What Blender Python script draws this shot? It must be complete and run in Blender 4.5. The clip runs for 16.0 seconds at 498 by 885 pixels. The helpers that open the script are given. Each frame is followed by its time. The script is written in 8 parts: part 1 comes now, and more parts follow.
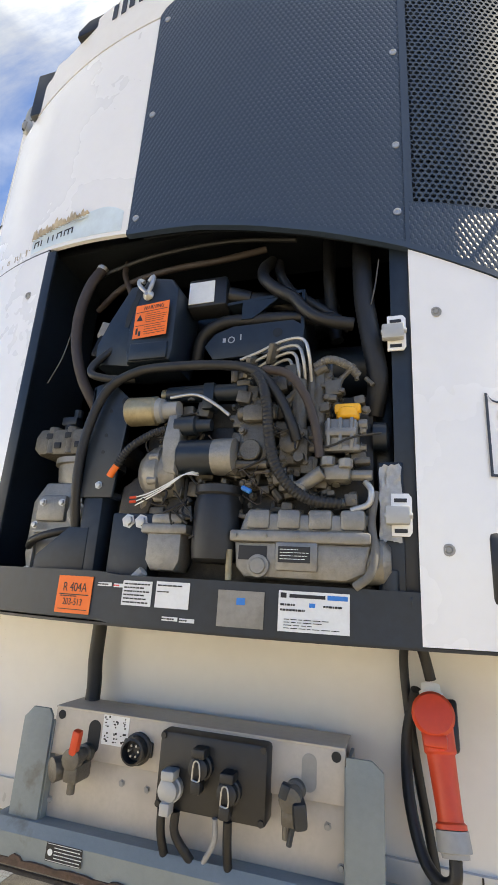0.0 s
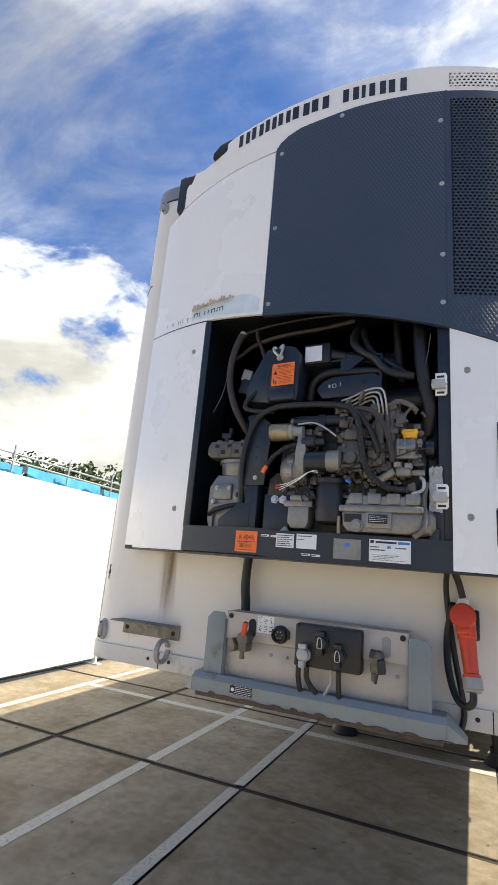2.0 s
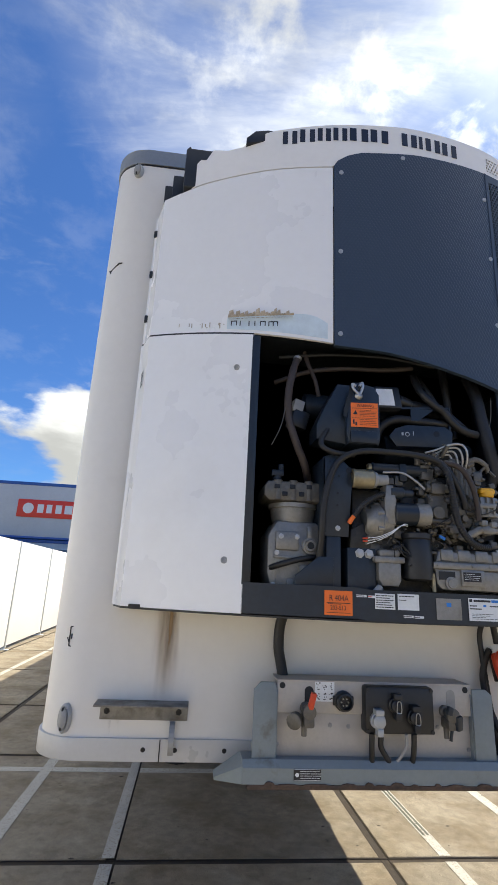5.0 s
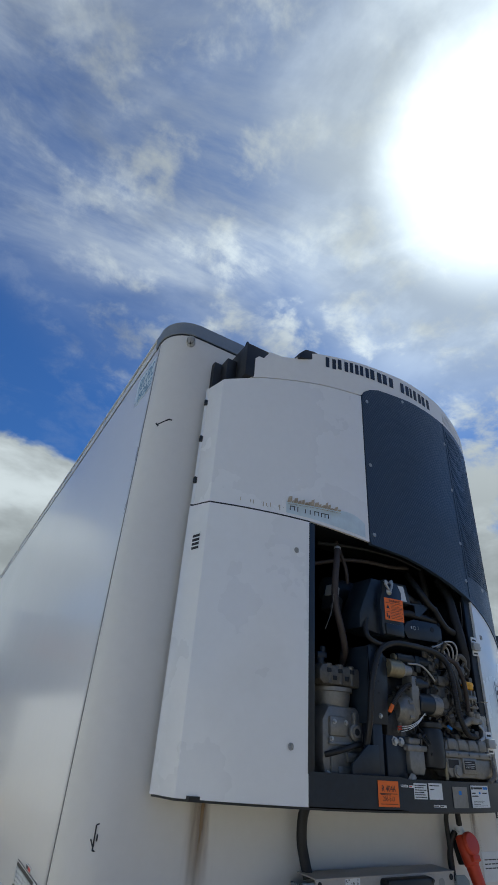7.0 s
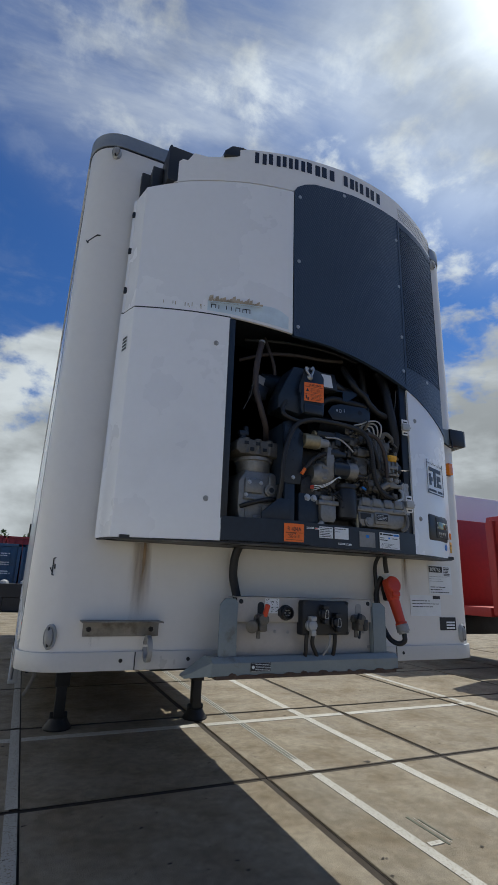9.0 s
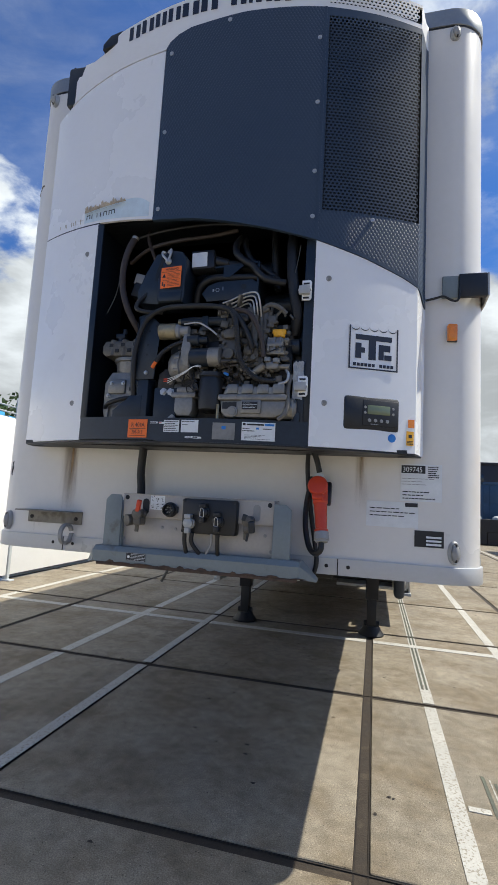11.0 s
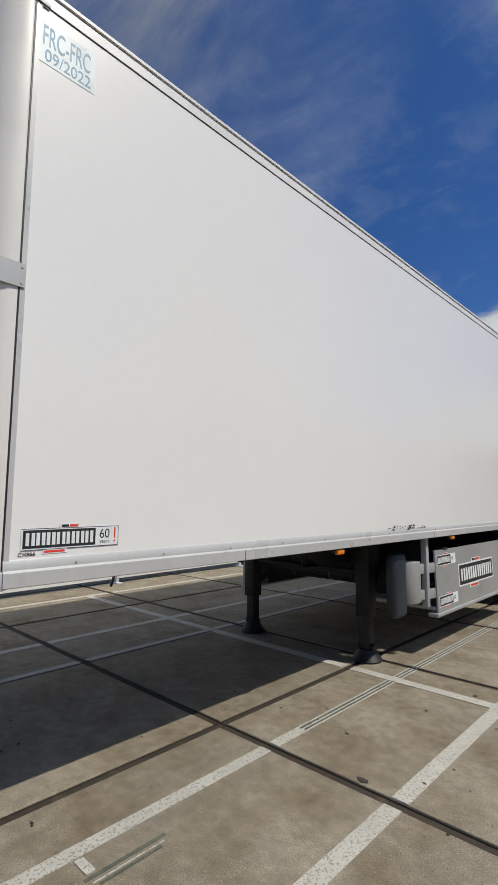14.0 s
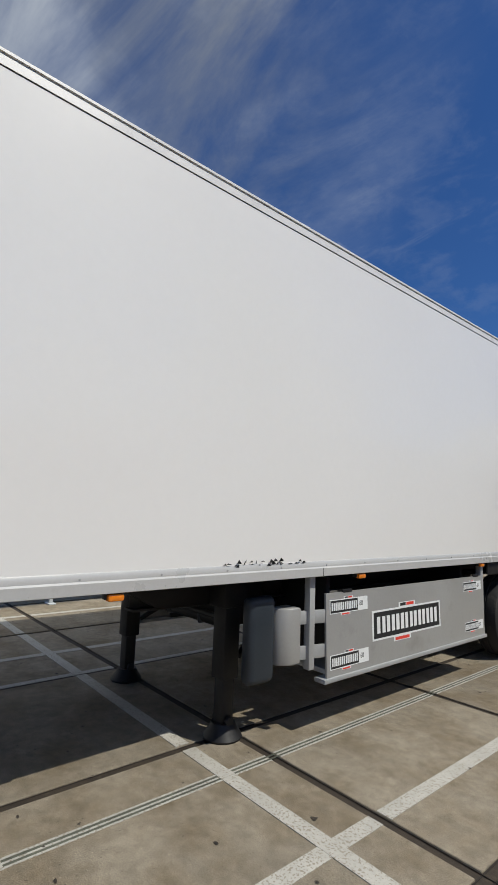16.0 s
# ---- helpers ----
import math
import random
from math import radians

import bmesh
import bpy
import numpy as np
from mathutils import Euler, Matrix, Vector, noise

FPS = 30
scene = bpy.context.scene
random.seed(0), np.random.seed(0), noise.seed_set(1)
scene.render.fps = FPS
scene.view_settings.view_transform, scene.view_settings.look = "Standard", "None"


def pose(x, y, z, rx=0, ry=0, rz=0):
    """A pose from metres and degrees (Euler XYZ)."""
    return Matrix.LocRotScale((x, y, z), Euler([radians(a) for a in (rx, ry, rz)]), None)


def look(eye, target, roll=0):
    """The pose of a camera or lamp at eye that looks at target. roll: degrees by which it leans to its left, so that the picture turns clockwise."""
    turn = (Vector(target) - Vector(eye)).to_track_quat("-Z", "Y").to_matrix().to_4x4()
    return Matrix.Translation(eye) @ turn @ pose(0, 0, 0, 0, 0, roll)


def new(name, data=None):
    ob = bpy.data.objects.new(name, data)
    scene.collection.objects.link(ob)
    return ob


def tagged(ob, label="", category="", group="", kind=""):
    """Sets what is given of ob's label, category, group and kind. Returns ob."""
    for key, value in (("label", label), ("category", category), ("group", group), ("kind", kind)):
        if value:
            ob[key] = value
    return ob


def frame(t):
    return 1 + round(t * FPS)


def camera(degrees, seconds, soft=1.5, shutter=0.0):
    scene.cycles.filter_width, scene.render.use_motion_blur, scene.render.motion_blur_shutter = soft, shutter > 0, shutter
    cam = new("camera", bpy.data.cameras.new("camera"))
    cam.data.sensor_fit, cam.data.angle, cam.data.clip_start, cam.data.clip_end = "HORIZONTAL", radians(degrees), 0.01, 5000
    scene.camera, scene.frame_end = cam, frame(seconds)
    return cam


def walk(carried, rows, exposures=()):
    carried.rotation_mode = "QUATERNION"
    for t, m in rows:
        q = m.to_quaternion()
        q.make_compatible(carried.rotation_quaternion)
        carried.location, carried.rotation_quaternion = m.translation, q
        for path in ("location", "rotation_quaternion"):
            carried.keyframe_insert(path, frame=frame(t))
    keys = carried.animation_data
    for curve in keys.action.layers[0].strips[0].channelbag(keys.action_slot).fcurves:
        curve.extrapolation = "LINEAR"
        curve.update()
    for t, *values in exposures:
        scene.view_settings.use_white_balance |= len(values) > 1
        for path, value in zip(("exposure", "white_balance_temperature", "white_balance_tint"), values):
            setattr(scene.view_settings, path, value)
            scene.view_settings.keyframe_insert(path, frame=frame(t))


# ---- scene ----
cam = camera(53.5, 16.0)
PATH = [
    (0, (0.511, -1.428, 1.841), (-0.069, 0.398, 2.415), 3.6),
    (0.5, (0.577, -1.693, 1.803), (-0.061, 0.115, 2.373), 4.4),
    (1, (0.549, -1.941, 1.757), (-0.115, -0.147, 2.338), 3.6),
    (1.5, (0.499, -2.149, 1.721), (-0.218, -0.353, 2.232), 3.7),
    (2, (0.602, -2.224, 1.718), (-0.21, -0.461, 2.199), 4.9),
    (2.5, (0.74, -2.304, 1.738), (-0.109, -0.553, 2.198), 7.2),
    (3, (0.768, -2.36, 1.748), (-0.046, -0.583, 2.173), 6.4),
    (3.5, (0.644, -2.475, 1.735), (-0.038, -0.645, 2.163), 5.4),
    (4, (0.26, -2.397, 1.752), (-0.238, -0.536, 2.288), 6.9),
    (4.5, (-0.269, -2.257, 1.78), (-0.458, -0.347, 2.342), 4.5),
    (5, (-0.726, -2.165, 1.863), (-0.534, -0.251, 2.408), 2.7),
    (5.2, (-0.904, -2.14, 1.888), (-0.628, -0.266, 2.533), 1.9),
    (7.3, (-1.928, -2.098, 1.954), (-1.078, -0.61, 2.986), 5.2),
    (7.5, (-1.947, -2.111, 1.95), (-1.097, -0.624, 2.983), 5.4),
    (8, (-1.938, -2.101, 1.853), (-1.186, -0.551, 2.87), 4.8),
    (8.5, (-1.674, -2.203, 1.687), (-1.013, -0.532, 2.564), 4.1),
    (9, (-1.305, -2.396, 1.583), (-0.544, -0.629, 2.13), 2.0),
    (9.5, (-0.91, -2.434, 1.495), (-0.276, -0.589, 1.936), 1.6),
    (9.7, (-0.708, -2.437, 1.512), (-0.248, -0.527, 1.885), 3.0),
    (11.8, (1.729, -2.266, 1.535), (1.026, -0.406, 1.756), 1.8),
    (12, (1.937, -2.169, 1.565), (1.215, -0.32, 1.811), 2.4),
    (12.5, (2.513, -1.88, 1.578), (1.606, -0.12, 1.857), 2.1),
    (13, (2.93, -1.483, 1.551), (1.982, 0.259, 1.808), 0.6),
    (13.5, (3.215, -1.097, 1.572), (2.033, 0.497, 1.826), -0.5),
    (14, (3.5, -0.647, 1.576), (2.132, 0.794, 1.808), 0.3),
    (14.5, (3.63, -0.123, 1.585), (2.186, 1.248, 1.783), 0.3),
    (15, (3.783, 0.353, 1.622), (2.283, 1.662, 1.816), 3.3),
    (15.5, (3.832, 0.892, 1.658), (2.356, 2.208, 1.959), 2.6),
    (16, (3.941, 1.407, 1.672), (2.433, 2.691, 1.954), 2.1),
]
walk(cam, [(t, look(eye, target, roll)) for t, eye, target, roll in PATH],
     exposures=[(0, 1.30, 8500, 5), (1.5, 0.93, 8100, 6), (3.5, 0.64, 7300, 8), (4.5, 0.58, 7300, 8), (5.2, 0.55, 7300, 7), (7.3, -0.46, 6200, 1), (8.0, -0.50, 5950, 0), (9.0, -0.44, 6500, 5),
                (9.7, -0.16, 6900, 6), (11.8, 0.22, 6500, 7), (12.5, -0.02, 6500, 7), (13.5, -0.40, 6750, 9), (14.5, -0.60, 6600, 6), (16, -0.58, 6600, 7)])

# ---- sky, sun ----
SUN = Vector((0.65, 0.235, 1.0)).normalized()
world = bpy.data.worlds.new("sky")
scene.world = world
world.use_nodes = True
wn, wl = world.node_tree.nodes, world.node_tree.links
wn.clear()


def wnode(kind, **kw):
    n = wn.new(kind)
    for k, v in kw.items():
        n.inputs[k].default_value = v
    return n


def wmath(op, a, b=None, clamp=False):
    n = wn.new("ShaderNodeMath")
    n.operation, n.use_clamp = op, clamp
    for i, v in enumerate((a, b)):
        if v is None:
            continue
        if isinstance(v, (int, float)):
            n.inputs[i].default_value = v
        else:
            wl.new(v, n.inputs[i])
    return n.outputs[0]


def wramp(v, lo, hi, a=0.0, b=1.0):
    n = wn.new("ShaderNodeMapRange")
    n.interpolation_type = "SMOOTHSTEP"
    wl.new(v, n.inputs["Value"])
    for k, x in (("From Min", lo), ("From Max", hi), ("To Min", a), ("To Max", b)):
        n.inputs[k].default_value = x
    return n.outputs["Result"]


def wdot(v, d):
    n = wn.new("ShaderNodeVectorMath")
    n.operation = "DOT_PRODUCT"
    wl.new(v, n.inputs[0])
    n.inputs[1].default_value = d
    return n.outputs["Value"]


def wnoise(v, scale, detail, rough, distortion=0.0):
    n = wnode("ShaderNodeTexNoise", Scale=scale, Detail=detail, Roughness=rough, Distortion=distortion)
    wl.new(v, n.inputs["Vector"])
    return n.outputs["Fac"]


def wmap(v, scale, rot=(0, 0, 0), loc=(0, 0, 0)):
    n = wn.new("ShaderNodeMapping")
    wl.new(v, n.inputs["Vector"])
    n.inputs["Scale"].default_value, n.inputs["Location"].default_value = scale, loc
    n.inputs["Rotation"].default_value = [radians(a) for a in rot]
    return n.outputs["Vector"]


sky = wn.new("ShaderNodeTexSky")
sky.sky_type, sky.sun_disc = "NISHITA", False
sky.sun_elevation, sky.sun_rotation = math.asin(SUN.z), math.atan2(SUN.x, SUN.y)
sky.air_density, sky.dust_density, sky.ozone_density = 1.0, 0.6, 3.0
way = wn.new("ShaderNodeTexCoord").outputs["Generated"]
up = wdot(way, (0, 0, 1))
# cloud plane: the direction divided by its rise
flat = wn.new("ShaderNodeVectorMath")
flat.operation = "DIVIDE"
wl.new(way, flat.inputs[0])
comb = wn.new("ShaderNodeCombineXYZ")
rise = wmath("ADD", wmath("MAXIMUM", up, 0.0), 0.22)
for i in range(3):
    wl.new(rise, comb.inputs[i])
wl.new(comb.outputs[0], flat.inputs[1])
plane = flat.outputs["Vector"]
toward_sun = wdot(way, tuple(SUN))
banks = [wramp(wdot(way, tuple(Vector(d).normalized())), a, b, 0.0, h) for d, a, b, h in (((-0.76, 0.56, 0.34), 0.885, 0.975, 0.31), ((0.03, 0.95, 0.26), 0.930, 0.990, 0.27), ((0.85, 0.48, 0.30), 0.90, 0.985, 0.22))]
# cumulus low over the horizon
puff = wnoise(wmap(way, (1.0, 1.0, 1.7), loc=(0.35, 0.1, 0.0)), 3.1, 9.0, 0.56, 0.25)
low = wmath("MULTIPLY", wmath("SUBTRACT", 0.13, up), 0.95)
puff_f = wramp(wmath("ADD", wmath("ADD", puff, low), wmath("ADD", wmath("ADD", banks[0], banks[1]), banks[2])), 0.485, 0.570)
# thin streaks higher up
streak = wnoise(wmap(plane, (1.0, 2.6, 1.0), (0, 0, 32), (0.3, 1.7, 0)), 1.15, 8.0, 0.62, 0.5)
streak_f = wramp(wmath("ADD", streak, wramp(up, 0.66, 0.85, -0.09, 0.13)), 0.47, 0.84, 0.0, 0.75)
# mackerel flecks round the sun
fleck = wnoise(wmap(plane, (1.3, 1.3, 1.0), loc=(2.0, 0.4, 0)), 6.5, 8.0, 0.6, 0.2)
fleck_f = wmath("MULTIPLY", wramp(fleck, 0.46, 0.70), wramp(toward_sun, 0.60, 0.86, 0.06, 0.85))
haze = wmath("MAXIMUM", wmath("MULTIPLY", wramp(wdot(way, tuple(Vector((-0.66, 0.24, 0.71)).normalized())), 0.82, 1.0, 0.0, 0.40), wramp(streak, 0.36, 0.66, 0.05, 1.0)),
             wmath("MULTIPLY", wramp(wdot(way, tuple(Vector((0.15, 0.48, 0.86)).normalized())), 0.88, 0.98, 0.0, 0.34), wramp(streak, 0.32, 0.62, 0.45, 1.0)))
veil = wmath("MAXIMUM", haze, wramp(toward_sun, 0.86, 1.0, 0.0, 0.82))


def wscreen(a, b):
    return wmath("SUBTRACT", 1.0, wmath("MULTIPLY", wmath("SUBTRACT", 1.0, a), wmath("SUBTRACT", 1.0, b)), True)


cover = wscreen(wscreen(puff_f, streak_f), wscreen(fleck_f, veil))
shade = wnoise(wmap(way, (1.0, 1.0, 2.2), loc=(0.35, 0.1, 0.09)), 3.1, 6.0, 0.55, 0.25)
glow = wmath("ADD", wramp(shade, 0.36, 0.64, 9.4, 4.4), wmath("ADD", wramp(toward_sun, 0.72, 0.95, 0.0, 3.4), wramp(toward_sun, 0.970, 1.0, 0.0, 15.0)))
cloud = wn.new("ShaderNodeCombineColor")
for i, f in enumerate((0.92, 0.98, 1.05)):
    wl.new(wmath("MULTIPLY", glow, f), cloud.inputs[i])
tint = wn.new("ShaderNodeMix")
tint.data_type, tint.blend_type = "RGBA", "MULTIPLY"
tint.inputs["Factor"].default_value = 1.0
tint.inputs[7].default_value = (0.40, 0.74, 1.26, 1)
wl.new(sky.outputs[0], tint.inputs[6])
mixed = wn.new("ShaderNodeMix")
mixed.data_type = "RGBA"
wl.new(cover, mixed.inputs["Factor"])
wl.new(tint.outputs[2], mixed.inputs[6])
wl.new(cloud.outputs[0], mixed.inputs[7])
bg = wn.new("ShaderNodeBackground")
bg.inputs["Strength"].default_value = 0.10
wl.new(mixed.outputs[2], bg.inputs["Color"])
wl.new(bg.outputs[0], wn.new("ShaderNodeOutputWorld").inputs["Surface"])

sun = new("sun", bpy.data.lights.new("sun", "SUN"))
sun.data.energy, sun.data.angle, sun.data.color = 5.0, radians(0.6), (1.0, 0.955, 0.88)
sun.matrix_world = look(SUN * 50, (0, 0, 0))


# ---- materials ----
def material(name, base, rough=0.5, metal=0.0, var=0.12, fine=60.0, coarse=3.0, dirt=None, dirt_at=(0.55, 0.75), dirt_scale=4.0,
             bump=0.0, bump_scale=200.0, spec=0.5, coat=0.0, stretch=(1, 1, 1), rough_var=0.12, random_tone=0.0, emit=0.0, placed=False):
    """Base colour with two scales of tone, a dirt layer with its own shape, and fine relief."""
    m = bpy.data.materials.new(name)
    m.use_nodes = True
    nt = m.node_tree
    N, L = nt.nodes, nt.links
    b = N["Principled BSDF"]
    tc = N.new("ShaderNodeNewGeometry").outputs["Position"] if placed else N.new("ShaderNodeTexCoord").outputs["Object"]
    mp = N.new("ShaderNodeMapping")
    mp.inputs["Scale"].default_value = stretch
    L.new(tc, mp.inputs["Vector"])
    v = mp.outputs["Vector"]

    def noise_of(scale, detail=5.0, vec=v):
        n = N.new("ShaderNodeTexNoise")
        n.inputs["Scale"].default_value, n.inputs["Detail"].default_value, n.inputs["Roughness"].default_value = scale, detail, 0.6
        L.new(vec, n.inputs["Vector"])
        return n.outputs["Fac"]

    def rng(x, a, bb, c, d):
        n = N.new("ShaderNodeMapRange")
        L.new(x, n.inputs["Value"])
        for k, q in (("From Min", a), ("From Max", bb), ("To Min", c), ("To Max", d)):
            n.inputs[k].default_value = q
        return n.outputs["Result"]

    def mult(a, bb):
        n = N.new("ShaderNodeMath")
        n.operation = "MULTIPLY"
        L.new(a, n.inputs[0])
        L.new(bb, n.inputs[1])
        return n.outputs[0]

    n_f, n_c = noise_of(fine), noise_of(coarse)
    tone = mult(rng(n_f, 0.3, 0.7, 1 - var * 0.6, 1 + var * 0.6), rng(n_c, 0.3, 0.7, 1 - var, 1 + var))
    if random_tone:
        oi = N.new("ShaderNodeObjectInfo")
        tone = mult(tone, rng(oi.outputs["Random"], 0, 1, 1 - random_tone, 1 + random_tone))
    mix = N.new("ShaderNodeMix")
    mix.data_type, mix.blend_type = "RGBA", "MULTIPLY"
    mix.inputs["Factor"].default_value = 1.0
    mix.inputs[6].default_value = (*base, 1)
    g = N.new("ShaderNodeCombineColor")
    for i in range(3):
        L.new(tone, g.inputs[i])
    L.new(g.outputs[0], mix.inputs[7])
    col = mix.outputs[2]
    if dirt:
        dm = N.new("ShaderNodeMix")
        dm.data_type = "RGBA"
        dm.inputs[7].default_value = (*dirt, 1)
        L.new(rng(noise_of(dirt_scale, 8.0), *dirt_at, 0.0, 0.85), dm.inputs["Factor"])
        L.new(col, dm.inputs[6])
        col = dm.outputs[2]
    L.new(col, b.inputs["Base Color"])
    b.inputs["Metallic"].default_value = metal
    b.inputs["Specular IOR Level"].default_value = spec
    b.inputs["Coat Weight"].default_value = coat
    b.inputs["Coat Roughness"].default_value = 0.08
    L.new(rng(n_c, 0.3, 0.7, max(0.02, rough - rough_var), min(1.0, rough + rough_var)), b.inputs["Roughness"])
    if bump:
        bp = N.new("ShaderNodeBump")
        bp.inputs["Strength"].default_value, bp.inputs["Distance"].default_value = 1.0, bump
        L.new(noise_of(bump_scale, 4.0), bp.inputs["Height"])
        L.new(bp.outputs[0], b.inputs["Normal"])
    if emit:
        L.new(col, b.inputs["Emission Color"])
        b.inputs["Emission Strength"].default_value = emit
    return m


WHITE = material("white_gelcoat", (0.735, 0.712, 0.668), 0.36, var=0.025, fine=25, coarse=1.2, dirt=(0.60, 0.55, 0.47), dirt_at=(0.58, 0.95), dirt_scale=1.6, bump=0.0004, bump_scale=3.0)
WHITE_SIDE = material("white_side_skin", (0.82, 0.81, 0.785), 0.24, var=0.012, fine=18, coarse=0.5, bump=0.0004, bump_scale=0.8, coat=0.3, rough_var=0.02)
WHITE_PANEL = material("white_panel_paint", (0.82, 0.82, 0.815), 0.25, var=0.02, fine=30, coarse=1.5, coat=0.3, dirt=(0.73, 0.72, 0.70), dirt_at=(0.55, 1.0), dirt_scale=2.5)
FAIRING = material("white_fairing_plastic", (0.80, 0.79, 0.77), 0.38, var=0.03, fine=30, coarse=2.0)
DARK = material("dark_blue_steel", (0.012, 0.019, 0.029), 0.42, var=0.25, fine=40, coarse=5, dirt=(0.05, 0.055, 0.06), dirt_at=(0.62, 0.95), dirt_scale=7)
# near-black for bay lining, gaps and holes: their shade is in the colour
CAVE = material("inside_shade_black", (0.006, 0.009, 0.013), 0.6, var=0.3, fine=30, coarse=4)
GRILLE = material("slate_blue_plastic", (0.035, 0.054, 0.086), 0.42, spec=0.35, var=0.06, fine=50, coarse=2.0)
RUBBER = material("black_rubber", (0.010, 0.0105, 0.012), 0.5, var=0.25, fine=80, coarse=8, dirt=(0.03, 0.029, 0.028), dirt_at=(0.64, 0.95), dirt_scale=14, bump=0.0006, bump_scale=300)
BLACK = material("black_plastic", (0.016, 0.017, 0.019), 0.45, var=0.2, fine=60, coarse=6)
ALU = material("cast_aluminium", (0.25, 0.242, 0.224), 0.45, metal=0.5, var=0.16, fine=70, coarse=9, dirt=(0.13, 0.11, 0.08), dirt_at=(0.55, 0.85), dirt_scale=16, bump=0.0012, bump_scale=180)
ALU_DARK = material("oily_cast_metal", (0.125, 0.116, 0.10), 0.45, metal=0.4, var=0.25, fine=70, coarse=10, dirt=(0.075, 0.062, 0.046), dirt_at=(0.50, 0.8), dirt_scale=18, bump=0.0015, bump_scale=160)
# oily metal, base blackened to paint the shade in gaps between engine parts
OILY_SHADED = material("oily_shaded_metal", (0.036, 0.034, 0.031), 0.5, metal=0.3, var=0.35, fine=60, coarse=9, dirt=(0.075, 0.062, 0.045), dirt_at=(0.55, 0.75), dirt_scale=22, bump=0.0015, bump_scale=140)
FOIL = material("dull_foil", (0.42, 0.42, 0.41), 0.5, metal=0.6, var=0.2, fine=90, coarse=18, bump=0.003, bump_scale=70)
BRASSY = material("yellowed_zinc", (0.31, 0.27, 0.18), 0.42, metal=0.6, var=0.18, fine=70, coarse=9, dirt=(0.12, 0.09, 0.05), dirt_at=(0.55, 0.85), dirt_scale=14)
STEEL = material("bare_steel", (0.46, 0.46, 0.455), 0.42, metal=0.8, var=0.12, fine=90, coarse=10)
ZINC = material("galvanised_rail", (0.40, 0.41, 0.41), 0.5, metal=0.25, var=0.06, fine=60, coarse=2.5, dirt=(0.33, 0.32, 0.30), dirt_at=(0.6, 0.9), dirt_scale=6)
RAIL = material("white_lacquered_rail", (0.52, 0.52, 0.51), 0.34, metal=0.1, var=0.04, fine=60, coarse=2.0, dirt=(0.36, 0.35, 0.33), dirt_at=(0.62, 0.95), dirt_scale=5)
ROOF_RAIL = material("grey_roof_rail", (0.30, 0.31, 0.305), 0.42, metal=0.55, var=0.08, fine=60, coarse=3.0, dirt=(0.20, 0.20, 0.19), dirt_at=(0.6, 0.9), dirt_scale=6)
RAIL_PALE = material("pale_roof_edge", (0.74, 0.735, 0.72), 0.34, var=0.04, fine=60, coarse=2.0)
GREY_PAINT = material("grey_green_paint", (0.20, 0.235, 0.245), 0.45, var=0.08, fine=60, coarse=3, dirt=(0.10, 0.075, 0.05), dirt_at=(0.62, 0.8), dirt_scale=9, bump=0.0006, bump_scale=120)
TAUPE = material("dusty_plate", (0.44, 0.41, 0.37), 0.5, metal=0.2, var=0.08, fine=80, coarse=4, dirt=(0.20, 0.17, 0.14), dirt_at=(0.55, 0.9), dirt_scale=5)
STAINED = material("stained_steel", (0.24, 0.225, 0.20), 0.6, metal=0.2, var=0.2, fine=60, coarse=9, dirt=(0.09, 0.07, 0.05), dirt_at=(0.48, 0.7), dirt_scale=14)
RUST = material("rusty_edge", (0.085, 0.055, 0.04), 0.8, var=0.4, fine=80, coarse=14, bump=0.002, bump_scale=90)
RED = material("red_plug_plastic", (0.62, 0.060, 0.020), 0.42, var=0.08, fine=60, coarse=8, dirt=(0.30, 0.04, 0.03), dirt_at=(0.6, 0.9), dirt_scale=12)
GREY_PLASTIC = material("grey_plastic", (0.30, 0.30, 0.29), 0.5, var=0.1)
ORANGE = material("orange_label", (0.86, 0.17, 0.025), 0.5, var=0.05, dirt=(0.5, 0.12, 0.03), dirt_at=(0.65, 0.95), dirt_scale=20)
AMBER = material("amber_lens", (0.80, 0.22, 0.012), 0.18, var=0.1, fine=120, coarse=40, coat=0.5)
YELLOW = material("yellow_cap", (0.83, 0.42, 0.03), 0.45, var=0.08)
PAPER = material("label_paper", (0.74, 0.76, 0.76), 0.5, var=0.05, fine=120, coarse=20)
INK = material("label_ink", (0.015, 0.016, 0.018), 0.5, var=0.1)
BLUE_INK = material("blue_ink", (0.015, 0.18, 0.55), 0.5, var=0.1)
NAVY = material("navy_lettering", (0.012, 0.016, 0.03), 0.4, var=0.1)
FILM = material("pale_blue_film", (0.70, 0.77, 0.78), 0.35, var=0.05, fine=40, coarse=6)
FADED = material("faded_blue_letters", (0.16, 0.31, 0.43), 0.5, var=0.08)
PALE_BLUE = material("pale_blue_sticker", (0.58, 0.68, 0.74), 0.4, var=0.08, fine=40, coarse=12)
TORN = material("torn_brown_edge", (0.42, 0.36, 0.28), 0.8, var=0.35, fine=90, coarse=25)
SCREEN = material("grey_green_screen", (0.16, 0.19, 0.10), 0.15, var=0.05, coat=0.6)
RED_MARK = material("red_mark", (0.72, 0.05, 0.03), 0.45, var=0.06)
TYRE = material("tyre_rubber", (0.020, 0.020, 0.020), 0.75, var=0.25, fine=60, coarse=6, dirt=(0.10, 0.09, 0.075), dirt_at=(0.55, 0.85), dirt_scale=8, bump=0.002, bump_scale=120)
CHASSIS = material("black_chassis_paint", (0.007, 0.007, 0.008), 0.6, var=0.25, fine=40, coarse=4, dirt=(0.022, 0.019, 0.016), dirt_at=(0.6, 0.95), dirt_scale=5)
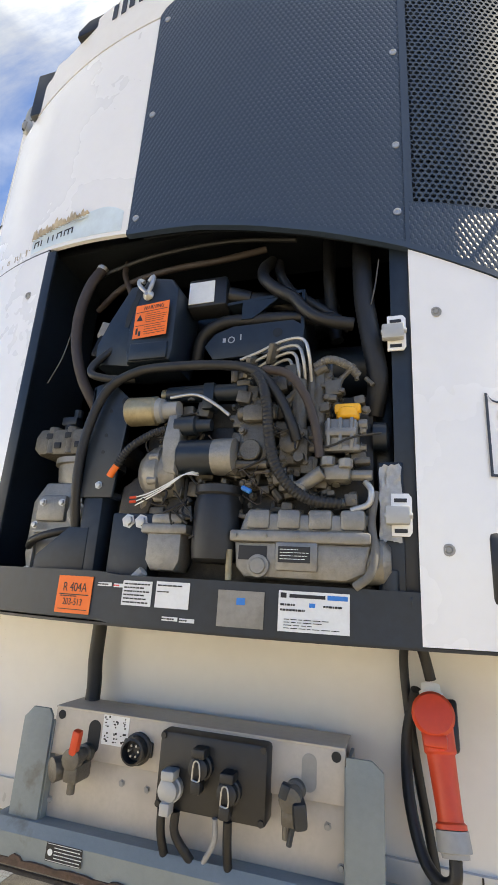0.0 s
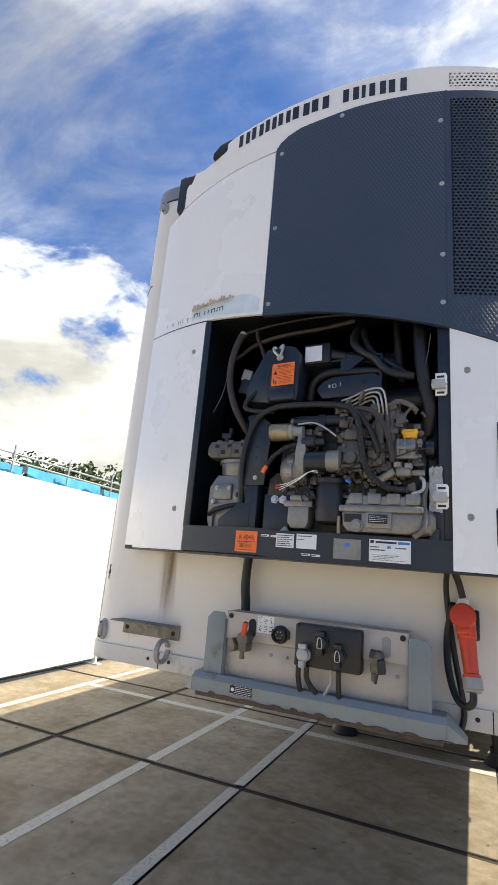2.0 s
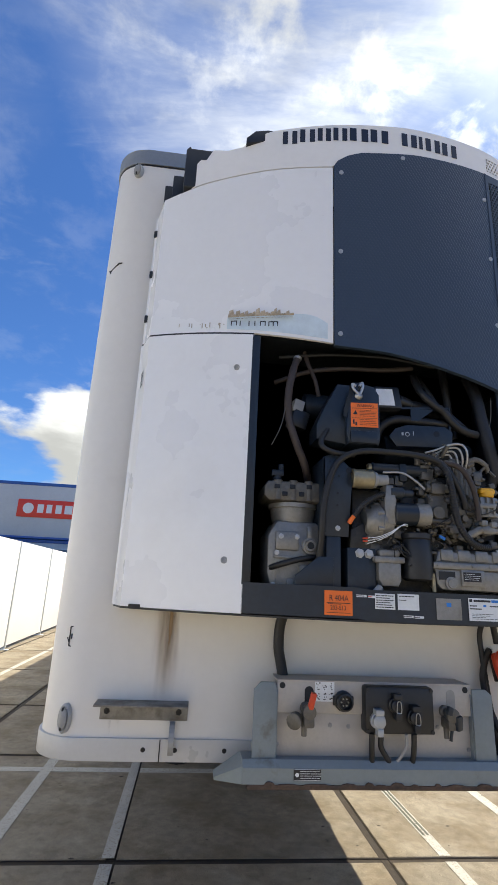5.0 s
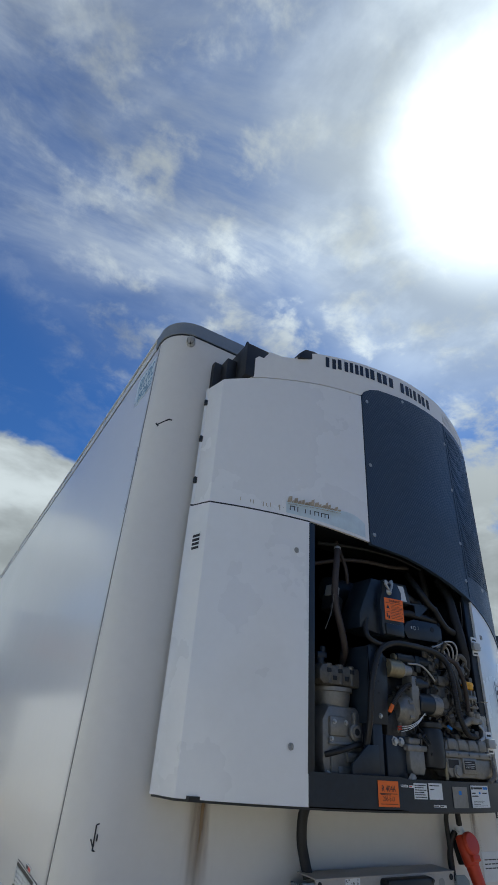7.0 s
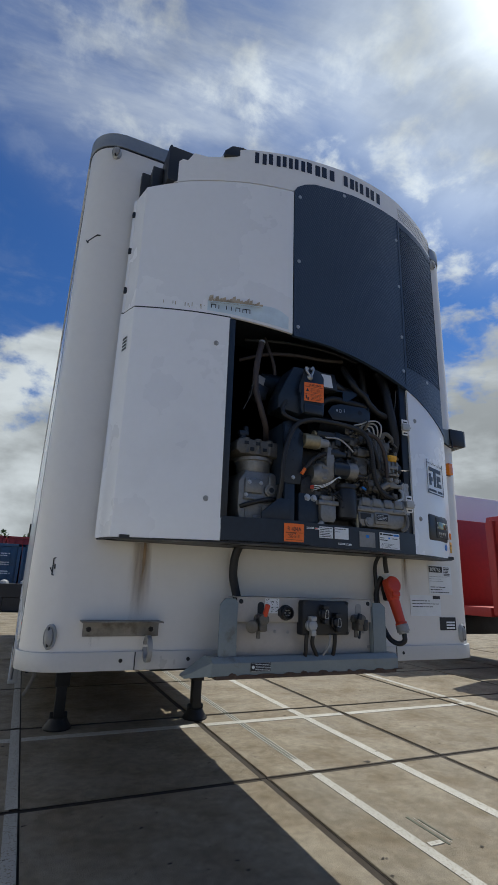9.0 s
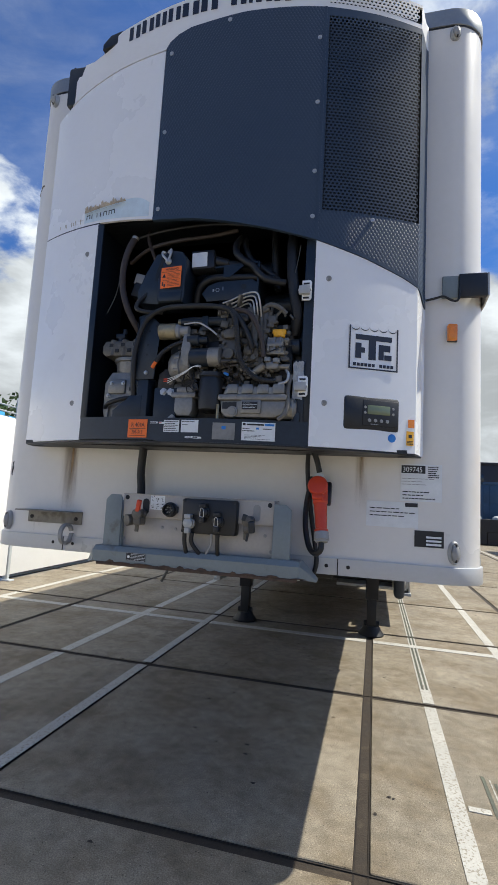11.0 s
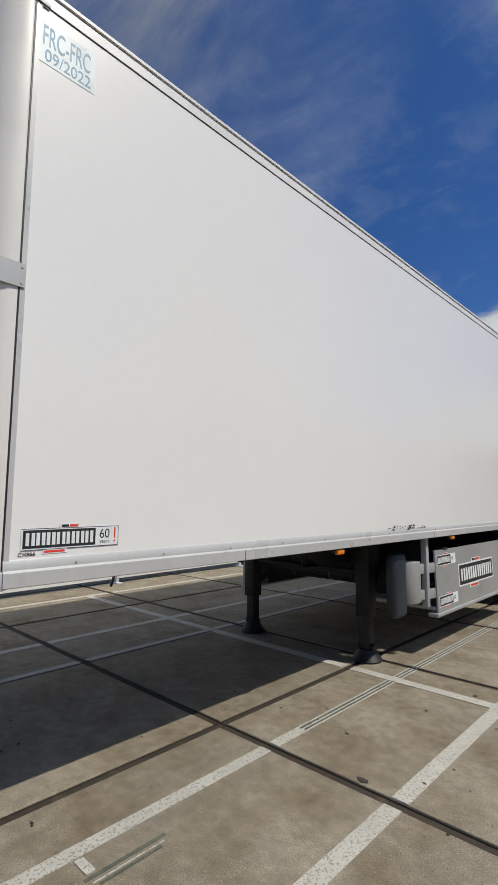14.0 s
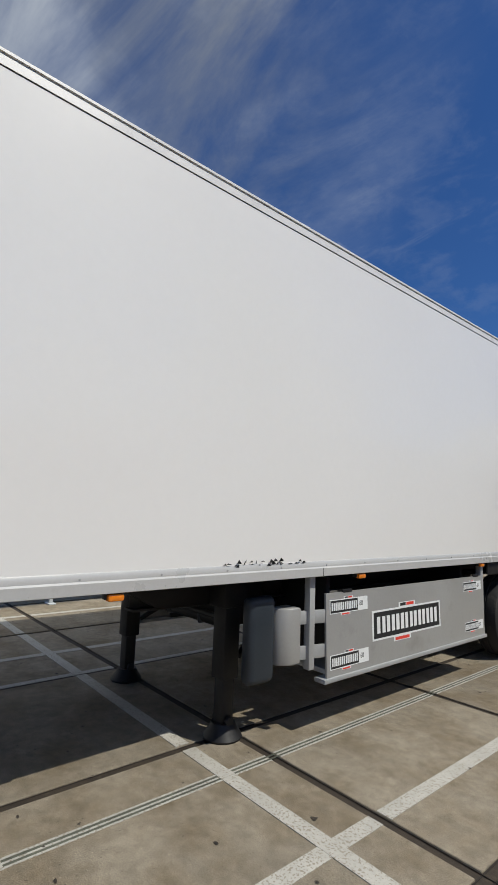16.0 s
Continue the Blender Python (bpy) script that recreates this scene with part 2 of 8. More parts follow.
BOX_GREY = material("grey_box_sheet", (0.36, 0.36, 0.35), 0.45, metal=0.25, var=0.05, fine=50, coarse=2, dirt=(0.22, 0.21, 0.19), dirt_at=(0.58, 0.9), dirt_scale=3)
FENCE = material("white_hoarding", (0.82, 0.82, 0.81), 0.45, var=0.02, fine=20, coarse=1.2)
TARP = material("blue_tarpaulin", (0.06, 0.34, 0.62), 0.45, var=0.2, fine=6, coarse=1.2, bump=0.01, bump_scale=3)
BLUE_BOX = material("blue_container_paint", (0.035, 0.085, 0.15), 0.5, var=0.12, fine=12, coarse=0.8, dirt=(0.14, 0.12, 0.11), dirt_at=(0.68, 0.95), dirt_scale=2)
BLUE_TRIM = material("blue_trim", (0.02, 0.10, 0.36), 0.4, var=0.08)
RED_BOX = material("red_container_paint", (0.40, 0.035, 0.03), 0.5, var=0.12, fine=10, coarse=0.8)
GREY_WALL = material("pale_grey_panel", (0.50, 0.53, 0.55), 0.5, var=0.06, fine=8, coarse=0.6, dirt=(0.32, 0.33, 0.33), dirt_at=(0.6, 0.95), dirt_scale=1.0)
NIGHT_WALL = material("black_cladding", (0.025, 0.028, 0.034), 0.5, var=0.15, fine=4, coarse=0.5)
BARRIER = material("black_barrier_block", (0.035, 0.034, 0.034), 0.75, var=0.2, fine=20, coarse=1.5)
LEAF = material("tree_leaves", (0.045, 0.085, 0.022), 0.6, var=0.4, fine=8, coarse=1.0)
BARK = material("tree_bark", (0.09, 0.07, 0.05), 0.9, var=0.3)
GLASS = material("dark_glass", (0.02, 0.025, 0.03), 0.06, var=0.05, coat=0.6)
CONCRETE = material("concrete_slab", (0.268, 0.232, 0.176), 0.82, var=0.16, fine=30, coarse=1.1, dirt=(0.150, 0.112, 0.066), dirt_at=(0.42, 0.70), dirt_scale=2.0, bump=0.004, bump_scale=110, random_tone=0.09, spec=0.3, placed=True)


def speckled(m):
    """Pale and dark aggregate, small pits and drifts of grime over the slab."""
    N, L = m.node_tree.nodes, m.node_tree.links
    b = N["Principled BSDF"]
    col = b.inputs["Base Color"].links[0].from_socket
    pos = N.new("ShaderNodeNewGeometry").outputs["Position"]

    def layer(kind, scale, lo, hi, a, c, out="Fac", detail=3.0):
        n = N.new(kind)
        n.inputs["Scale"].default_value = scale
        n.inputs["Detail"].default_value = detail
        L.new(pos, n.inputs["Vector"])
        r = N.new("ShaderNodeMapRange")
        L.new(n.outputs[out], r.inputs["Value"])
        for k, q in (("From Min", lo), ("From Max", hi), ("To Min", a), ("To Max", c)):
            r.inputs[k].default_value = q
        return r.outputs["Result"]

    tone = None
    for v in (layer("ShaderNodeTexNoise", 150, 0.36, 0.64, 0.76, 1.22), layer("ShaderNodeTexVoronoi", 26, 0.06, 0.12, 0.42, 1.0, "Distance", 0.0),
              layer("ShaderNodeTexNoise", 12, 0.34, 0.66, 0.86, 1.13, "Fac", 8.0), layer("ShaderNodeTexNoise", 70, 0.66, 0.70, 1.0, 1.45, "Fac", 2.0)):
        if tone is None:
            tone = v
            continue
        mu = N.new("ShaderNodeMath")
        mu.operation = "MULTIPLY"
        L.new(tone, mu.inputs[0])
        L.new(v, mu.inputs[1])
        tone = mu.outputs[0]
    sc = N.new("ShaderNodeVectorMath")
    sc.operation = "SCALE"
    L.new(col, sc.inputs[0])
    L.new(tone, sc.inputs["Scale"])
    L.new(sc.outputs["Vector"], b.inputs["Base Color"])
    return m


speckled(CONCRETE)
JOINT = material("joint_filler", (0.024, 0.018, 0.013), 0.9, var=0.3, fine=50, coarse=5, bump=0.003, bump_scale=90)
FILLER = material("brown_joint_mastic", (0.038, 0.028, 0.019), 0.85, var=0.3, fine=40, coarse=4, dirt=(0.075, 0.058, 0.038), dirt_at=(0.58, 0.7), dirt_scale=9, bump=0.003, bump_scale=90, placed=True)
GROOVE = material("greenish_groove", (0.10, 0.105, 0.080), 0.85, var=0.3, fine=40, coarse=5, placed=True)
LITTER = material("dark_litter", (0.045, 0.036, 0.028), 0.9, var=0.4)


def line_paint():
    """White road paint, worn through to the concrete in flakes."""
    m = material("worn_line_paint", (0.46, 0.445, 0.40), 0.75, var=0.12, fine=60, coarse=4, dirt=(0.25, 0.215, 0.162), dirt_at=(0.54, 0.59), dirt_scale=75, bump=0.001, bump_scale=150, placed=True)
    return m


PAINT = line_paint()


def dimpled(m):
    """Rows of small embossed dots on the plastic."""
    N, L = m.node_tree.nodes, m.node_tree.links
    tc = N.new("ShaderNodeTexCoord").outputs["Object"]
    heights = []
    for shift in ((0, 0, 0), (0.5, 0, 0.5)):
        mp = N.new("ShaderNodeMapping")
        mp.inputs["Scale"].default_value, mp.inputs["Location"].default_value = (62.0, 0.0, 36.0), shift
        L.new(tc, mp.inputs["Vector"])
        fr = N.new("ShaderNodeVectorMath")
        fr.operation = "FRACTION"
        L.new(mp.outputs[0], fr.inputs[0])
        ds = N.new("ShaderNodeVectorMath")
        ds.operation = "DISTANCE"
        L.new(fr.outputs["Vector"], ds.inputs[0])
        ds.inputs[1].default_value = (0.5, 0.0, 0.5)
        heights.append(ds.outputs["Value"])
    mn = N.new("ShaderNodeMath")
    mn.operation = "MINIMUM"
    L.new(heights[0], mn.inputs[0])
    L.new(heights[1], mn.inputs[1])
    rg = N.new("ShaderNodeMapRange")
    rg.interpolation_type = "SMOOTHSTEP"
    L.new(mn.outputs[0], rg.inputs["Value"])
    for k, q in (("From Min", 0.16), ("From Max", 0.36), ("To Min", 1.0), ("To Max", 0.0)):
        rg.inputs[k].default_value = q
    bp = N.new("ShaderNodeBump")
    bp.inputs["Strength"].default_value, bp.inputs["Distance"].default_value = 0.6, 0.002
    L.new(rg.outputs[0], bp.inputs["Height"])
    L.new(bp.outputs[0], N["Principled BSDF"].inputs["Normal"])
    return m


DIMPLE = dimpled(material("dimpled_slate_plastic", (0.035, 0.054, 0.086), 0.42, spec=0.35, var=0.05, fine=50, coarse=2.0))


# ---- mesh tools ----
def finish(name, bm, mat, smooth=35.0):
    me = bpy.data.meshes.new(name)
    bmesh.ops.recalc_face_normals(bm, faces=bm.faces[:])
    if smooth:
        lim = radians(smooth)
        for fc in bm.faces:
            fc.smooth = True
        for e in bm.edges:
            if len(e.link_faces) == 2 and e.calc_face_angle(0.0) > lim:
                e.smooth = False
    bm.to_mesh(me)
    bm.free()
    me.materials.append(mat)
    return me


def solo(name, bm, mat, label="", category="", group="", kind="", smooth=35.0):
    return tagged(new(name, finish(name, bm, mat, smooth)), label, category, group, kind)


def thing(name, at, label="", category="", group="", kind=""):
    ob = new(name)
    ob.empty_display_size = 0.05
    ob.location = at
    return tagged(ob, label, category, group, kind)


def part(name, bm, mat, parent, label="", smooth=35.0):
    """A mesh drawn in the world's coordinates, hung under a thing or under a part."""
    ob = new(name, finish(name, bm, mat, smooth))
    ob.parent = parent
    top = parent if parent.parent is None else parent.parent
    if parent.parent is None:
        ob.matrix_parent_inverse = Matrix.Translation(-Vector(top.location))
    return tagged(ob, label)


def B():
    return bmesh.new()


def add(bm, verts, faces, m=None):
    vs = [bm.verts.new(m @ Vector(v) if m else v) for v in verts]
    out = []
    for f in faces:
        try:
            out.append(bm.faces.new([vs[i] for i in f]))
        except ValueError:
            pass
    return vs, out


def box(bm, x0, x1, y0, y1, z0, z1, bev=0.0, m=None, seg=2):
    vs, fs = add(bm, [(x, y, z) for x in (x0, x1) for y in (y0, y1) for z in (z0, z1)],
                 [(0, 1, 3, 2), (4, 6, 7, 5), (0, 4, 5, 1), (2, 3, 7, 6), (0, 2, 6, 4), (1, 5, 7, 3)], m)
    if bev:
        es = list({e for f in fs for e in f.edges})
        bmesh.ops.bevel(bm, geom=es, offset=bev, segments=seg, profile=0.5, affect="EDGES", clamp_overlap=True)
    return bm


def cbox(bm, c, s, bev=0.0, m=None):
    return box(bm, c[0] - s[0] / 2, c[0] + s[0] / 2, c[1] - s[1] / 2, c[1] + s[1] / 2, c[2] - s[2] / 2, c[2] + s[2] / 2, bev, m)


def lathe(bm, p, d, profile, n=20):
    """A turned form: profile of (distance along d, radius)."""
    d = Vector(d).normalized()
    a = d.orthogonal().normalized()
    b = d.cross(a)
    rings = []
    for h, r in profile:
        rings.append([bm.verts.new(Vector(p) + d * h + (a * math.cos(2 * math.pi * i / n) + b * math.sin(2 * math.pi * i / n)) * max(r, 1e-4)) for i in range(n)])
    for r0, r1 in zip(rings, rings[1:]):
        for i in range(n):
            bm.faces.new((r0[i], r0[(i + 1) % n], r1[(i + 1) % n], r1[i]))
    bm.faces.new(rings[0][::-1])
    bm.faces.new(rings[-1])
    return bm


def cyl(bm, p0, p1, r, n=18, lip=0.0):
    p0, p1 = Vector(p0), Vector(p1)
    h = (p1 - p0).length
    c = lip or min(r, h) * 0.12
    return lathe(bm, p0, p1 - p0, [(0, r - c), (c, r), (h - c, r), (h, r - c)], n)


def bolt(bm, p, d, r=0.008, h=0.006):
    lathe(bm, p, d, [(0, r * 1.5), (h * 0.25, r * 1.5), (h * 0.26, r), (h, r), (h * 1.05, r * 0.8)], 6)


def smooth_line(pts, k=6):
    pts = [Vector(p) for p in pts]
    if len(pts) < 3:
        return pts
    q = [pts[0] * 2 - pts[1]] + pts + [pts[-1] * 2 - pts[-2]]
    out = []
    for i in range(1, len(q) - 2):
        p0, p1, p2, p3 = q[i - 1:i + 3]
        for j in range(k):
            t = j / k
            out.append(0.5 * (2 * p1 + (p2 - p0) * t + (2 * p0 - 5 * p1 + 4 * p2 - p3) * t * t + (3 * p1 - p0 - 3 * p2 + p3) * t ** 3))
    return out + [pts[-1]]


def tube(bm, pts, r, n=10, k=6, rib=0.0):
    """A hose along a smooth line; rib gives a corrugated one."""
    line = smooth_line(pts, k)
    rings, side = [], None
    for i, p in enumerate(line):
        d = (line[min(i + 1, len(line) - 1)] - line[max(i - 1, 0)]).normalized()
        side = d.orthogonal().normalized() if side is None else (side - d * side.dot(d)).normalized()
        o = d.cross(side)
        rr = r * (1 + rib * (1 if i % 2 else -1))
        rings.append([bm.verts.new(p + (side * math.cos(2 * math.pi * j / n) + o * math.sin(2 * math.pi * j / n)) * rr) for j in range(n)])
    for r0, r1 in zip(rings, rings[1:]):
        for j in range(n):
            bm.faces.new((r0[j], r0[(j + 1) % n], r1[(j + 1) % n], r1[j]))
    bm.faces.new(rings[0][::-1])
    bm.faces.new(rings[-1])
    return bm


def prism(bm, pts, axis, a, b, bev=0.0):
    """An outline pushed along an axis: pts are the two other coordinates in the order of x, y, z."""
    def at(p, h):
        v = list(p)
        v.insert("xyz".index(axis), h)
        return v
    n = len(pts)
    vs, fs = add(bm, [at(p, a) for p in pts] + [at(p, b) for p in pts],
                 [tuple(range(n))[::-1], tuple(range(n, 2 * n))] + [(i, (i + 1) % n, n + (i + 1) % n, n + i) for i in range(n)])
    if bev:
        bmesh.ops.bevel(bm, geom=list({e for f in fs[:2] for e in f.edges}), offset=bev, segments=2, profile=0.5, affect="EDGES", clamp_overlap=True)
    return bm


def islands(bm):
    """The loose pieces of a mesh, each as a mesh of its own."""
    left_over, out = set(bm.verts), []
    while left_over:
        todo, seen = [left_over.pop()], set()
        while todo:
            v = todo.pop()
            if v in seen:
                continue
            seen.add(v)
            todo.extend(e.other_vert(v) for e in v.link_edges)
        left_over -= seen
        nb = bmesh.new()
        seen = sorted(seen, key=lambda v: v.index)
        twin = {v: nb.verts.new(v.co) for v in seen}
        for f in {f: None for v in seen for f in v.link_faces}:
            nb.faces.new([twin[v] for v in f.verts])
        out.append(nb)
    return out


def text_mesh(bm, word, m, size, wide=1.0, depth=0.001):
    """Words in the built-in font, laid in the plane of m (x along, y up)."""
    cu = bpy.data.curves.new("words", "FONT")
    cu.body, cu.size, cu.extrude, cu.align_x = word, size, depth, "LEFT"
    ob = bpy.data.objects.new("words", cu)
    me = bpy.data.meshes.new_from_object(ob)
    me.transform(m @ Matrix.Diagonal((wide, 1, 1, 1)))
    bm.from_mesh(me)
    bpy.data.objects.remove(ob)
    bpy.data.meshes.remove(me)
    bpy.data.curves.remove(cu)
    return bm


FACE_FRONT = Euler((radians(90), 0, 0)).to_matrix().to_4x4()
FACE_RIGHT = Euler((radians(90), 0, radians(90))).to_matrix().to_4x4()


def mark_word(bm, m, widths, h, gap, seed=3):
    """A row of plain upright bars in place of a brand's letters, each pair as wide as a letter."""
    rnd = random.Random(seed)
    x = 0.0
    for w in widths:
        s = w * rnd.uniform(0.34, 0.40)
        if w > h * 0.4:
            box(bm, x, x + s, 0, h, 0, 0.0016, 0, m)
            box(bm, x + w - s, x + w, 0, h, 0, 0.0016, 0, m)
        else:
            box(bm, x, x + w * 0.8, 0, h, 0, 0.0016, 0, m)
        x += w + gap
    return bm


def bars(bm, m, w, h, rows, seed=1, fill=0.75, thick=0.4):
    """Writing too small to read: thin bars in rows."""
    rnd = random.Random(seed)
    for i in range(rows):
        y = h * (1 - (i + 0.5) / rows)
        x = 0.0
        end = w * rnd.uniform(fill * 0.6, fill + 0.25)
        while x < end:
            l = w * rnd.uniform(0.05, 0.16)
            box(bm, x, min(x + l, w), y - h / rows * thick / 2, y + h / rows * thick / 2, 0, 0.0008, 0, m)
            x += l + w * 0.025
    return bm


# ---- ground: concrete slabs, joints, painted lines ----
X_JOINTS = [-9.0, -7.05, -5.08, -3.05, -1.13, 0.805, 2.74, 4.7, 6.65, 8.6, 10.6, 12.6]
Y_JOINTS = [-10.2, -8.2, -6.2, -4.15, -2.1, -0.1, 1.91, 4.0, 6.12, 8.95, 11.6, 14.3, 17.0, 19.8, 22.6]
bm = B()
add(bm, [(-400, -400, -0.03), (400, -400, -0.03), (400, 600, -0.03), (-400, 600, -0.03)], [(0, 1, 2, 3)])
solo("ground", bm, CONCRETE, "worn concrete yard reaching to the distance", "ground", kind="structure")
floor = thing("pavement", (0, 0, 0), "square concrete slabs with dark filled joints and worn white lines", "pavement", kind="structure")
bm = B()
box(bm, X_JOINTS[0], X_JOINTS[-1], Y_JOINTS[0], Y_JOINTS[-1], -0.028, -0.012)
part("joint_filler", bm, FILLER, floor, "dark joint filler")


# ---- trailer body ----
HALF, LENGTH, Z0, Z1, RAD = 1.30, 13.55, 1.20, 4.045, 0.16

LEFT = 1.274


def plan(grow=0.0, y_end=LENGTH, n=8):
    """The body's outline from above, with rounded front corners."""
    h, r = HALF + grow, RAD + grow
    pts = [(h, y_end)]
    for i in range(n + 1):
        a = math.pi / 2 * i / n
        pts.append((h - r + r * math.cos(a), RAD - r * math.sin(a)))
    w = LEFT + grow
    for i in range(n + 1):
        a = math.pi / 2 * i / n
        pts.append((-w + r - r * math.sin(a), RAD - r * math.cos(a)))
    pts.append((-w, y_end))
    return pts


trailer = thing("refrigerated_trailer", (0, 6.0, 0), "long white refrigerated box trailer standing on its legs", "trailer")
bm = B()
prism(bm, plan(0.0), "z", Z0 + 0.06, Z1 - 0.085)
body = part("body", bm, WHITE_SIDE, trailer, "glossy white insulated body")
# front wall skin with rounded corner posts, a hand's width round the corners
bm = B()
front = [p for p in plan(0.004) if p[1] < 0.25]
front = [(HALF + 0.004, 0.166)] + front + [(-LEFT - 0.004, 0.166)]
inner = [(x * 0.99, y + 0.02) for x, y in front]
prism(bm, front + inner[::-1], "z", Z0 + 0.065, Z1 - 0.088)
part("front_wall", bm, WHITE, trailer, "chalky off-white front wall with rust streaks and scuffs")
bm = B()
cap = [(HALF + 0.011, 0.24)] + [p for p in plan(0.011) if p[1] < 0.2] + [(-LEFT - 0.011, 0.24)]
prism(bm, cap, "z", Z1 - 0.09, Z1 + 0.001, 0.004)
part("roof_rail", bm, ROOF_RAIL, trailer, "grey metal roof rail across the front")
bm = B()
prism(bm, [(HALF + 0.006, 0.236)] + [p for p in plan(0.006) if p[1] < 0.2] + [(-LEFT - 0.006, 0.236)], "z", Z1 - 0.099, Z1 - 0.0905)
part("rail_seam", bm, BLACK, trailer, "thin dark seam under the roof rail")
bm = B()
prism(bm, plan(0.0), "z", Z1 - 0.012, Z1, 0.004)
part("roof", bm, FAIRING, trailer)
# side top trim lines
for s, HW in ((-1, LEFT), (1, HALF)):
    # roof edge along the side: dark seam, pale band, groove shadowed by grey colour, bright lip
    for nm, z0, z1, out, mat in (("edge_seam", 0.092, 0.087, 0.002, BLACK), ("edge_band", 0.0865, 0.030, 0.006, RAIL_PALE), ("edge_groove", 0.0298, 0.016, 0.003, ZINC), ("edge_lip", 0.0158, -0.002, 0.013, RAIL_PALE)):
        bm = B()
        box(bm, s * (HW - 0.03), s * (HW + out), 0.241, LENGTH - 0.05, Z1 - z0, Z1 - z1)
        part(nm, bm, mat, trailer)
    bm = B()
    box(bm, s * (HW - 0.01), s * (HW + 0.006), 0.170, 0.175, Z0 + 0.07, Z1 - 0.08)
    part("corner_seam", bm, BLACK if s > 0 else GREY_PLASTIC, trailer, "thin dark seam")
    bm = B()
    box(bm, s * (HW - 0.01), s * (HW + 0.005), 0.177, 0.200, Z0 + 0.07, Z1 - 0.09)
    part("edge_strip", bm, RAIL, trailer)
    # lower side rail: a tall strip and a slanted sill under it
    bm = B()
    prism(bm, [(s * (HW + 0.003), Z0 + 0.118), (s * (HW + 0.012), Z0 + 0.10), (s * (HW + 0.012), Z0 + 0.075), (s * (HW + 0.022), Z0 + 0.065),
               (s * (HW + 0.022), Z0 + 0.005), (s * (HW + 0.008), Z0), (s * (HW - 0.06), Z0), (s * (HW - 0.06), Z0 + 0.118)], "y", 0.174, LENGTH)
    rail = part("side_rail", bm, RAIL, trailer, "white lacquered side rail with rivets")
    bm = B()
    for i in range(26):
        y = 0.5 + i * 0.5
        lathe(bm, (s * (HW + 0.0125), y, Z0 + 0.088), (s, 0, 0), [(0, 0.008), (0.003, 0.006)], 8)
    part("rivets", bm, ZINC, rail)
    bm = B()
    for y in (1.62, 4.45, 7.3, 10.1):
        box(bm, s * (HW + 0.0215), s * (HW + 0.0235), y, y + 0.004, Z0 + 0.005, Z0 + 0.065)
    part("rail_joint", bm, BLACK, rail)
bm = B()
f2 = [p for p in plan(0.016) if p[1] < 0.25]
f2 = [(HALF + 0.016, 0.172)] + f2 + [(-LEFT - 0.016, 0.172)]
prism(bm, f2 + [(x * 0.97, y + 0.05) for x, y in f2][::-1], "z", Z0 - 0.005, Z0 + 0.072, 0.004)
sill_f = part("front_rail", bm, RAIL, trailer, "scuffed white rail along the lower front edge")
bm = B()
for x in (-0.80, 0.66):
    box(bm, x, x + 0.004, -0.0185, -0.016, Z0 - 0.004, Z0 + 0.07)
for x in (-0.86, -0.74, -0.55, 0.61, 0.71):
    lathe(bm, (x, -0.016, Z0 + 0.035), (0, -1, 0), [(0, 0.009), (0.003, 0.007)], 10)
part("rail_rivets", bm, CHASSIS, sill_f)
# ends, floor, rear frame
bm = B()
box(bm, -LEFT + 0.03, HALF - 0.03, 0.05, LENGTH - 0.02, Z0 + 0.01, Z0 + 0.058)
part("floor_pan", bm, CHASSIS, trailer, "dark underside of the floor")
bm = B()
for x0, x1 in ((-LEFT - 0.01, -LEFT + 0.12), (HALF - 0.12, HALF + 0.01)):
    box(bm, x0, x1, LENGTH - 0.02, LENGTH + 0.06, Z0, Z1 - 0.01, 0.01)
box(bm, -HALF + 0.12, HALF - 0.12, LENGTH - 0.01, LENGTH + 0.05, Z0, Z0 + 0.16, 0.008)
part("rear_frame", bm, ZINC, trailer)
for s in (-1, 1):
    bm = B()
    box(bm, s * 0.02, s * 1.17, LENGTH + 0.002, LENGTH + 0.045, Z0 + 0.17, Z1 - 0.1, 0.01)
    part("rear_door", bm, WHITE_SIDE, trailer)

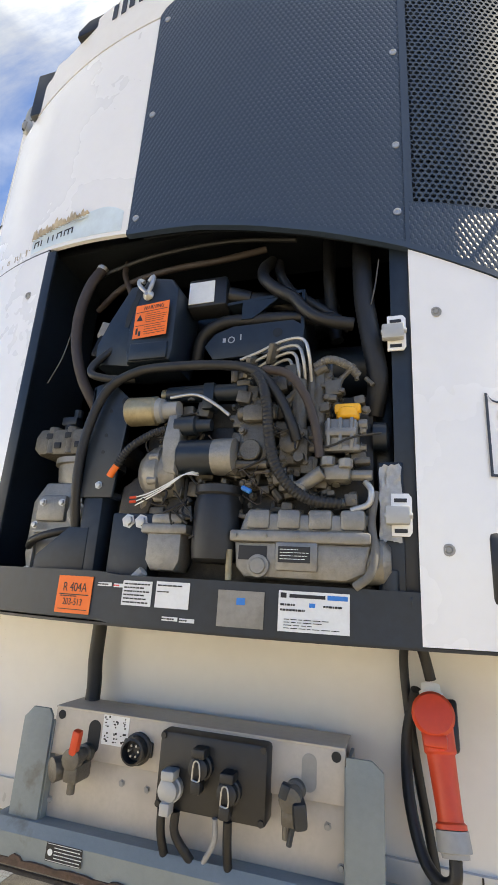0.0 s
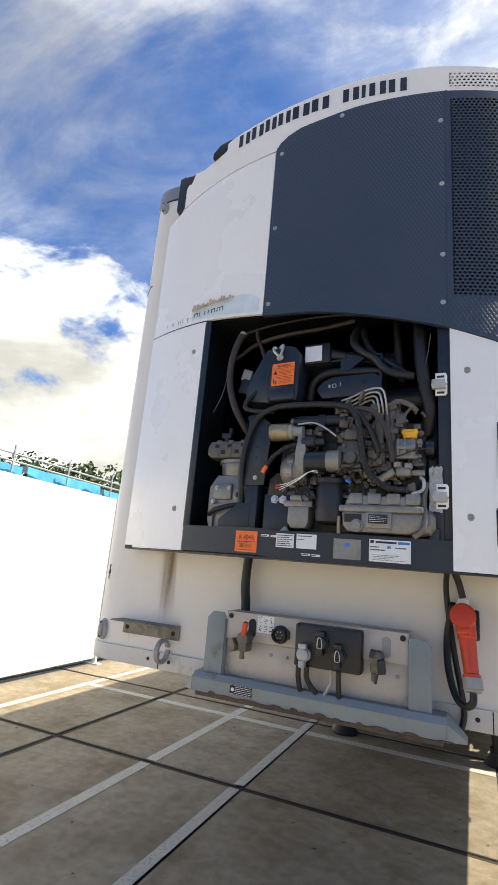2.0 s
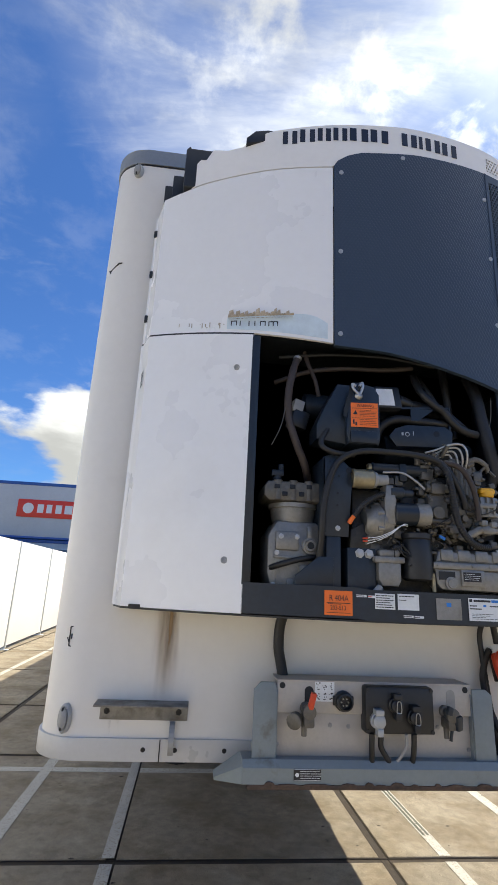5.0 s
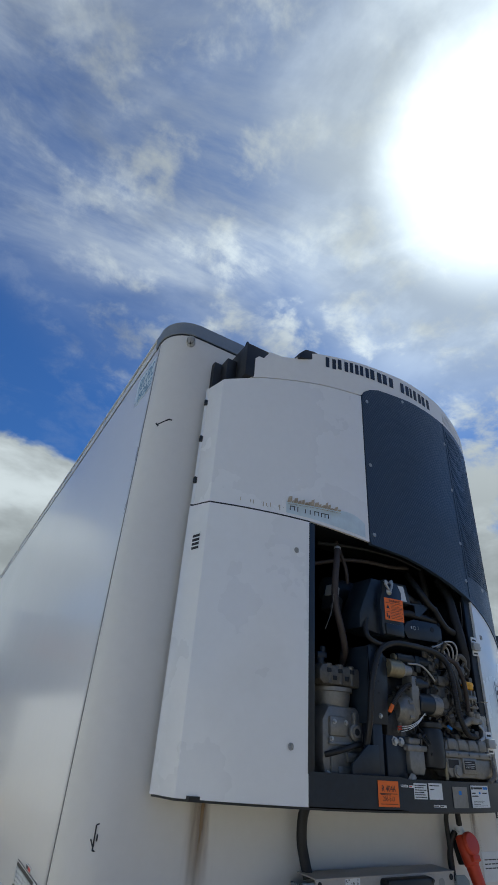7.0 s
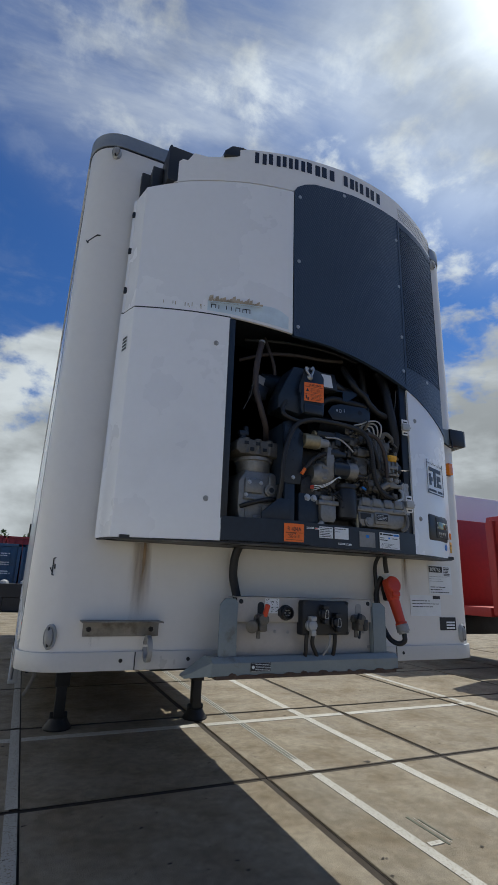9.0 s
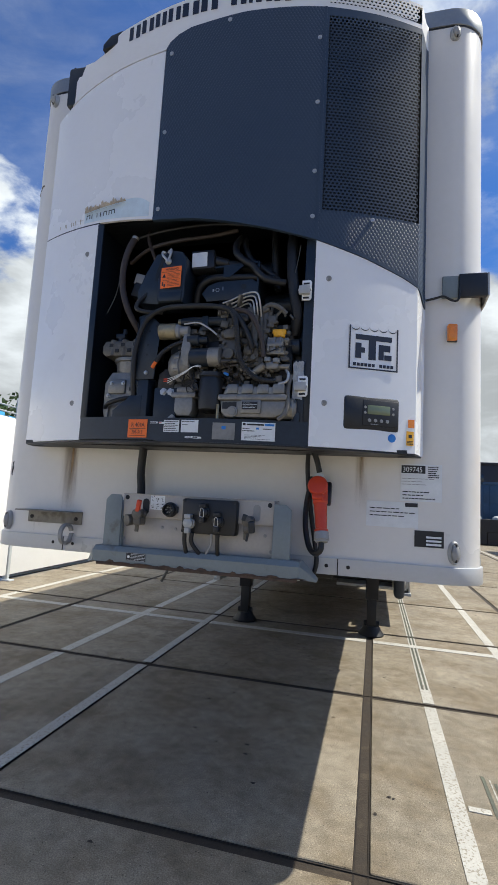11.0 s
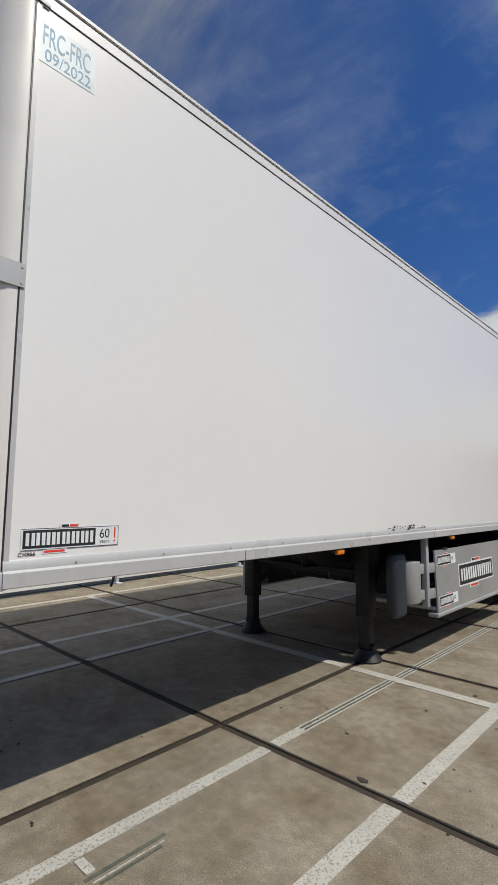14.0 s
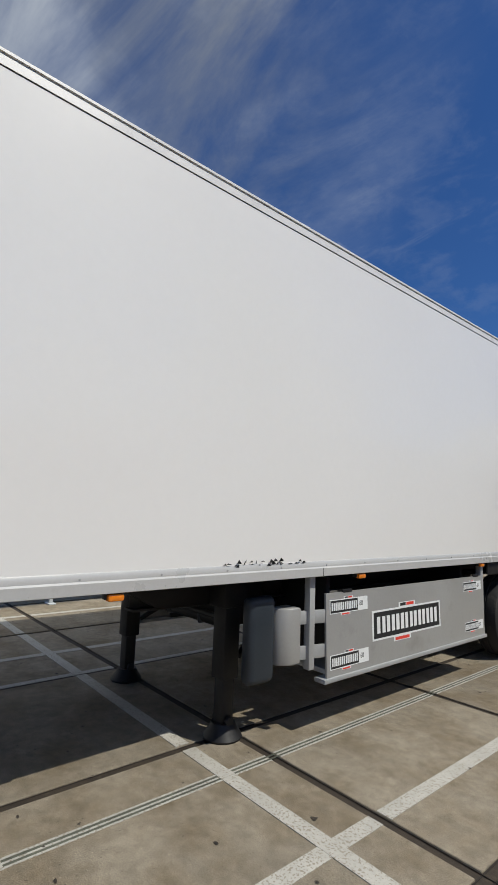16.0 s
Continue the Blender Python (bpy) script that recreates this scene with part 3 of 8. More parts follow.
# rust streaks and scuffs on the front wall
def streak_material():
    m = bpy.data.materials.new("rust_streaks")
    m.use_nodes = True
    N, L = m.node_tree.nodes, m.node_tree.links
    b = N["Principled BSDF"]
    tc = N.new("ShaderNodeTexCoord")
    mp = N.new("ShaderNodeMapping")
    mp.inputs["Scale"].default_value = (26, 1, 2.2)
    L.new(tc.outputs["Object"], mp.inputs[0])
    n = N.new("ShaderNodeTexNoise")
    n.inputs["Scale"].default_value, n.inputs["Detail"].default_value = 1.0, 6
    L.new(mp.outputs[0], n.inputs["Vector"])
    uv = N.new("ShaderNodeSeparateXYZ")
    L.new(tc.outputs["Generated"], uv.inputs[0])
    # soft at the sides and towards the lower end of the streak
    e = N.new("ShaderNodeMath"); e.operation = "PINGPONG"; e.inputs[1].default_value = 0.5
    L.new(uv.outputs[0], e.inputs[0])
    fx = N.new("ShaderNodeMapRange"); fx.interpolation_type = "SMOOTHSTEP"
    L.new(e.outputs[0], fx.inputs["Value"]); fx.inputs["From Min"].default_value, fx.inputs["From Max"].default_value = 0.0, 0.5
    fz = N.new("ShaderNodeMapRange"); fz.interpolation_type = "SMOOTHSTEP"
    L.new(uv.outputs[2], fz.inputs["Value"]); fz.inputs["From Min"].default_value, fz.inputs["From Max"].default_value = 0.0, 0.9
    r = N.new("ShaderNodeMapRange")
    L.new(n.outputs["Fac"], r.inputs["Value"]); r.inputs["From Min"].default_value, r.inputs["From Max"].default_value = 0.40, 0.75
    a = N.new("ShaderNodeMath"); a.operation = "MULTIPLY"
    L.new(fx.outputs[0], a.inputs[0]); L.new(fz.outputs[0], a.inputs[1])
    a2 = N.new("ShaderNodeMath"); a2.operation = "MULTIPLY"
    L.new(a.outputs[0], a2.inputs[0]); L.new(r.outputs[0], a2.inputs[1])
    L.new(a2.outputs[0], b.inputs["Alpha"])
    b.inputs["Base Color"].default_value = (0.30, 0.20, 0.11, 1)
    b.inputs["Roughness"].default_value = 0.8
    return m


STREAK = streak_material()
for x, w, z0, z1 in ((-0.80, 0.16, 1.30, 1.75), (0.76, 0.10, 1.46, 1.75), (-0.98, 0.06, 1.27, 1.36)):
    bm = B()
    add(bm, [(x - w / 2, -0.0065, z0), (x + w / 2, -0.0065, z0), (x + w / 2, -0.0065, z1), (x - w / 2, -0.0065, z1)], [(0, 1, 2, 3)])
    part("rust_streak", bm, STREAK, trailer, "brown rust streak", 0)


def oval_lamp(x, z, h, w, label):
    lamp = thing("marker_lamp", (x, 0, z), label, "marker lamp", "oval front lamps")
    ax = Vector((math.copysign(0.42, x), -0.9, 0)).normalized()
    c = Vector((x, -0.004, z))
    rot = Matrix.Translation(c) @ ax.to_track_quat("Z", "Y").to_matrix().to_4x4() @ Matrix.Diagonal((w / h, 1, 1, 1))
    bm = B()
    lathe(bm, (0, 0, -0.01), (0, 0, 1), [(0, h), (0.016, h), (0.022, h * 0.88), (0.018, h * 0.74)], 24)
    bm.transform(rot)
    part("bezel", bm, ZINC, lamp)
    bm = B()
    lathe(bm, (0, 0, 0.004), (0, 0, 1), [(0, h * 0.73), (0.012, h * 0.72), (0.02, h * 0.45), (0.023, 0.001)], 20)
    bm.transform(rot)
    part("lens", bm, GREY_PLASTIC, lamp, "dull clear lens")
    for dy in (-0.62, 0.62):
        bm = B()
        lathe(bm, (0, dy * h, 0.012), (0, 0, 1), [(0, h * 0.16), (0.009, h * 0.15), (0.011, h * 0.06)], 10)
        bm.transform(rot)
        part("screw", bm, CHASSIS, lamp)
    return lamp


oval_lamp(-1.165, 1.335, 0.052, 0.026, "oval pale marker lamp on the front corner post")
oval_lamp(1.168, 1.335, 0.052, 0.026, "oval chromed marker lamp on the front corner post")
oval_lamp(-1.155, 3.905, 0.040, 0.026, "small oval lamp high on the front corner post")
oval_lamp(1.157, 3.905, 0.040, 0.026, "small oval chromed lamp high on the front corner post")

# ---- refrigeration unit ----
U_W, U_Z0 = 1.0, 1.755


def bow(x):
    return -0.41 + 0.265 * abs(x) ** 2.2


def skin(u, off=0.0):
    """The unit's bowed front in plan; past |u| = 1 it turns back to the wall."""
    a = abs(u)
    s = 1 if u >= 0 else -1
    k = 0.985
    if a <= k:
        return Vector((u, bow(u) - off, 0))
    t = a - k
    # a crisp fold, then a slanted side that ends short of the wall
    return Vector((s * (k + (0.26 if s > 0 else 0.31) * t + off * 0.96), min(bow(k) + 0.97 * t - off * 0.5, -0.040), 0))


def shell(bm, us, lo, hi, off=0.0, th=0.012):
    """A bent panel between two edges lo(u), hi(u)."""
    a, b = [], []
    for u in us:
        f, k = skin(u, off), skin(u, off - th)
        a.append((bm.verts.new(f + Vector((0, 0, lo(u)))), bm.verts.new(f + Vector((0, 0, hi(u))))))
        b.append((bm.verts.new(k + Vector((0, 0, lo(u)))), bm.verts.new(k + Vector((0, 0, hi(u))))))
    for i in range(len(us) - 1):
        bm.faces.new((a[i][0], a[i + 1][0], a[i + 1][1], a[i][1]))
        bm.faces.new((b[i + 1][0], b[i][0], b[i][1], b[i + 1][1]))
        bm.faces.new((a[i][0], b[i][0], b[i + 1][0], a[i + 1][0]))
        bm.faces.new((a[i][1], a[i + 1][1], b[i + 1][1], b[i][1]))
    for i in (0, -1):
        bm.faces.new((a[i][0], a[i][1], b[i][1], b[i][0]))
    return bm


def span(a, b, n):
    return [a + (b - a) * i / n for i in range(n + 1)]


def edge(*pts):
    def f(u):
        if u <= pts[0][0]:
            return pts[0][1]
        for (a, za), (b, zb) in zip(pts, pts[1:]):
            if u <= b:
                t = (u - a) / (b - a)
                return za + (zb - za) * t
        return pts[-1][1]
    return f


unit = thing("refrigeration_unit", (0, -0.2, U_Z0), "white and slate-blue trailer refrigeration unit with its front cover taken off", "cooling unit")
seam = edge((-1.2, 2.905), (-0.99, 2.893), (-0.543, 2.851), (-0.222, 2.808))
p_top = edge((-1.2, 3.59), (-1.0, 3.612), (-0.8, 3.650), (-0.5, 3.676), (-0.228, 3.688))
g_bot = edge((-0.222, 2.806), (0.0, 2.79), (0.15, 2.765), (0.35, 2.725), (0.55, 2.68), (0.75, 2.618), (0.93, 2.548), (1.0, 2.51), (1.2, 2.43))
g_top = edge((-0.226, 3.685), (-0.205, 3.72), (-0.16, 3.752), (-0.097, 3.775), (0.17, 3.807), (0.55, 3.822), (0.8, 3.818), (1.0, 3.806), (1.2, 3.79))
side_l = span(-1.13, -0.985, 4) + span(-0.985, -0.543, 10)[1:]
bm = B()
shell(bm, side_l, lambda u: U_Z0 + 0.002, lambda u: seam(u) - 0.009, 0.004, 0.016)
door_l = part("side_door", bm, WHITE_PANEL, unit, "white smooth side door")
bm = B()
shell(bm, side_l + span(-0.543, -0.226, 8)[1:], seam, lambda u: p_top(u) - 0.004, 0.0, 0.014)
# added black strip paints the shade in the open seam above the door
gap_shade = B()
shell(gap_shade, side_l, lambda u: seam(u) - 0.0085, lambda u: seam(u) - 0.0005, 0.0015, 0.006)
upper_l = part("upper_panel", bm, WHITE_PANEL, unit, "white upper panel with a torn sticker")
part("seam_gasket", gap_shade, BLACK, unit)
side_r = span(0.545, 0.985, 12) + span(0.985, 1.13, 4)[1:]
bm = B()
shell(bm, side_r, lambda u: U_Z0 + 0.002, lambda u: g_bot(u) - 0.012, 0.004, 0.016)
door_r = part("control_door", bm, WHITE_PANEL, unit, "white door with the control display")
for door, pts in ((door_l, ((-0.605, 2.698), (-0.612, 1.938))), (door_r, ((0.603, 2.497), (0.603, 1.945)))):
    for x, z in pts:
        bm = B()
        lathe(bm, skin(x, 0.004) + Vector((0, 0, z)), (0, -1, 0), [(0, 0.013), (0.003, 0.0125), (0.0035, 0.008), (0.0015, 0.007), (0.004, 0.005)], 16)
        part("screw", bm, GREY_PLASTIC, door)

# top fairing: whole to the right, torn off at the left
def fair_low(u):
    return p_top(u) if u < -0.226 else g_top(u) + 0.003


fair_up = edge((-0.86, 3.70), (-0.84, 3.80), (-0.80, 3.785), (-0.77, 3.835), (-0.70, 3.815), (-0.63, 3.822), (-0.60, 3.868), (-0.5, 3.895), (-0.2, 3.930), (0.127, 3.960), (0.52, 3.966), (0.98, 3.938), (1.2, 3.925))
bm = B()
us = [-0.86, -0.845, -0.825, -0.80, -0.785, -0.77, -0.74, -0.70, -0.67, -0.63, -0.615, -0.60, -0.55] + span(-0.5, -0.23, 8) + [-0.222, -0.205, -0.18, -0.16, -0.13, -0.097] + span(-0.05, 0.53, 14)
shell(bm, us, fair_low, fair_up, 0.002, 0.012)
fair = part("top_fairing", bm, FAIRING, unit, "white plastic top fairing broken off at one end")
# pierced strip at the right end of the fairing


def pierced(bm, us_cells, zs_lo, zs_hi, pitch, hole, off):
    """A sheet of hexagon cells, each with a hole through it."""
    u0, u1 = us_cells
    row_h = pitch * math.sqrt(3) / 2
    rows = int((zs_hi - zs_lo) / row_h)
    cols = int((u1 - u0) / pitch)
    R = pitch / math.sqrt(3)
    for j in range(rows):
        for i in range(cols):
            cu = u0 + (i + 0.5 + (0.5 if j % 2 else 0.0)) * pitch * (u1 - u0) / (cols * pitch + pitch * 0.5)
            cz = zs_lo + (j + 0.5) * (zs_hi - zs_lo) / rows
            sx = (u1 - u0) / (cols * pitch + pitch * 0.5)
            sz = (zs_hi - zs_lo) / rows / row_h
            rim, inn, deep = [], [], []
            for k in range(6):
                a = math.pi / 3 * k + math.pi / 6
                ou, oz = cu + R * 1.01 * math.cos(a) * sx, cz + R * 1.01 * math.sin(a) * sz
                iu, iz = cu + hole * math.cos(a), cz + hole * math.sin(a)
                rim.append(bm.verts.new(skin(ou, off) + Vector((0, 0, oz))))
                inn.append(bm.verts.new(skin(iu, off) + Vector((0, 0, iz))))
                deep.append(bm.verts.new(skin(iu, off - 0.004) + Vector((0, 0, iz))))
            for k in range(6):
                q = (k + 1) % 6
                bm.faces.new((rim[k], rim[q], inn[q], inn[k]))
                bm.faces.new((inn[k], inn[q], deep[q], deep[k]))
    return bm


bm = B()
usr = span(0.53, 0.985, 14) + span(0.985, 1.13, 4)[1:]
shell(bm, usr, fair_low, lambda u: fair_low(u) + 0.022, 0.002, 0.012)
shell(bm, usr, lambda u: 3.922, fair_up, 0.002, 0.012)
shell(bm, span(0.53, 0.56, 2), fair_low, fair_up, 0.002, 0.012)
shell(bm, [u for u in usr if u >= 0.965], fair_low, fair_up, 0.0021, 0.012)
part("fairing_end", bm, FAIRING, fair)
bm = B()
pierced(bm, (0.556, 0.972), 3.840, 3.925, 0.0185, 0.0066, 0.003)
part("pierced_strip", bm, FAIRING, fair, "white strip with rows of round holes", 0)
# roof of the fairing, sloping back to the wall
bm = B()
us2 = [u for u in us if u > -0.6] + usr[1:]
for u, w in zip(us2, us2[1:]):
    p, q = skin(u, 0.002), skin(w, 0.002)
    add(bm, [(p.x, p.y, fair_up(u)), (q.x, q.y, fair_up(w)), (q.x * 0.99, -0.02, fair_up(w) + 0.05), (p.x * 0.99, -0.02, fair_up(u) + 0.05)], [(0, 1, 2, 3)])
bmesh.ops.remove_doubles(bm, verts=bm.verts[:], dist=1e-5)
part("fairing_top", bm, FAIRING, fair)
# bare black frame where the fairing is missing
bm = B()
box(bm, -0.90, -0.58, -0.23, -0.02, 3.64, 3.868, 0.01)
prism(bm, [(-0.62, 3.82), (-0.46, 3.86), (-0.46, 3.905), (-0.52, 3.91), (-0.58, 3.895), (-0.62, 3.85)], "y", -0.345, -0.06, 0.004)
box(bm, -0.96, -0.90, -0.12, -0.02, 3.62, 3.80, 0.006)
part("bare_frame", bm, BLACK, unit, "bare black frame behind the torn fairing")
bm = B()
tube(bm, [(-0.895, -0.2, 3.79), (-0.895, -0.2, 3.86), (-0.885, -0.2, 3.895), (-0.875, -0.2, 3.86), (-0.872, -0.2, 3.80)], 0.005, 6)
part("wire_loop", bm, BLACK, unit)

# grille: dimpled sheet and pierced mesh
bm = B()
shell(bm, [-0.222, -0.205, -0.18, -0.16, -0.13, -0.097] + span(-0.05, 0.543, 20), g_bot, g_top, 0.004, 0.012)
grille = part("grille_panel", bm, DIMPLE, unit, "slate-blue dimpled plastic panel")
M0, M1 = 2.815, 3.778
bm = B()
usg = span(0.549, 0.985, 18) + span(0.985, 1.13, 4)[1:]
shell(bm, usg, g_bot, lambda u: M0, 0.004, 0.010)
part("grille_skirt", bm, DIMPLE, unit, "slate-blue dimpled plastic skirt")
bm = B()
shell(bm, usg, lambda u: M1, g_top, 0.004, 0.010)
shell(bm, span(0.549, 0.562, 2), lambda u: M0, lambda u: M1, 0.004, 0.010)
shell(bm, [u for u in usg if u >= 0.972], lambda u: M0, lambda u: M1, 0.0041, 0.010)
part("grille_frame", bm, GRILLE, unit)
bm = B()
pierced(bm, (0.560, 0.978), M0 - 0.003, M1 + 0.003, 0.0178, 0.0070, 0.0045)
part("grille_mesh", bm, GRILLE, unit, "slate-blue pierced plastic mesh", 0)
bm = B()
shell(bm, [-0.222] + span(-0.1, 0.985, 22) + span(0.985, 1.12, 4)[1:], lambda u: g_bot(u) - 0.010, lambda u: g_bot(u) + 0.006, 0.009, 0.02)
part("grille_lip", bm, GRILLE, unit, "rolled lower lip")
bm = B()
shell(bm, span(0.541, 0.551, 2), lambda u: g_bot(u), lambda u: g_top(u), 0.0065, 0.01)
part("grille_rib", bm, GRILLE, unit)
for x, z in ((0.522, 3.66), (0.524, 3.333), (0.524, 2.995), (0.523, 2.78), (-0.19, 3.655), (-0.195, 3.24), (-0.198, 2.85), (0.10, 3.775), (0.78, 2.79)):
    bm = B()
    lathe(bm, skin(x, 0.003) + Vector((0, 0, z)), (0, -1, 0), [(0, 0.0105), (0.004, 0.010), (0.005, 0.007), (0.003, 0.005), (0.0032, 0.001)], 14)
    part("grille_bolt", bm, STEEL, unit)
# dark back of the mesh, top and cabinet inside: shade put into the colour
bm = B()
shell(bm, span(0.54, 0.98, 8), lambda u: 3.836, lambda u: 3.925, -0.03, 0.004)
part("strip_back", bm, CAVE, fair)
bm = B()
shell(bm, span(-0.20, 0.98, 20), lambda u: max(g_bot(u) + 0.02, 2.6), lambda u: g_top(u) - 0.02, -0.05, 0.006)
part("condenser", bm, CAVE, unit, "condenser sheet behind the mesh, its shade put in as near-black")

# cabinet: bottom, back, sides, dividers
bm = B()
shell(bm, span(-1.12, -0.985, 3) + span(-0.985, 0.985, 34)[1:] + span(0.985, 1.12, 3)[1:], lambda u: U_Z0 - 0.006, lambda u: U_Z0, 0.0, 0.10)
box(bm, -0.95, 0.95, -0.20, -0.012, U_Z0 - 0.004, U_Z0 + 0.012)
part("bottom_edge", bm, BLACK, unit, "black lower edge")
# tray and back sheet carry the bay's shade as near-black colour
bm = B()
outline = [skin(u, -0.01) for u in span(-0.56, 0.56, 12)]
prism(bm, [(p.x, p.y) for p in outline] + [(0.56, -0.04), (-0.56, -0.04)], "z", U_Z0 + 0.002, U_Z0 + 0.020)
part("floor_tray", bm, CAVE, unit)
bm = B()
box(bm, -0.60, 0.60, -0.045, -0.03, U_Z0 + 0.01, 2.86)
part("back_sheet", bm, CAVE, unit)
bm = B()
box(bm, -0.565, -0.553, -0.33, -0.04, U_Z0 + 0.01, 2.87)
box(bm, -0.548, -0.515, -0.345, -0.335, U_Z0 + 0.1, 2.84, 0.003)
part("side_sheet", bm, DARK, unit, "dark blue side of the engine bay")
bm = B()
box(bm, 0.553, 0.565, -0.33, -0.04, U_Z0 + 0.01, 2.70)
box(bm, 0.500, 0.545, -0.332, -0.318, U_Z0 + 0.1, 2.70, 0.003)
part("side_sheet", bm, DARK, unit, "dark blue side of the engine bay")
# bay ceiling, coloured near-black for the shade up there
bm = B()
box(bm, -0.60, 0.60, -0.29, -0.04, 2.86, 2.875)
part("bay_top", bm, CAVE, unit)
bm = B()
box(bm, -1.005, 1.010, -0.045, -0.006, U_Z0 + 0.02, 3.80, 0.004)
part("seal", bm, RUBBER, unit, "black seal against the wall")

# near-black backing stands for the shade inside the seams
bm = B()
shell(bm, span(-1.06, -0.543, 14), lambda u: seam(u) - 0.03, lambda u: seam(u) + 0.02, -0.012, 0.004)
shell(bm, span(-0.95, -0.24, 14), lambda u: p_top(u) - 0.03, lambda u: p_top(u) + 0.01, -0.012, 0.004)
for piece in islands(bm):
    part("seam_gap", piece, CAVE, unit)
# sill with labels
bm = B()
shell(bm, span(-0.545, 0.545, 22), lambda u: U_Z0 - 0.001 + (0.006 if u < -0.11 else 0.0), lambda u: 1.858 + (0.006 if u < -0.11 else 0.0), 0.004, 0.02)
sill = part("sill", bm, DARK, unit, "dark blue sill with paper labels")


def on_face(x, z, off=0.006):
    """The plane of the unit's face at x, z: x along it, y up, z out."""
    slope = math.atan((bow(x + 0.01) - bow(x - 0.01)) / 0.02)
    p = skin(x, off)
    return Matrix.Translation((p.x, p.y, z)) @ Matrix.Rotation(slope, 4, "Z") @ FACE_FRONT


def label(name, x0, z0, w, h, mat, text, off=0.0055):
    """A flat label whose lower corner lies at x0, z0 on the unit's face."""
    m = on_face(x0 + w / 2, z0, off) @ Matrix.Translation((-w / 2, 0, 0))
    bm = B()
    box(bm, 0, w, 0, h, -0.0005, 0.0008, 0, m)
    return tagged(solo(name, bm, mat, text, "label"), group="labels on the unit"), m @ Matrix.Translation((0, 0, 0.0008))


def ink(lab, draw, mat=INK, name="print"):
    bm = B()
    draw(bm)
    for piece in islands(bm) if name in ("red_field", "blue_print", "black_field", "letter_mark") else [bm]:
        ob = new(name, finish(name, piece, mat, 0))
        ob.parent = lab
    return ob


lab, m = label("refrigerant_label", -0.26, 1.768, 0.098, 0.082, ORANGE, "orange refrigerant label stuck on the dark sill")
ink(lab, lambda b: (text_mesh(b, "R 404A", m @ Matrix.Translation((0.016, 0.048, 0.0002)), 0.028, 0.80, 0.0004),
                    text_mesh(b, "203-513", m @ Matrix.Translation((0.020, 0.018, 0.0002)), 0.021, 0.80, 0.0004),
                    box(b, 0.008, 0.09, 0.040, 0.042, 0, 0.0006, 0, m), box(b, 0.008, 0.09, 0.008, 0.0095, 0, 0.0006, 0, m),
                    bars(b, m @ Matrix.Translation((0.012, 0.0345, 0)), 0.07, 0.006, 1, 4)))
for i, (x, z, w, h) in enumerate(((-0.148, 1.832, 0.036, 0.008), (-0.106, 1.831, 0.034, 0.008), (0.020, 1.770, 0.036, 0.008), (0.060, 1.769, 0.034, 0.008))):
    lab, m = label("small_label", x, z, w, h, PAPER, "small white wiring label on the dark sill")
    ink(lab, lambda b: bars(b, m, w, h, 1, i, 0.5, 0.35), RED_MARK if i == 1 else INK)
lab, m = label("type_label", -0.082, 1.795, 0.072, 0.052, PAPER, "white paper type label on the dark sill")
ink(lab, lambda b: bars(b, m @ Matrix.Translation((0.004, 0.003, 0)), 0.062, 0.046, 6, 2))
lab, m = label("service_label", 0.000, 1.795, 0.078, 0.054, PAPER, "mostly blank white paper label on the dark sill")
ink(lab, lambda b: (bars(b, m @ Matrix.Translation((0.004, 0.042, 0)), 0.07, 0.008, 1, 5), bars(b, m @ Matrix.Translation((0.004, 0.030, 0)), 0.03, 0.006, 1, 6)))
lab, m = label("metal_plate", 0.142, 1.768, 0.098, 0.072, ALU, "scratched bare metal plate on the dark sill")
ink(lab, lambda b: (box(b, 0.040, 0.058, 0.044, 0.058, 0, 0.0006, 0, m)), BLUE_INK)
lab, m = label("inspection_label", 0.268, 1.768, 0.142, 0.078, PAPER, "white inspection sticker with handwriting on the dark sill")
ink(lab, lambda b: (box(b, 0.004, 0.016, 0.064, 0.074, 0, 0.0006, 0, m), box(b, 0.022, 0.094, 0.065, 0.072, 0, 0.0006, 0, m), bars(b, m @ Matrix.Translation((0.004, 0.036, 0)), 0.05, 0.020, 2, 8),
                    bars(b, m @ Matrix.Translation((0.09, 0.046, 0)), 0.05, 0.010, 1, 9), bars(b, m @ Matrix.Translation((0.012, 0.004, 0)), 0.11, 0.022, 4, 10, 0.8, 0.25)))
ink(lab, lambda b: (box(b, 0.098, 0.138, 0.064, 0.073, 0, 0.0006, 0, m), box(b, 0.062, 0.074, 0.048, 0.056, 0, 0.0006, 0, m)), BLUE_INK, "blue_print")

# big maker's marks on the fairing and the control door
bm = B()
widths = (0.066, 0.068, 0.060, 0.064, 0.086, 0.084, None, 0.074, 0.022, 0.074, 0.078)
x = -0.455
rnd = random.Random(5)
for w in widths:
    if w is None:
        x += 0.055
        continue
    z = 3.815 + 0.036 * (1 - ((x - 0.15) / 0.6) ** 2)
    mark_word(bm, on_face(x + w / 2, z, 0.003) @ Matrix.Translation((-w / 2, 0, 0)), (w,), 0.072, 0, rnd.randrange(99))
    part("letter_mark", bm, NAVY, fair, "navy block letter")
    bm = B()
    x += w + 0.012


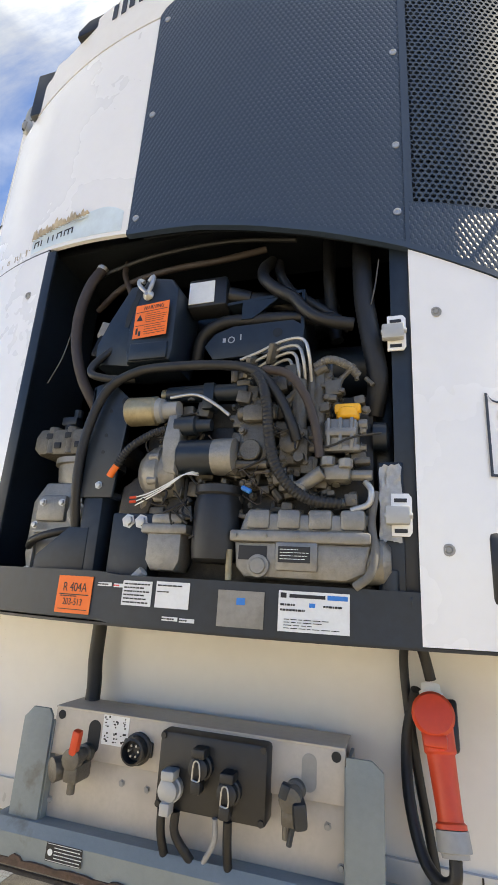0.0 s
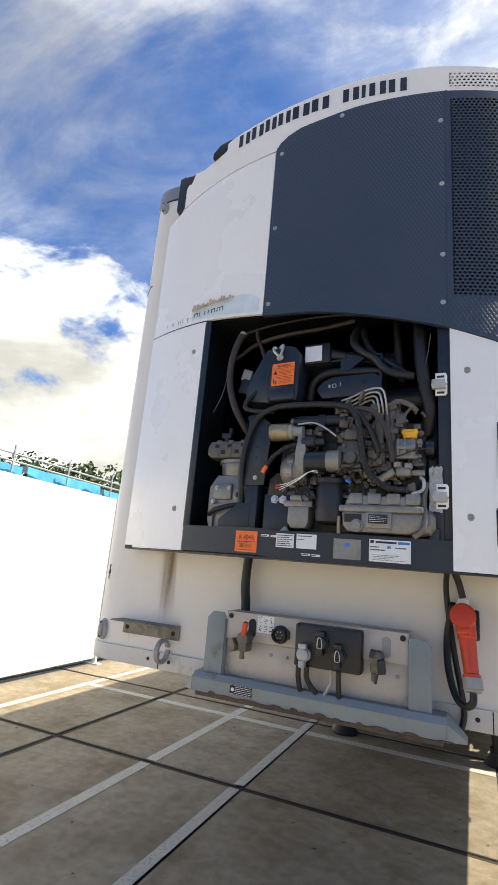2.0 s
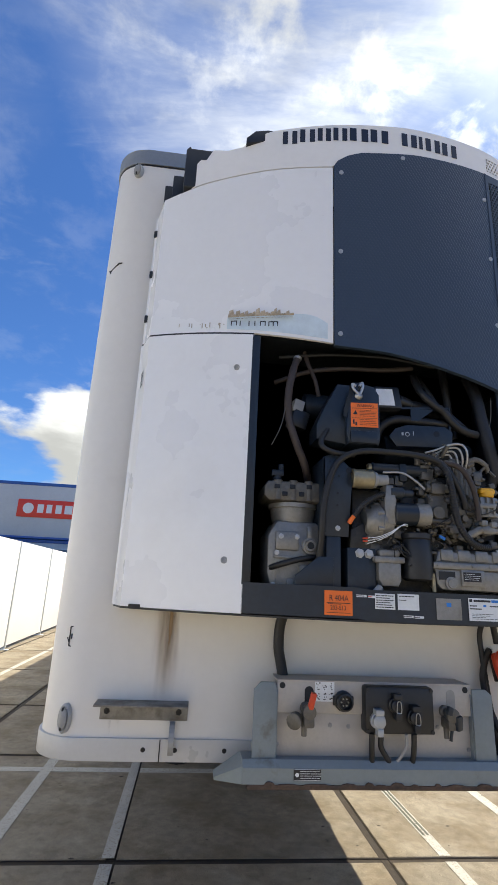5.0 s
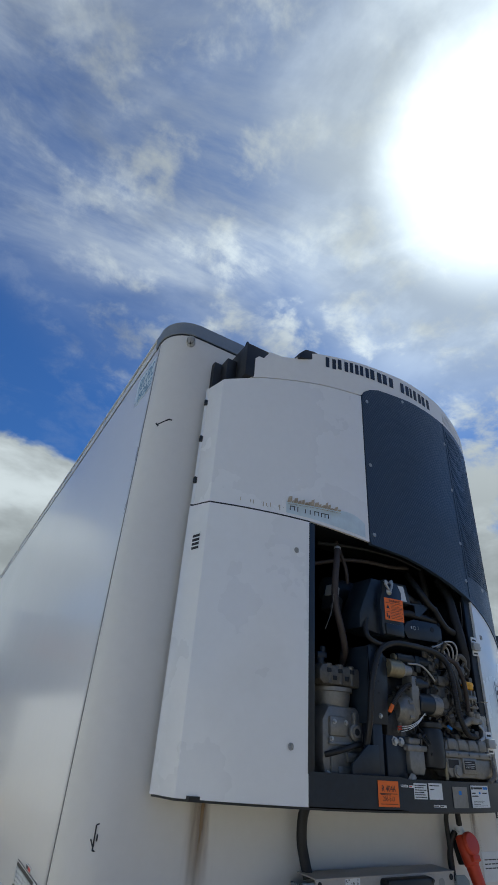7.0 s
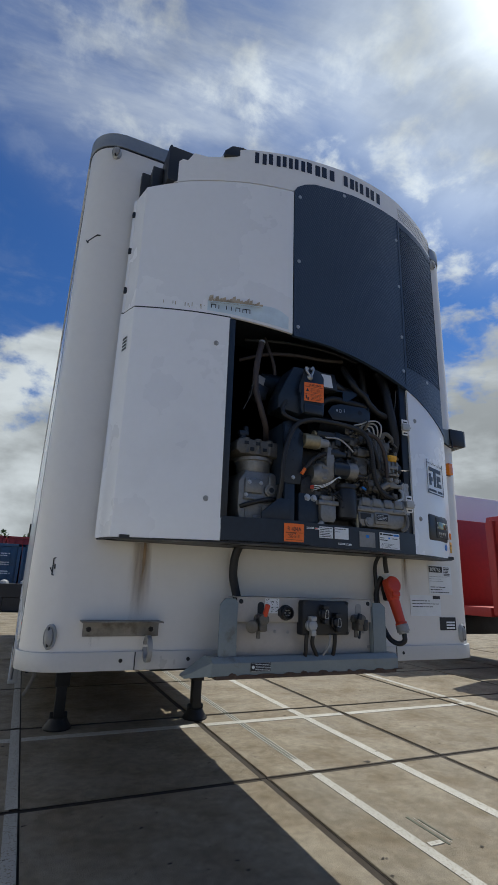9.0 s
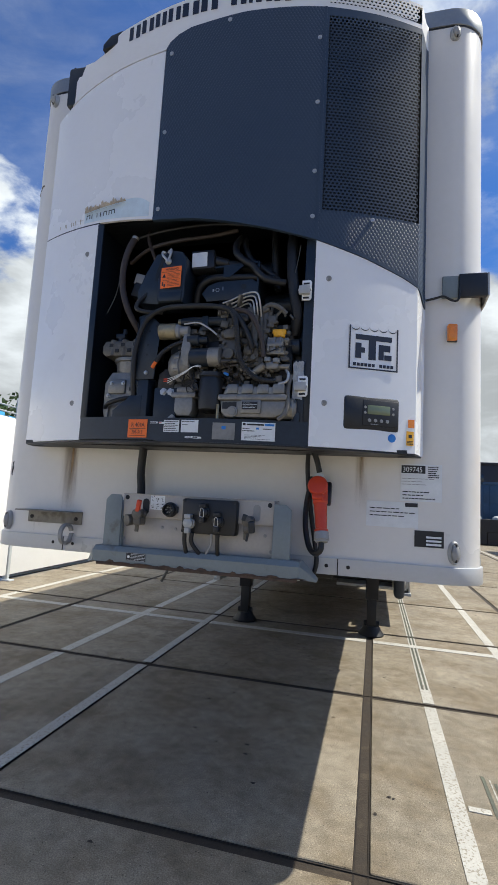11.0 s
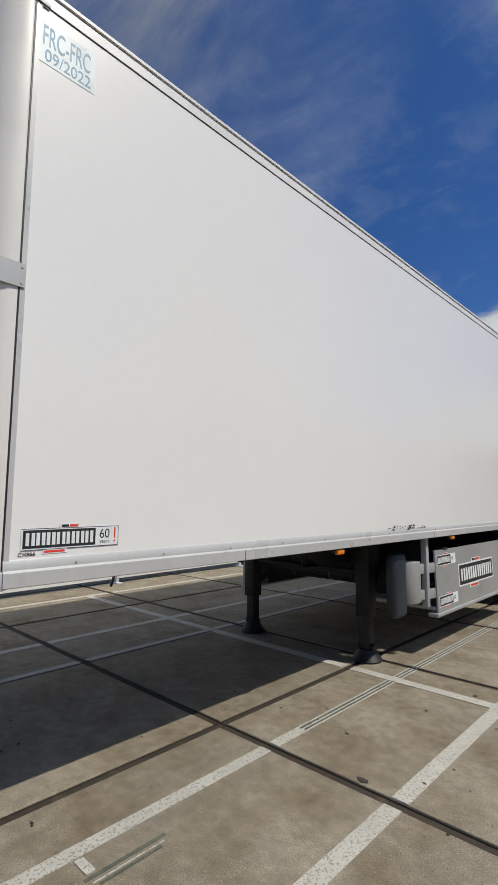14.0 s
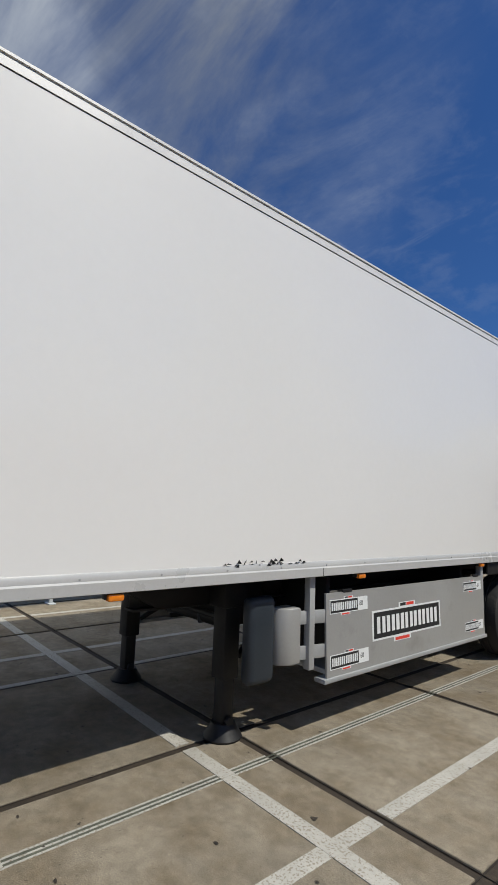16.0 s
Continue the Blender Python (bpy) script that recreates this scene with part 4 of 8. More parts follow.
def badge(lo_x, lo_z, w, h):
    m = on_face(lo_x + w / 2, lo_z, 0.0045) @ Matrix.Translation((-w / 2, 0, 0))
    bm = B()
    t = 0.006
    box(bm, 0, w, 0, t, 0, 0.0012, 0, m)
    box(bm, 0, t, t, h, 0, 0.0012, 0, m)
    box(bm, w - t, w, t, h, 0, 0.0012, 0, m)
    n = 5
    for i in range(n):
        for k in range(6):
            a0, a1 = math.pi * k / 6, math.pi * (k + 1) / 6
            cx, r = t + (w - 2 * t) * (i + 0.5) / n, (w - 2 * t) / n / 2
            add(bm, [m @ Vector((cx - r * math.cos(a), h - rr * math.sin(a) * 0.8, 0.0012)) for a, rr in ((a0, r), (a1, r), (a1, r + t), (a0, r + t))], [(0, 1, 2, 3)])
    bx, bw = w * 0.13, w * 0.74
    box(bm, bx, bx + bw, h * 0.68, h * 0.80, 0, 0.0012, 0, m)
    for px, pw, pz, ph in ((0.0, 0.16, 0.25, 0.35), (0.16, 0.10, 0.38, 0.12), (0.36, 0.20, 0.23, 0.45), (0.64, 0.14, 0.25, 0.35), (0.78, 0.18, 0.45, 0.15), (0.80, 0.20, 0.25, 0.12)):
        box(bm, bx + bw * px, bx + bw * (px + pw), h * pz, h * (pz + ph), 0, 0.0012, 0, m)
    for i in range(11):
        if i != 6:
            box(bm, w * 0.09 + i * w * 0.076, w * 0.09 + i * w * 0.076 + w * 0.058, h * 0.07, h * 0.14, 0, 0.0012, 0, m)
    return bm


part("maker_badge", badge(0.688, 2.105, 0.225, 0.192), NAVY, door_r, "navy shield-shaped badge")
bm = B()
m = on_face(0.672 + 0.127, 1.838, 0.004) @ Matrix.Translation((-0.127, 0, 0))
box(bm, 0, 0.256, 0, 0.152, -0.03, 0.004, 0.018, m)
display = part("display", bm, BLACK, door_r, "black recessed control display")
for nm, x0, x1, z0, z1, mat, lab in (("screen_frame", 0.085, 0.245, 0.022, 0.135, BLACK, ""), ("screen", 0.105, 0.208, 0.072, 0.112, SCREEN, "grey-green screen")):
    bm = B()
    box(bm, x0, x1, z0, z1, 0.0, 0.008 if nm == "screen_frame" else 0.010, 0.003, m)
    ob = new(nm, finish(nm, bm, mat))
    ob.parent = display
bm = B()
for i in range(4):
    lathe(bm, m @ Vector((0.115 + i * 0.027, 0.046, 0.008)), m.to_3x3() @ Vector((0, 0, 1)), [(0, 0.008), (0.003, 0.007)], 10)
for z in (0.102, 0.078):
    for x in (0.095, 0.222):
        lathe(bm, m @ Vector((x, z, 0.008)), m.to_3x3() @ Vector((0, 0, 1)), [(0, 0.006), (0.003, 0.005)], 10)
for piece in islands(bm):
    ob = new("button", finish("button", piece, GREY_PLASTIC)); ob.parent = display
bm = B()
bars(bm, m @ Matrix.Translation((0.12, 0.026, 0.008)), 0.06, 0.008, 1, 3)
ob = new("display_print", finish("display_print", bm, GREY_PLASTIC)); ob.parent = display
bm = B()
lathe(bm, skin(0.885, 0.0045) + Vector((0, 0, 1.815)), on_face(0.885, 1.8).to_3x3() @ Vector((0, 0, 1)), [(0, 0.018), (0.002, 0.018)], 24)
solo("round_sticker", bm, BLUE_INK, "round blue sticker on the control door", "sticker")
lab, m = label("warning_sticker", 0.945, 1.79, 0.035, 0.062, YELLOW, "small yellow warning sticker on the control door's edge")
ink(lab, lambda b: (bars(b, m @ Matrix.Translation((0.003, 0.004, 0)), 0.028, 0.018, 3, 2), box(b, 0.010, 0.026, 0.034, 0.048, 0, 0.0006, 0, m)))
lab, m = label("reflector_sticker", 0.952, 1.868, 0.03, 0.036, AMBER, "small orange sticker on the control door's edge")
# code sticker on the far side door edge
bm = B()
rnd = random.Random(8)
mm = Matrix.Translation(skin(-1.04, 0.0045) + Vector((0, 0, 2.66))) @ Matrix.Rotation(math.atan2(-0.97, 0.26), 4, "Z") @ FACE_FRONT
box(bm, -0.028, 0.028, 0, 0.085, 0, 0.0006, 0, mm)
lab = solo("code_sticker", bm, PAPER, "small square code sticker on the side door", "sticker")
bm = B()
for i in range(4):
    box(bm, -0.024, 0.024, 0.006 + i * 0.019, 0.018 + i * 0.019, 0.0006, 0.001, 0, mm)
ob = new("print", finish("print", bm, INK)); ob.parent = lab

# torn sticker on the upper panel
bm = B()
for i in range(28):
    u0, u1 = -0.655 + i * 0.0145, -0.655 + (i + 1) * 0.0145
    top = lambda u: 2.935 if u < -0.35 else 2.935 - 0.04 * ((u + 0.35) / 0.1) ** 2
    b0 = lambda u: seam(u) + 0.014
    shell(bm, [u0, u1], b0, top, 0.0012, 0.001)
bmesh.ops.remove_doubles(bm, verts=bm.verts[:], dist=1e-5)
stick = part("torn_sticker", bm, PALE_BLUE, upper_l, "pale blue sticker torn along its top", 0)
bm = B()
rnd = random.Random(2)
u = -0.655
while u < -0.40:
    w = rnd.uniform(0.008, 0.028)
    hgt = rnd.uniform(0.006, 0.032) * (1 if u < -0.45 else 0.5)
    p = skin(u + w / 2, 0.003)
    add(bm, [(u, p.y, 2.926), (u + w, p.y, 2.930), (u + w * 0.8, p.y - 0.010, 2.93 + hgt), (u + w * 0.2, p.y - 0.004, 2.93 + hgt * 0.8)], [(0, 1, 2, 3)])
    add(bm, [(u, p.y - 0.001, 2.920), (u + w, p.y - 0.001, 2.922), (u + w * 0.5, p.y - 0.012, 2.912)], [(0, 1, 2)])
    u += w * 0.8
for i in range(14):
    u = rnd.uniform(-0.95, -0.66)
    p = skin(u, 0.001)
    w = rnd.uniform(0.006, 0.02)
    box(bm, u, u + w, p.y - 0.0006, p.y, seam(u) + 0.012 + rnd.random() * 0.03, seam(u) + 0.016 + rnd.random() * 0.03)
part("torn_paint", bm, TORN, upper_l, "brown torn paint edge", 0)
bm = B()
xx = -0.640
for w, strokes in ((0.026, 2), (0.026, 1), (0.014, 1), (0.012, 1), (0.024, 2), (0.040, 3)):
    mm = on_face(xx + w / 2, 2.890 - (xx + 0.64) * 0.07, 0.0016) @ Matrix.Translation((-w / 2, 0, 0))
    for i in range(strokes):
        x = (w - 0.004) * i / max(1, strokes - 1)
        box(bm, x, x + 0.0038, 0, 0.022, 0, 0.0012, 0, mm)
    if strokes > 1:
        box(bm, 0.0039, w - 0.0041, 0.0182, 0.022, 0, 0.0012, 0, mm)
    xx += w + 0.010
part("sticker_lettering", bm, NAVY, upper_l, "thin dark lettering")
# hinge plates at the opening's edge
for z in (2.438, 2.012):
    hinge = thing("hinge_plate", (0.508, -0.36, z), "white zinc hinge plate at the edge of the engine bay", "hinge", "hinges")
    bm = B()
    prism(bm, [(0.492, z - 0.045), (0.528, z - 0.045), (0.534, z - 0.036), (0.534, z + 0.036), (0.528, z + 0.045), (0.492, z + 0.045)], "y", -0.352, -0.346, 0.001)
    part("plate", bm, WHITE_PANEL, hinge)
    bm = B()
    box(bm, 0.480, 0.530, -0.372, -0.352, z - 0.022, z + 0.016, 0.004)
    cyl(bm, (0.478, -0.366, z - 0.004), (0.535, -0.366, z - 0.004), 0.006, 8)
    part("knuckle", bm, ZINC, hinge)
    bm = B()
    for dz in (-0.034, 0.030):
        box(bm, 0.498, 0.524, -0.3535, -0.352, z + dz - 0.004, z + dz + 0.004)
    for piece in islands(bm):
        part("slot", piece, BLACK, hinge)


# ---- engine bay ----
def mono(name, at, label, category, pieces, group=""):
    """A thing with its parts: pieces are (part name, material, draw, label)."""
    t = thing(name, at, label, category, group)
    for nm, mat, draw, lab in pieces:
        bm = B()
        draw(bm)
        for piece in islands(bm) if nm in ("bolt", "hole", "recess", "plate_mark", "case", "data_plate", "cover_end") else [bm]:
            part(nm, piece, mat, t, lab)
    return t


def ribs(b, x0, x1, n, y0, y1, z0, z1, w=0.006):
    for i in range(n):
        x = x0 + (x1 - x0) * i / (n - 1)
        box(b, x - w / 2, x + w / 2, y0, y1, z0, z1, 0.001)


def comp_body(b):
    prism(b, [(-0.455, 1.90), (-0.425, 1.80), (-0.215, 1.80), (-0.205, 1.98), (-0.225, 2.06), (-0.27, 2.095), (-0.42, 2.095), (-0.455, 2.04)], "y", -0.315, -0.10, 0.018)
    box(b, -0.425, -0.335, -0.328, -0.30, 1.985, 2.055, 0.008)
    box(b, -0.335, -0.245, -0.325, -0.30, 1.90, 1.935, 0.006)
    box(b, -0.43, -0.22, -0.327, -0.30, 1.955, 1.965, 0.003)
    box(b, -0.42, -0.415, -0.325, -0.30, 1.83, 1.94, 0.001)
    box(b, -0.38, -0.31, -0.322, -0.30, 1.82, 1.885, 0.006)


def comp_neck(b):
    lathe(b, (-0.345, -0.225, 2.085), (0, 0, 1), [(0, 0.078), (0.02, 0.084), (0.05, 0.088), (0.062, 0.088), (0.064, 0.098), (0.080, 0.098)], 28)


def comp_head(b):
    prism(b, [(-0.455, 2.168), (-0.255, 2.168), (-0.235, 2.19), (-0.235, 2.222), (-0.26, 2.245), (-0.46, 2.245), (-0.475, 2.22), (-0.475, 2.185)], "y", -0.325, -0.12, 0.012)
    for x in (-0.42, -0.36, -0.30):
        cyl(b, (x, -0.31, 2.172), (x, -0.31, 2.25), 0.018, 12)


# near-black blocks on the head stand for the shade in its recesses
def comp_holes(b):
    for x, z in ((-0.425, 2.222), (-0.365, 2.224), (-0.395, 2.195), (-0.33, 2.197), (-0.30, 2.226)):
        box(b, x - 0.011, x + 0.011, -0.3285, -0.318, z - 0.009, z + 0.009, 0.003)


mono("compressor", (-0.34, -0.2, 1.78), "grey cast two-cylinder compressor in the engine bay", "compressor", (
    ("crankcase", ALU, comp_body, ""),
    ("cylinder", ALU, comp_neck, "yellowed cylinder"),
    ("head", ALU_DARK, comp_head, "brownish cast head"),
    ("recess", CAVE, comp_holes, ""),
    ("port", ALU, lambda b: (lathe(b, (-0.295, -0.318, 2.005), (0, -1, 0), [(0, 0.030), (0.012, 0.030), (0.014, 0.024), (0.02, 0.02)], 18), box(b, -0.305, -0.285, -0.33, -0.31, 2.02, 2.075, 0.003)), ""),
    ("port_eye", CAVE, lambda b: lathe(b, (-0.295, -0.338, 2.005), (0, -1, 0), [(0, 0.013), (0.002, 0.011)], 14), ""),
    ("bolt", STEEL, lambda b: [bolt(b, p, (0, -1, 0), 0.007, 0.008) for p in ((-0.405, -0.328, 2.035), (-0.345, -0.328, 2.035), (-0.42, -0.327, 1.975), (-0.24, -0.325, 1.95), (-0.43, -0.316, 1.86))], ""),
    ("service_valve", DARK, lambda b: (cyl(b, (-0.415, -0.25, 2.24), (-0.415, -0.25, 2.285), 0.02, 12), box(b, -0.44, -0.39, -0.27, -0.23, 2.275, 2.30, 0.004), cyl(b, (-0.40, -0.25, 2.30), (-0.40, -0.25, 2.325), 0.013, 10)), ""),
))


def plate_bracket(b):
    prism(b, [(-0.262, 2.335), (-0.215, 2.355), (-0.155, 2.30), (-0.150, 2.235), (-0.165, 2.04), (-0.262, 2.04)], "y", -0.382, -0.374, 0.0015)
    box(b, -0.246, -0.192, -0.376, -0.30, 1.78, 2.045, 0.004)
    prism(b, [(-0.36, 1.858), (-0.22, 1.858), (-0.22, 1.965), (-0.275, 1.965), (-0.36, 1.895)], "y", -0.378, -0.368, 0.001)
    box(b, -0.262, -0.252, -0.382, -0.20, 2.04, 2.335, 0.002)


mono("mounting_bracket", (-0.21, -0.34, 1.78), "dark blue folded sheet bracket with holes", "bracket", (
    ("plate", DARK, plate_bracket, ""),
    # flat near-black discs paint the dark of the holes
    ("hole", CAVE, lambda b: [lathe(b, (x, -0.3825, z), (0, -1, 0), [(0, r), (0.0006, r)], 12) for x, z, r in ((-0.205, 2.20, 0.005), (-0.207, 2.155, 0.005), (-0.20, 2.265, 0.005), (-0.16, 2.29, 0.012), (-0.235, 2.32, 0.004))], ""),
    ("bolt", STEEL, lambda b: bolt(b, (-0.205, -0.382, 2.07), (0, -1, 0), 0.007, 0.007), ""),
))


def housing(b):
    prism(b, [(-0.285, 2.41), (-0.165, 2.395), (-0.165, 2.52), (-0.13, 2.645), (-0.20, 2.645), (-0.255, 2.535), (-0.285, 2.47)], "y", -0.372, -0.24, 0.006)
    prism(b, [(-0.168, 2.392), (-0.045, 2.392), (-0.038, 2.42), (-0.038, 2.60), (-0.06, 2.635), (-0.135, 2.65), (-0.175, 2.56), (-0.172, 2.43)], "y", -0.400, -0.25, 0.010)
    box(b, -0.16, -0.05, -0.408, -0.395, 2.395, 2.445, 0.006)


mono("fan_housing", (-0.16, -0.3, 2.39), "dark blue plastic housing carrying an orange warning label", "housing", (
    ("case", DARK, housing, ""),
    ("slot", CAVE, lambda b: prism(b, [(-0.185, 2.50), (-0.175, 2.495), (-0.165, 2.53), (-0.145, 2.60), (-0.15, 2.63), (-0.16, 2.63), (-0.165, 2.59), (-0.185, 2.53)], "y", -0.4006, -0.399), ""),
    ("wing_latch", STEEL, lambda b: (lathe(b, (-0.125, -0.402, 2.588), (0, -1, 0), [(0, 0.016), (0.004, 0.015), (0.012, 0.006)], 16), tube(b, [(-0.128, -0.41, 2.592), (-0.15, -0.412, 2.615), (-0.152, -0.41, 2.632), (-0.138, -0.41, 2.625)], 0.006, 8), tube(b, [(-0.122, -0.41, 2.592), (-0.112, -0.412, 2.62), (-0.112, -0.41, 2.64), (-0.125, -0.41, 2.625)], 0.006, 8)), "bright wing latch"),
))
bm = B()
wm = Matrix.Translation((-0.157, -0.4008, 2.459)) @ Matrix.Rotation(-0.12, 4, "Z") @ FACE_FRONT
box(bm, 0, 0.105, 0, 0.099, 0, 0.001, 0, wm)
wlab = solo("warning_label", bm, ORANGE, "orange warning label with black print on the dark housing", "label", "labels on the unit")
wm = wm @ Matrix.Translation((0, 0, 0.001))
ink(wlab, lambda b: (text_mesh(b, "WARNING", wm @ Matrix.Translation((0.024, 0.082, 0.0002)), 0.0165, 0.82, 0.0004), box(b, 0.004, 0.101, 0.076, 0.0775, 0, 0.0005, 0, wm), box(b, 0.004, 0.101, 0.036, 0.0372, 0, 0.0005, 0, wm),
                     prism(b, [(-0.149, 2.51), (-0.131, 2.51), (-0.14, 2.527)], "y", -0.4055, -0.404), bars(b, wm @ Matrix.Translation((0.034, 0.042, 0)), 0.064, 0.030, 5, 3, 0.9, 0.18), bars(b, wm @ Matrix.Translation((0.034, 0.006, 0)), 0.064, 0.028, 4, 4, 0.9, 0.18), box(b, 0.008, 0.014, 0.012, 0.030, 0, 0.0005, 0, wm), box(b, 0.017, 0.024, 0.006, 0.020, 0, 0.0005, 0, wm)))


def tilted(b, c, s, rx, ry, rz, bev=0.004):
    box(b, -s[0] / 2, s[0] / 2, -s[1] / 2, s[1] / 2, -s[2] / 2, s[2] / 2, bev, pose(*c, rx, ry, rz))


mono("control_module", (0.02, -0.31, 2.57), "black control module with a white label", "control box", (
    ("case", BLACK, lambda b: (tilted(b, (0.018, -0.315, 2.615), (0.112, 0.06, 0.10), -8, -4, 4, 0.008), cyl(b, (0.07, -0.31, 2.62), (0.13, -0.29, 2.61), 0.026, 14)), ""),
    ("label_plate", PAPER, lambda b: tilted(b, (0.006, -0.348, 2.615), (0.072, 0.002, 0.075), -8, -4, 4, 0), "white label"),
    ("print", GREY_PLASTIC, lambda b: bars(b, pose(-0.024, -0.3505, 2.585, -8, -4, 4) @ FACE_FRONT, 0.06, 0.062, 8, 7), ""),
    ("connector_lug", RUBBER, lambda b: tube(b, [(0.12, -0.29, 2.61), (0.19, -0.28, 2.605), (0.26, -0.25, 2.585), (0.34, -0.22, 2.57)], 0.024, 12), ""),
))


def beam(b):
    prism(b, [(0.022, 2.455), (0.05, 2.415), (0.285, 2.425), (0.292, 2.49), (0.26, 2.512), (0.10, 2.508), (0.05, 2.49)], "y", -0.335, -0.325, 0.002)
    prism(b, [(0.06, 2.575), (0.285, 2.592), (0.285, 2.60), (0.06, 2.583)], "y", -0.33, -0.20)
    prism(b, [(0.12, 2.53), (0.15, 2.53), (0.22, 2.585), (0.12, 2.58)], "y", -0.33, -0.322)
    box(b, 0.28, 0.29, -0.33, -0.10, 2.42, 2.60, 0.002)


mono("cross_beam", (0.16, -0.33, 2.41), "dark blue cross beam with stamped marks", "bracket", (
    ("sheet", DARK, beam, ""),
    # painted dark disc, no opening behind it
    ("hole", CAVE, lambda b: lathe(b, (0.222, -0.3355, 2.478), (0, -1, 0), [(0, 0.013), (0.0006, 0.013)], 16), ""),
    ("stamp", ZINC, lambda b: (lathe(b, (0.098, -0.3355, 2.468), (0, -1, 0), [(0, 0.010), (0.0006, 0.010)], 8), box(b, 0.122, 0.125, -0.336, -0.335, 2.465, 2.482), box(b, 0.074, 0.082, -0.336, -0.335, 2.462, 2.474)), "pale stamped marks"),
    ("stamp_core", DARK, lambda b: lathe(b, (0.098, -0.336, 2.468), (0, -1, 0), [(0, 0.007), (0.0006, 0.007)], 8), ""),
))


# the engine: block first, then what is bolted on
def block(b):
    box(b, -0.13, 0.46, -0.31, -0.10, 1.79, 2.24, 0.02)
    box(b, -0.14, 0.02, -0.345, -0.30, 1.98, 2.10, 0.012)
    prism(b, [(-0.155, 1.99), (-0.08, 1.985), (-0.06, 2.05), (-0.10, 2.10), (-0.15, 2.07)], "y", -0.362, -0.32, 0.008)
    box(b, 0.02, 0.46, -0.30, -0.14, 2.22, 2.31, 0.02)
    for i in range(4):
        box(b, 0.06 + i * 0.10, 0.12 + i * 0.10, -0.325, -0.30, 2.15, 2.23, 0.008)


def bell(b):
    lathe(b, (-0.095, -0.345, 2.105), (1, 0, 0), [(0, 0.045), (0.015, 0.058), (0.03, 0.066), (0.055, 0.070), (0.06, 0.062), (0.10, 0.056), (0.105, 0.040)], 26)
    for k in range(7):
        a = k * 0.9
        cyl(b, (-0.06, -0.345 + 0.064 * math.cos(a), 2.105 + 0.064 * math.sin(a)), (-0.035, -0.345 + 0.064 * math.cos(a), 2.105 + 0.064 * math.sin(a)), 0.010, 8)


def starter_body(b):
    lathe(b, (0.008, -0.375, 2.138), (1, 0, 0), [(0, 0.038), (0.004, 0.042), (0.088, 0.042), (0.09, 0.040)], 26)


def starter_end(b):
    lathe(b, (0.096, -0.375, 2.138), (1, 0, 0), [(0, 0.043), (0.01, 0.044), (0.05, 0.043), (0.055, 0.032)], 24)


def drive_bracket(b):
    prism(b, [(-0.028, 2.095), (0.012, 2.09), (0.012, 2.185), (0.004, 2.24), (-0.024, 2.24), (-0.034, 2.17)], "y", -0.405, -0.34, 0.008)


def valve_cover(b):
    prism(b, [(0.158, 1.945), (0.164, 1.89), (0.185, 1.868), (0.40, 1.868), (0.44, 1.885), (0.455, 1.945)], "y", -0.385, -0.18, 0.012)
    box(b, 0.150, 0.452, -0.395, -0.17, 1.943, 1.968, 0.006)
    prism(b, [(0.165, 1.966), (0.44, 1.966), (0.425, 2.005), (0.18, 2.010)], "y", -0.378, -0.18, 0.010)
    for i in range(4):
        x = 0.185 + i * 0.068
        box(b, x, x + 0.052, -0.384, -0.30, 1.972, 2.016, 0.008)
    box(b, 0.255, 0.345, -0.394, -0.37, 1.885, 1.945, 0.005)


def cover_bolts(b):
    for i in range(5):
        bolt(b, (0.165 + i * 0.068, -0.395, 1.956), (0, -1, 0), 0.004, 0.004)


def cover_ends(b):
    lathe(b, (0.218, -0.384, 1.893), (0, -1, 0), [(0, 0.024), (0.008, 0.024), (0.009, 0.018), (0.013, 0.016)], 18)
    lathe(b, (0.405, -0.33, 1.915), (1, 0, 0), [(0, 0.05), (0.07, 0.048), (0.085, 0.03)], 22)


def pump(b):
    box(b, 0.150, 0.232, -0.375, -0.28, 2.13, 2.225, 0.012)
    box(b, 0.160, 0.215, -0.392, -0.36, 2.22, 2.262, 0.008)
    cyl(b, (0.145, -0.37, 2.245), (0.24, -0.37, 2.245), 0.016, 12)
    cyl(b, (0.185, -0.395, 2.15), (0.185, -0.34, 2.15), 0.026, 14)
    cyl(b, (0.15, -0.38, 2.118), (0.225, -0.38, 2.118), 0.010, 10)
    box(b, 0.245, 0.315, -0.365, -0.27, 2.12, 2.21, 0.012)
    lathe(b, (0.272, -0.372, 2.168), (0, -1, 0), [(0, 0.024), (0.006, 0.022), (0.012, 0.010)], 14)
    lathe(b, (0.295, -0.368, 2.135), (0, -1, 0), [(0, 0.014), (0.012, 0.012)], 10)
    cyl(b, (0.29, -0.355, 2.20), (0.29, -0.355, 2.33), 0.018, 12)
    cyl(b, (0.318, -0.35, 2.23), (0.318, -0.35, 2.35), 0.012, 10)
    cyl(b, (0.335, -0.345, 2.17), (0.335, -0.345, 2.35), 0.017, 12)
    box(b, 0.26, 0.35, -0.36, -0.31, 2.262, 2.28, 0.004)
    cyl(b, (0.325, -0.36, 2.345), (0.352, -0.36, 2.36), 0.012, 10)
    for x, z in ((0.16, 2.20), (0.222, 2.20), (0.16, 2.14), (0.30, 2.19), (0.26, 2.19), (0.175, 2.255), (0.21, 2.255), (0.26, 2.13)):
        bolt(b, (x, -0.378, z), (0, -1, 0), 0.007, 0.010)


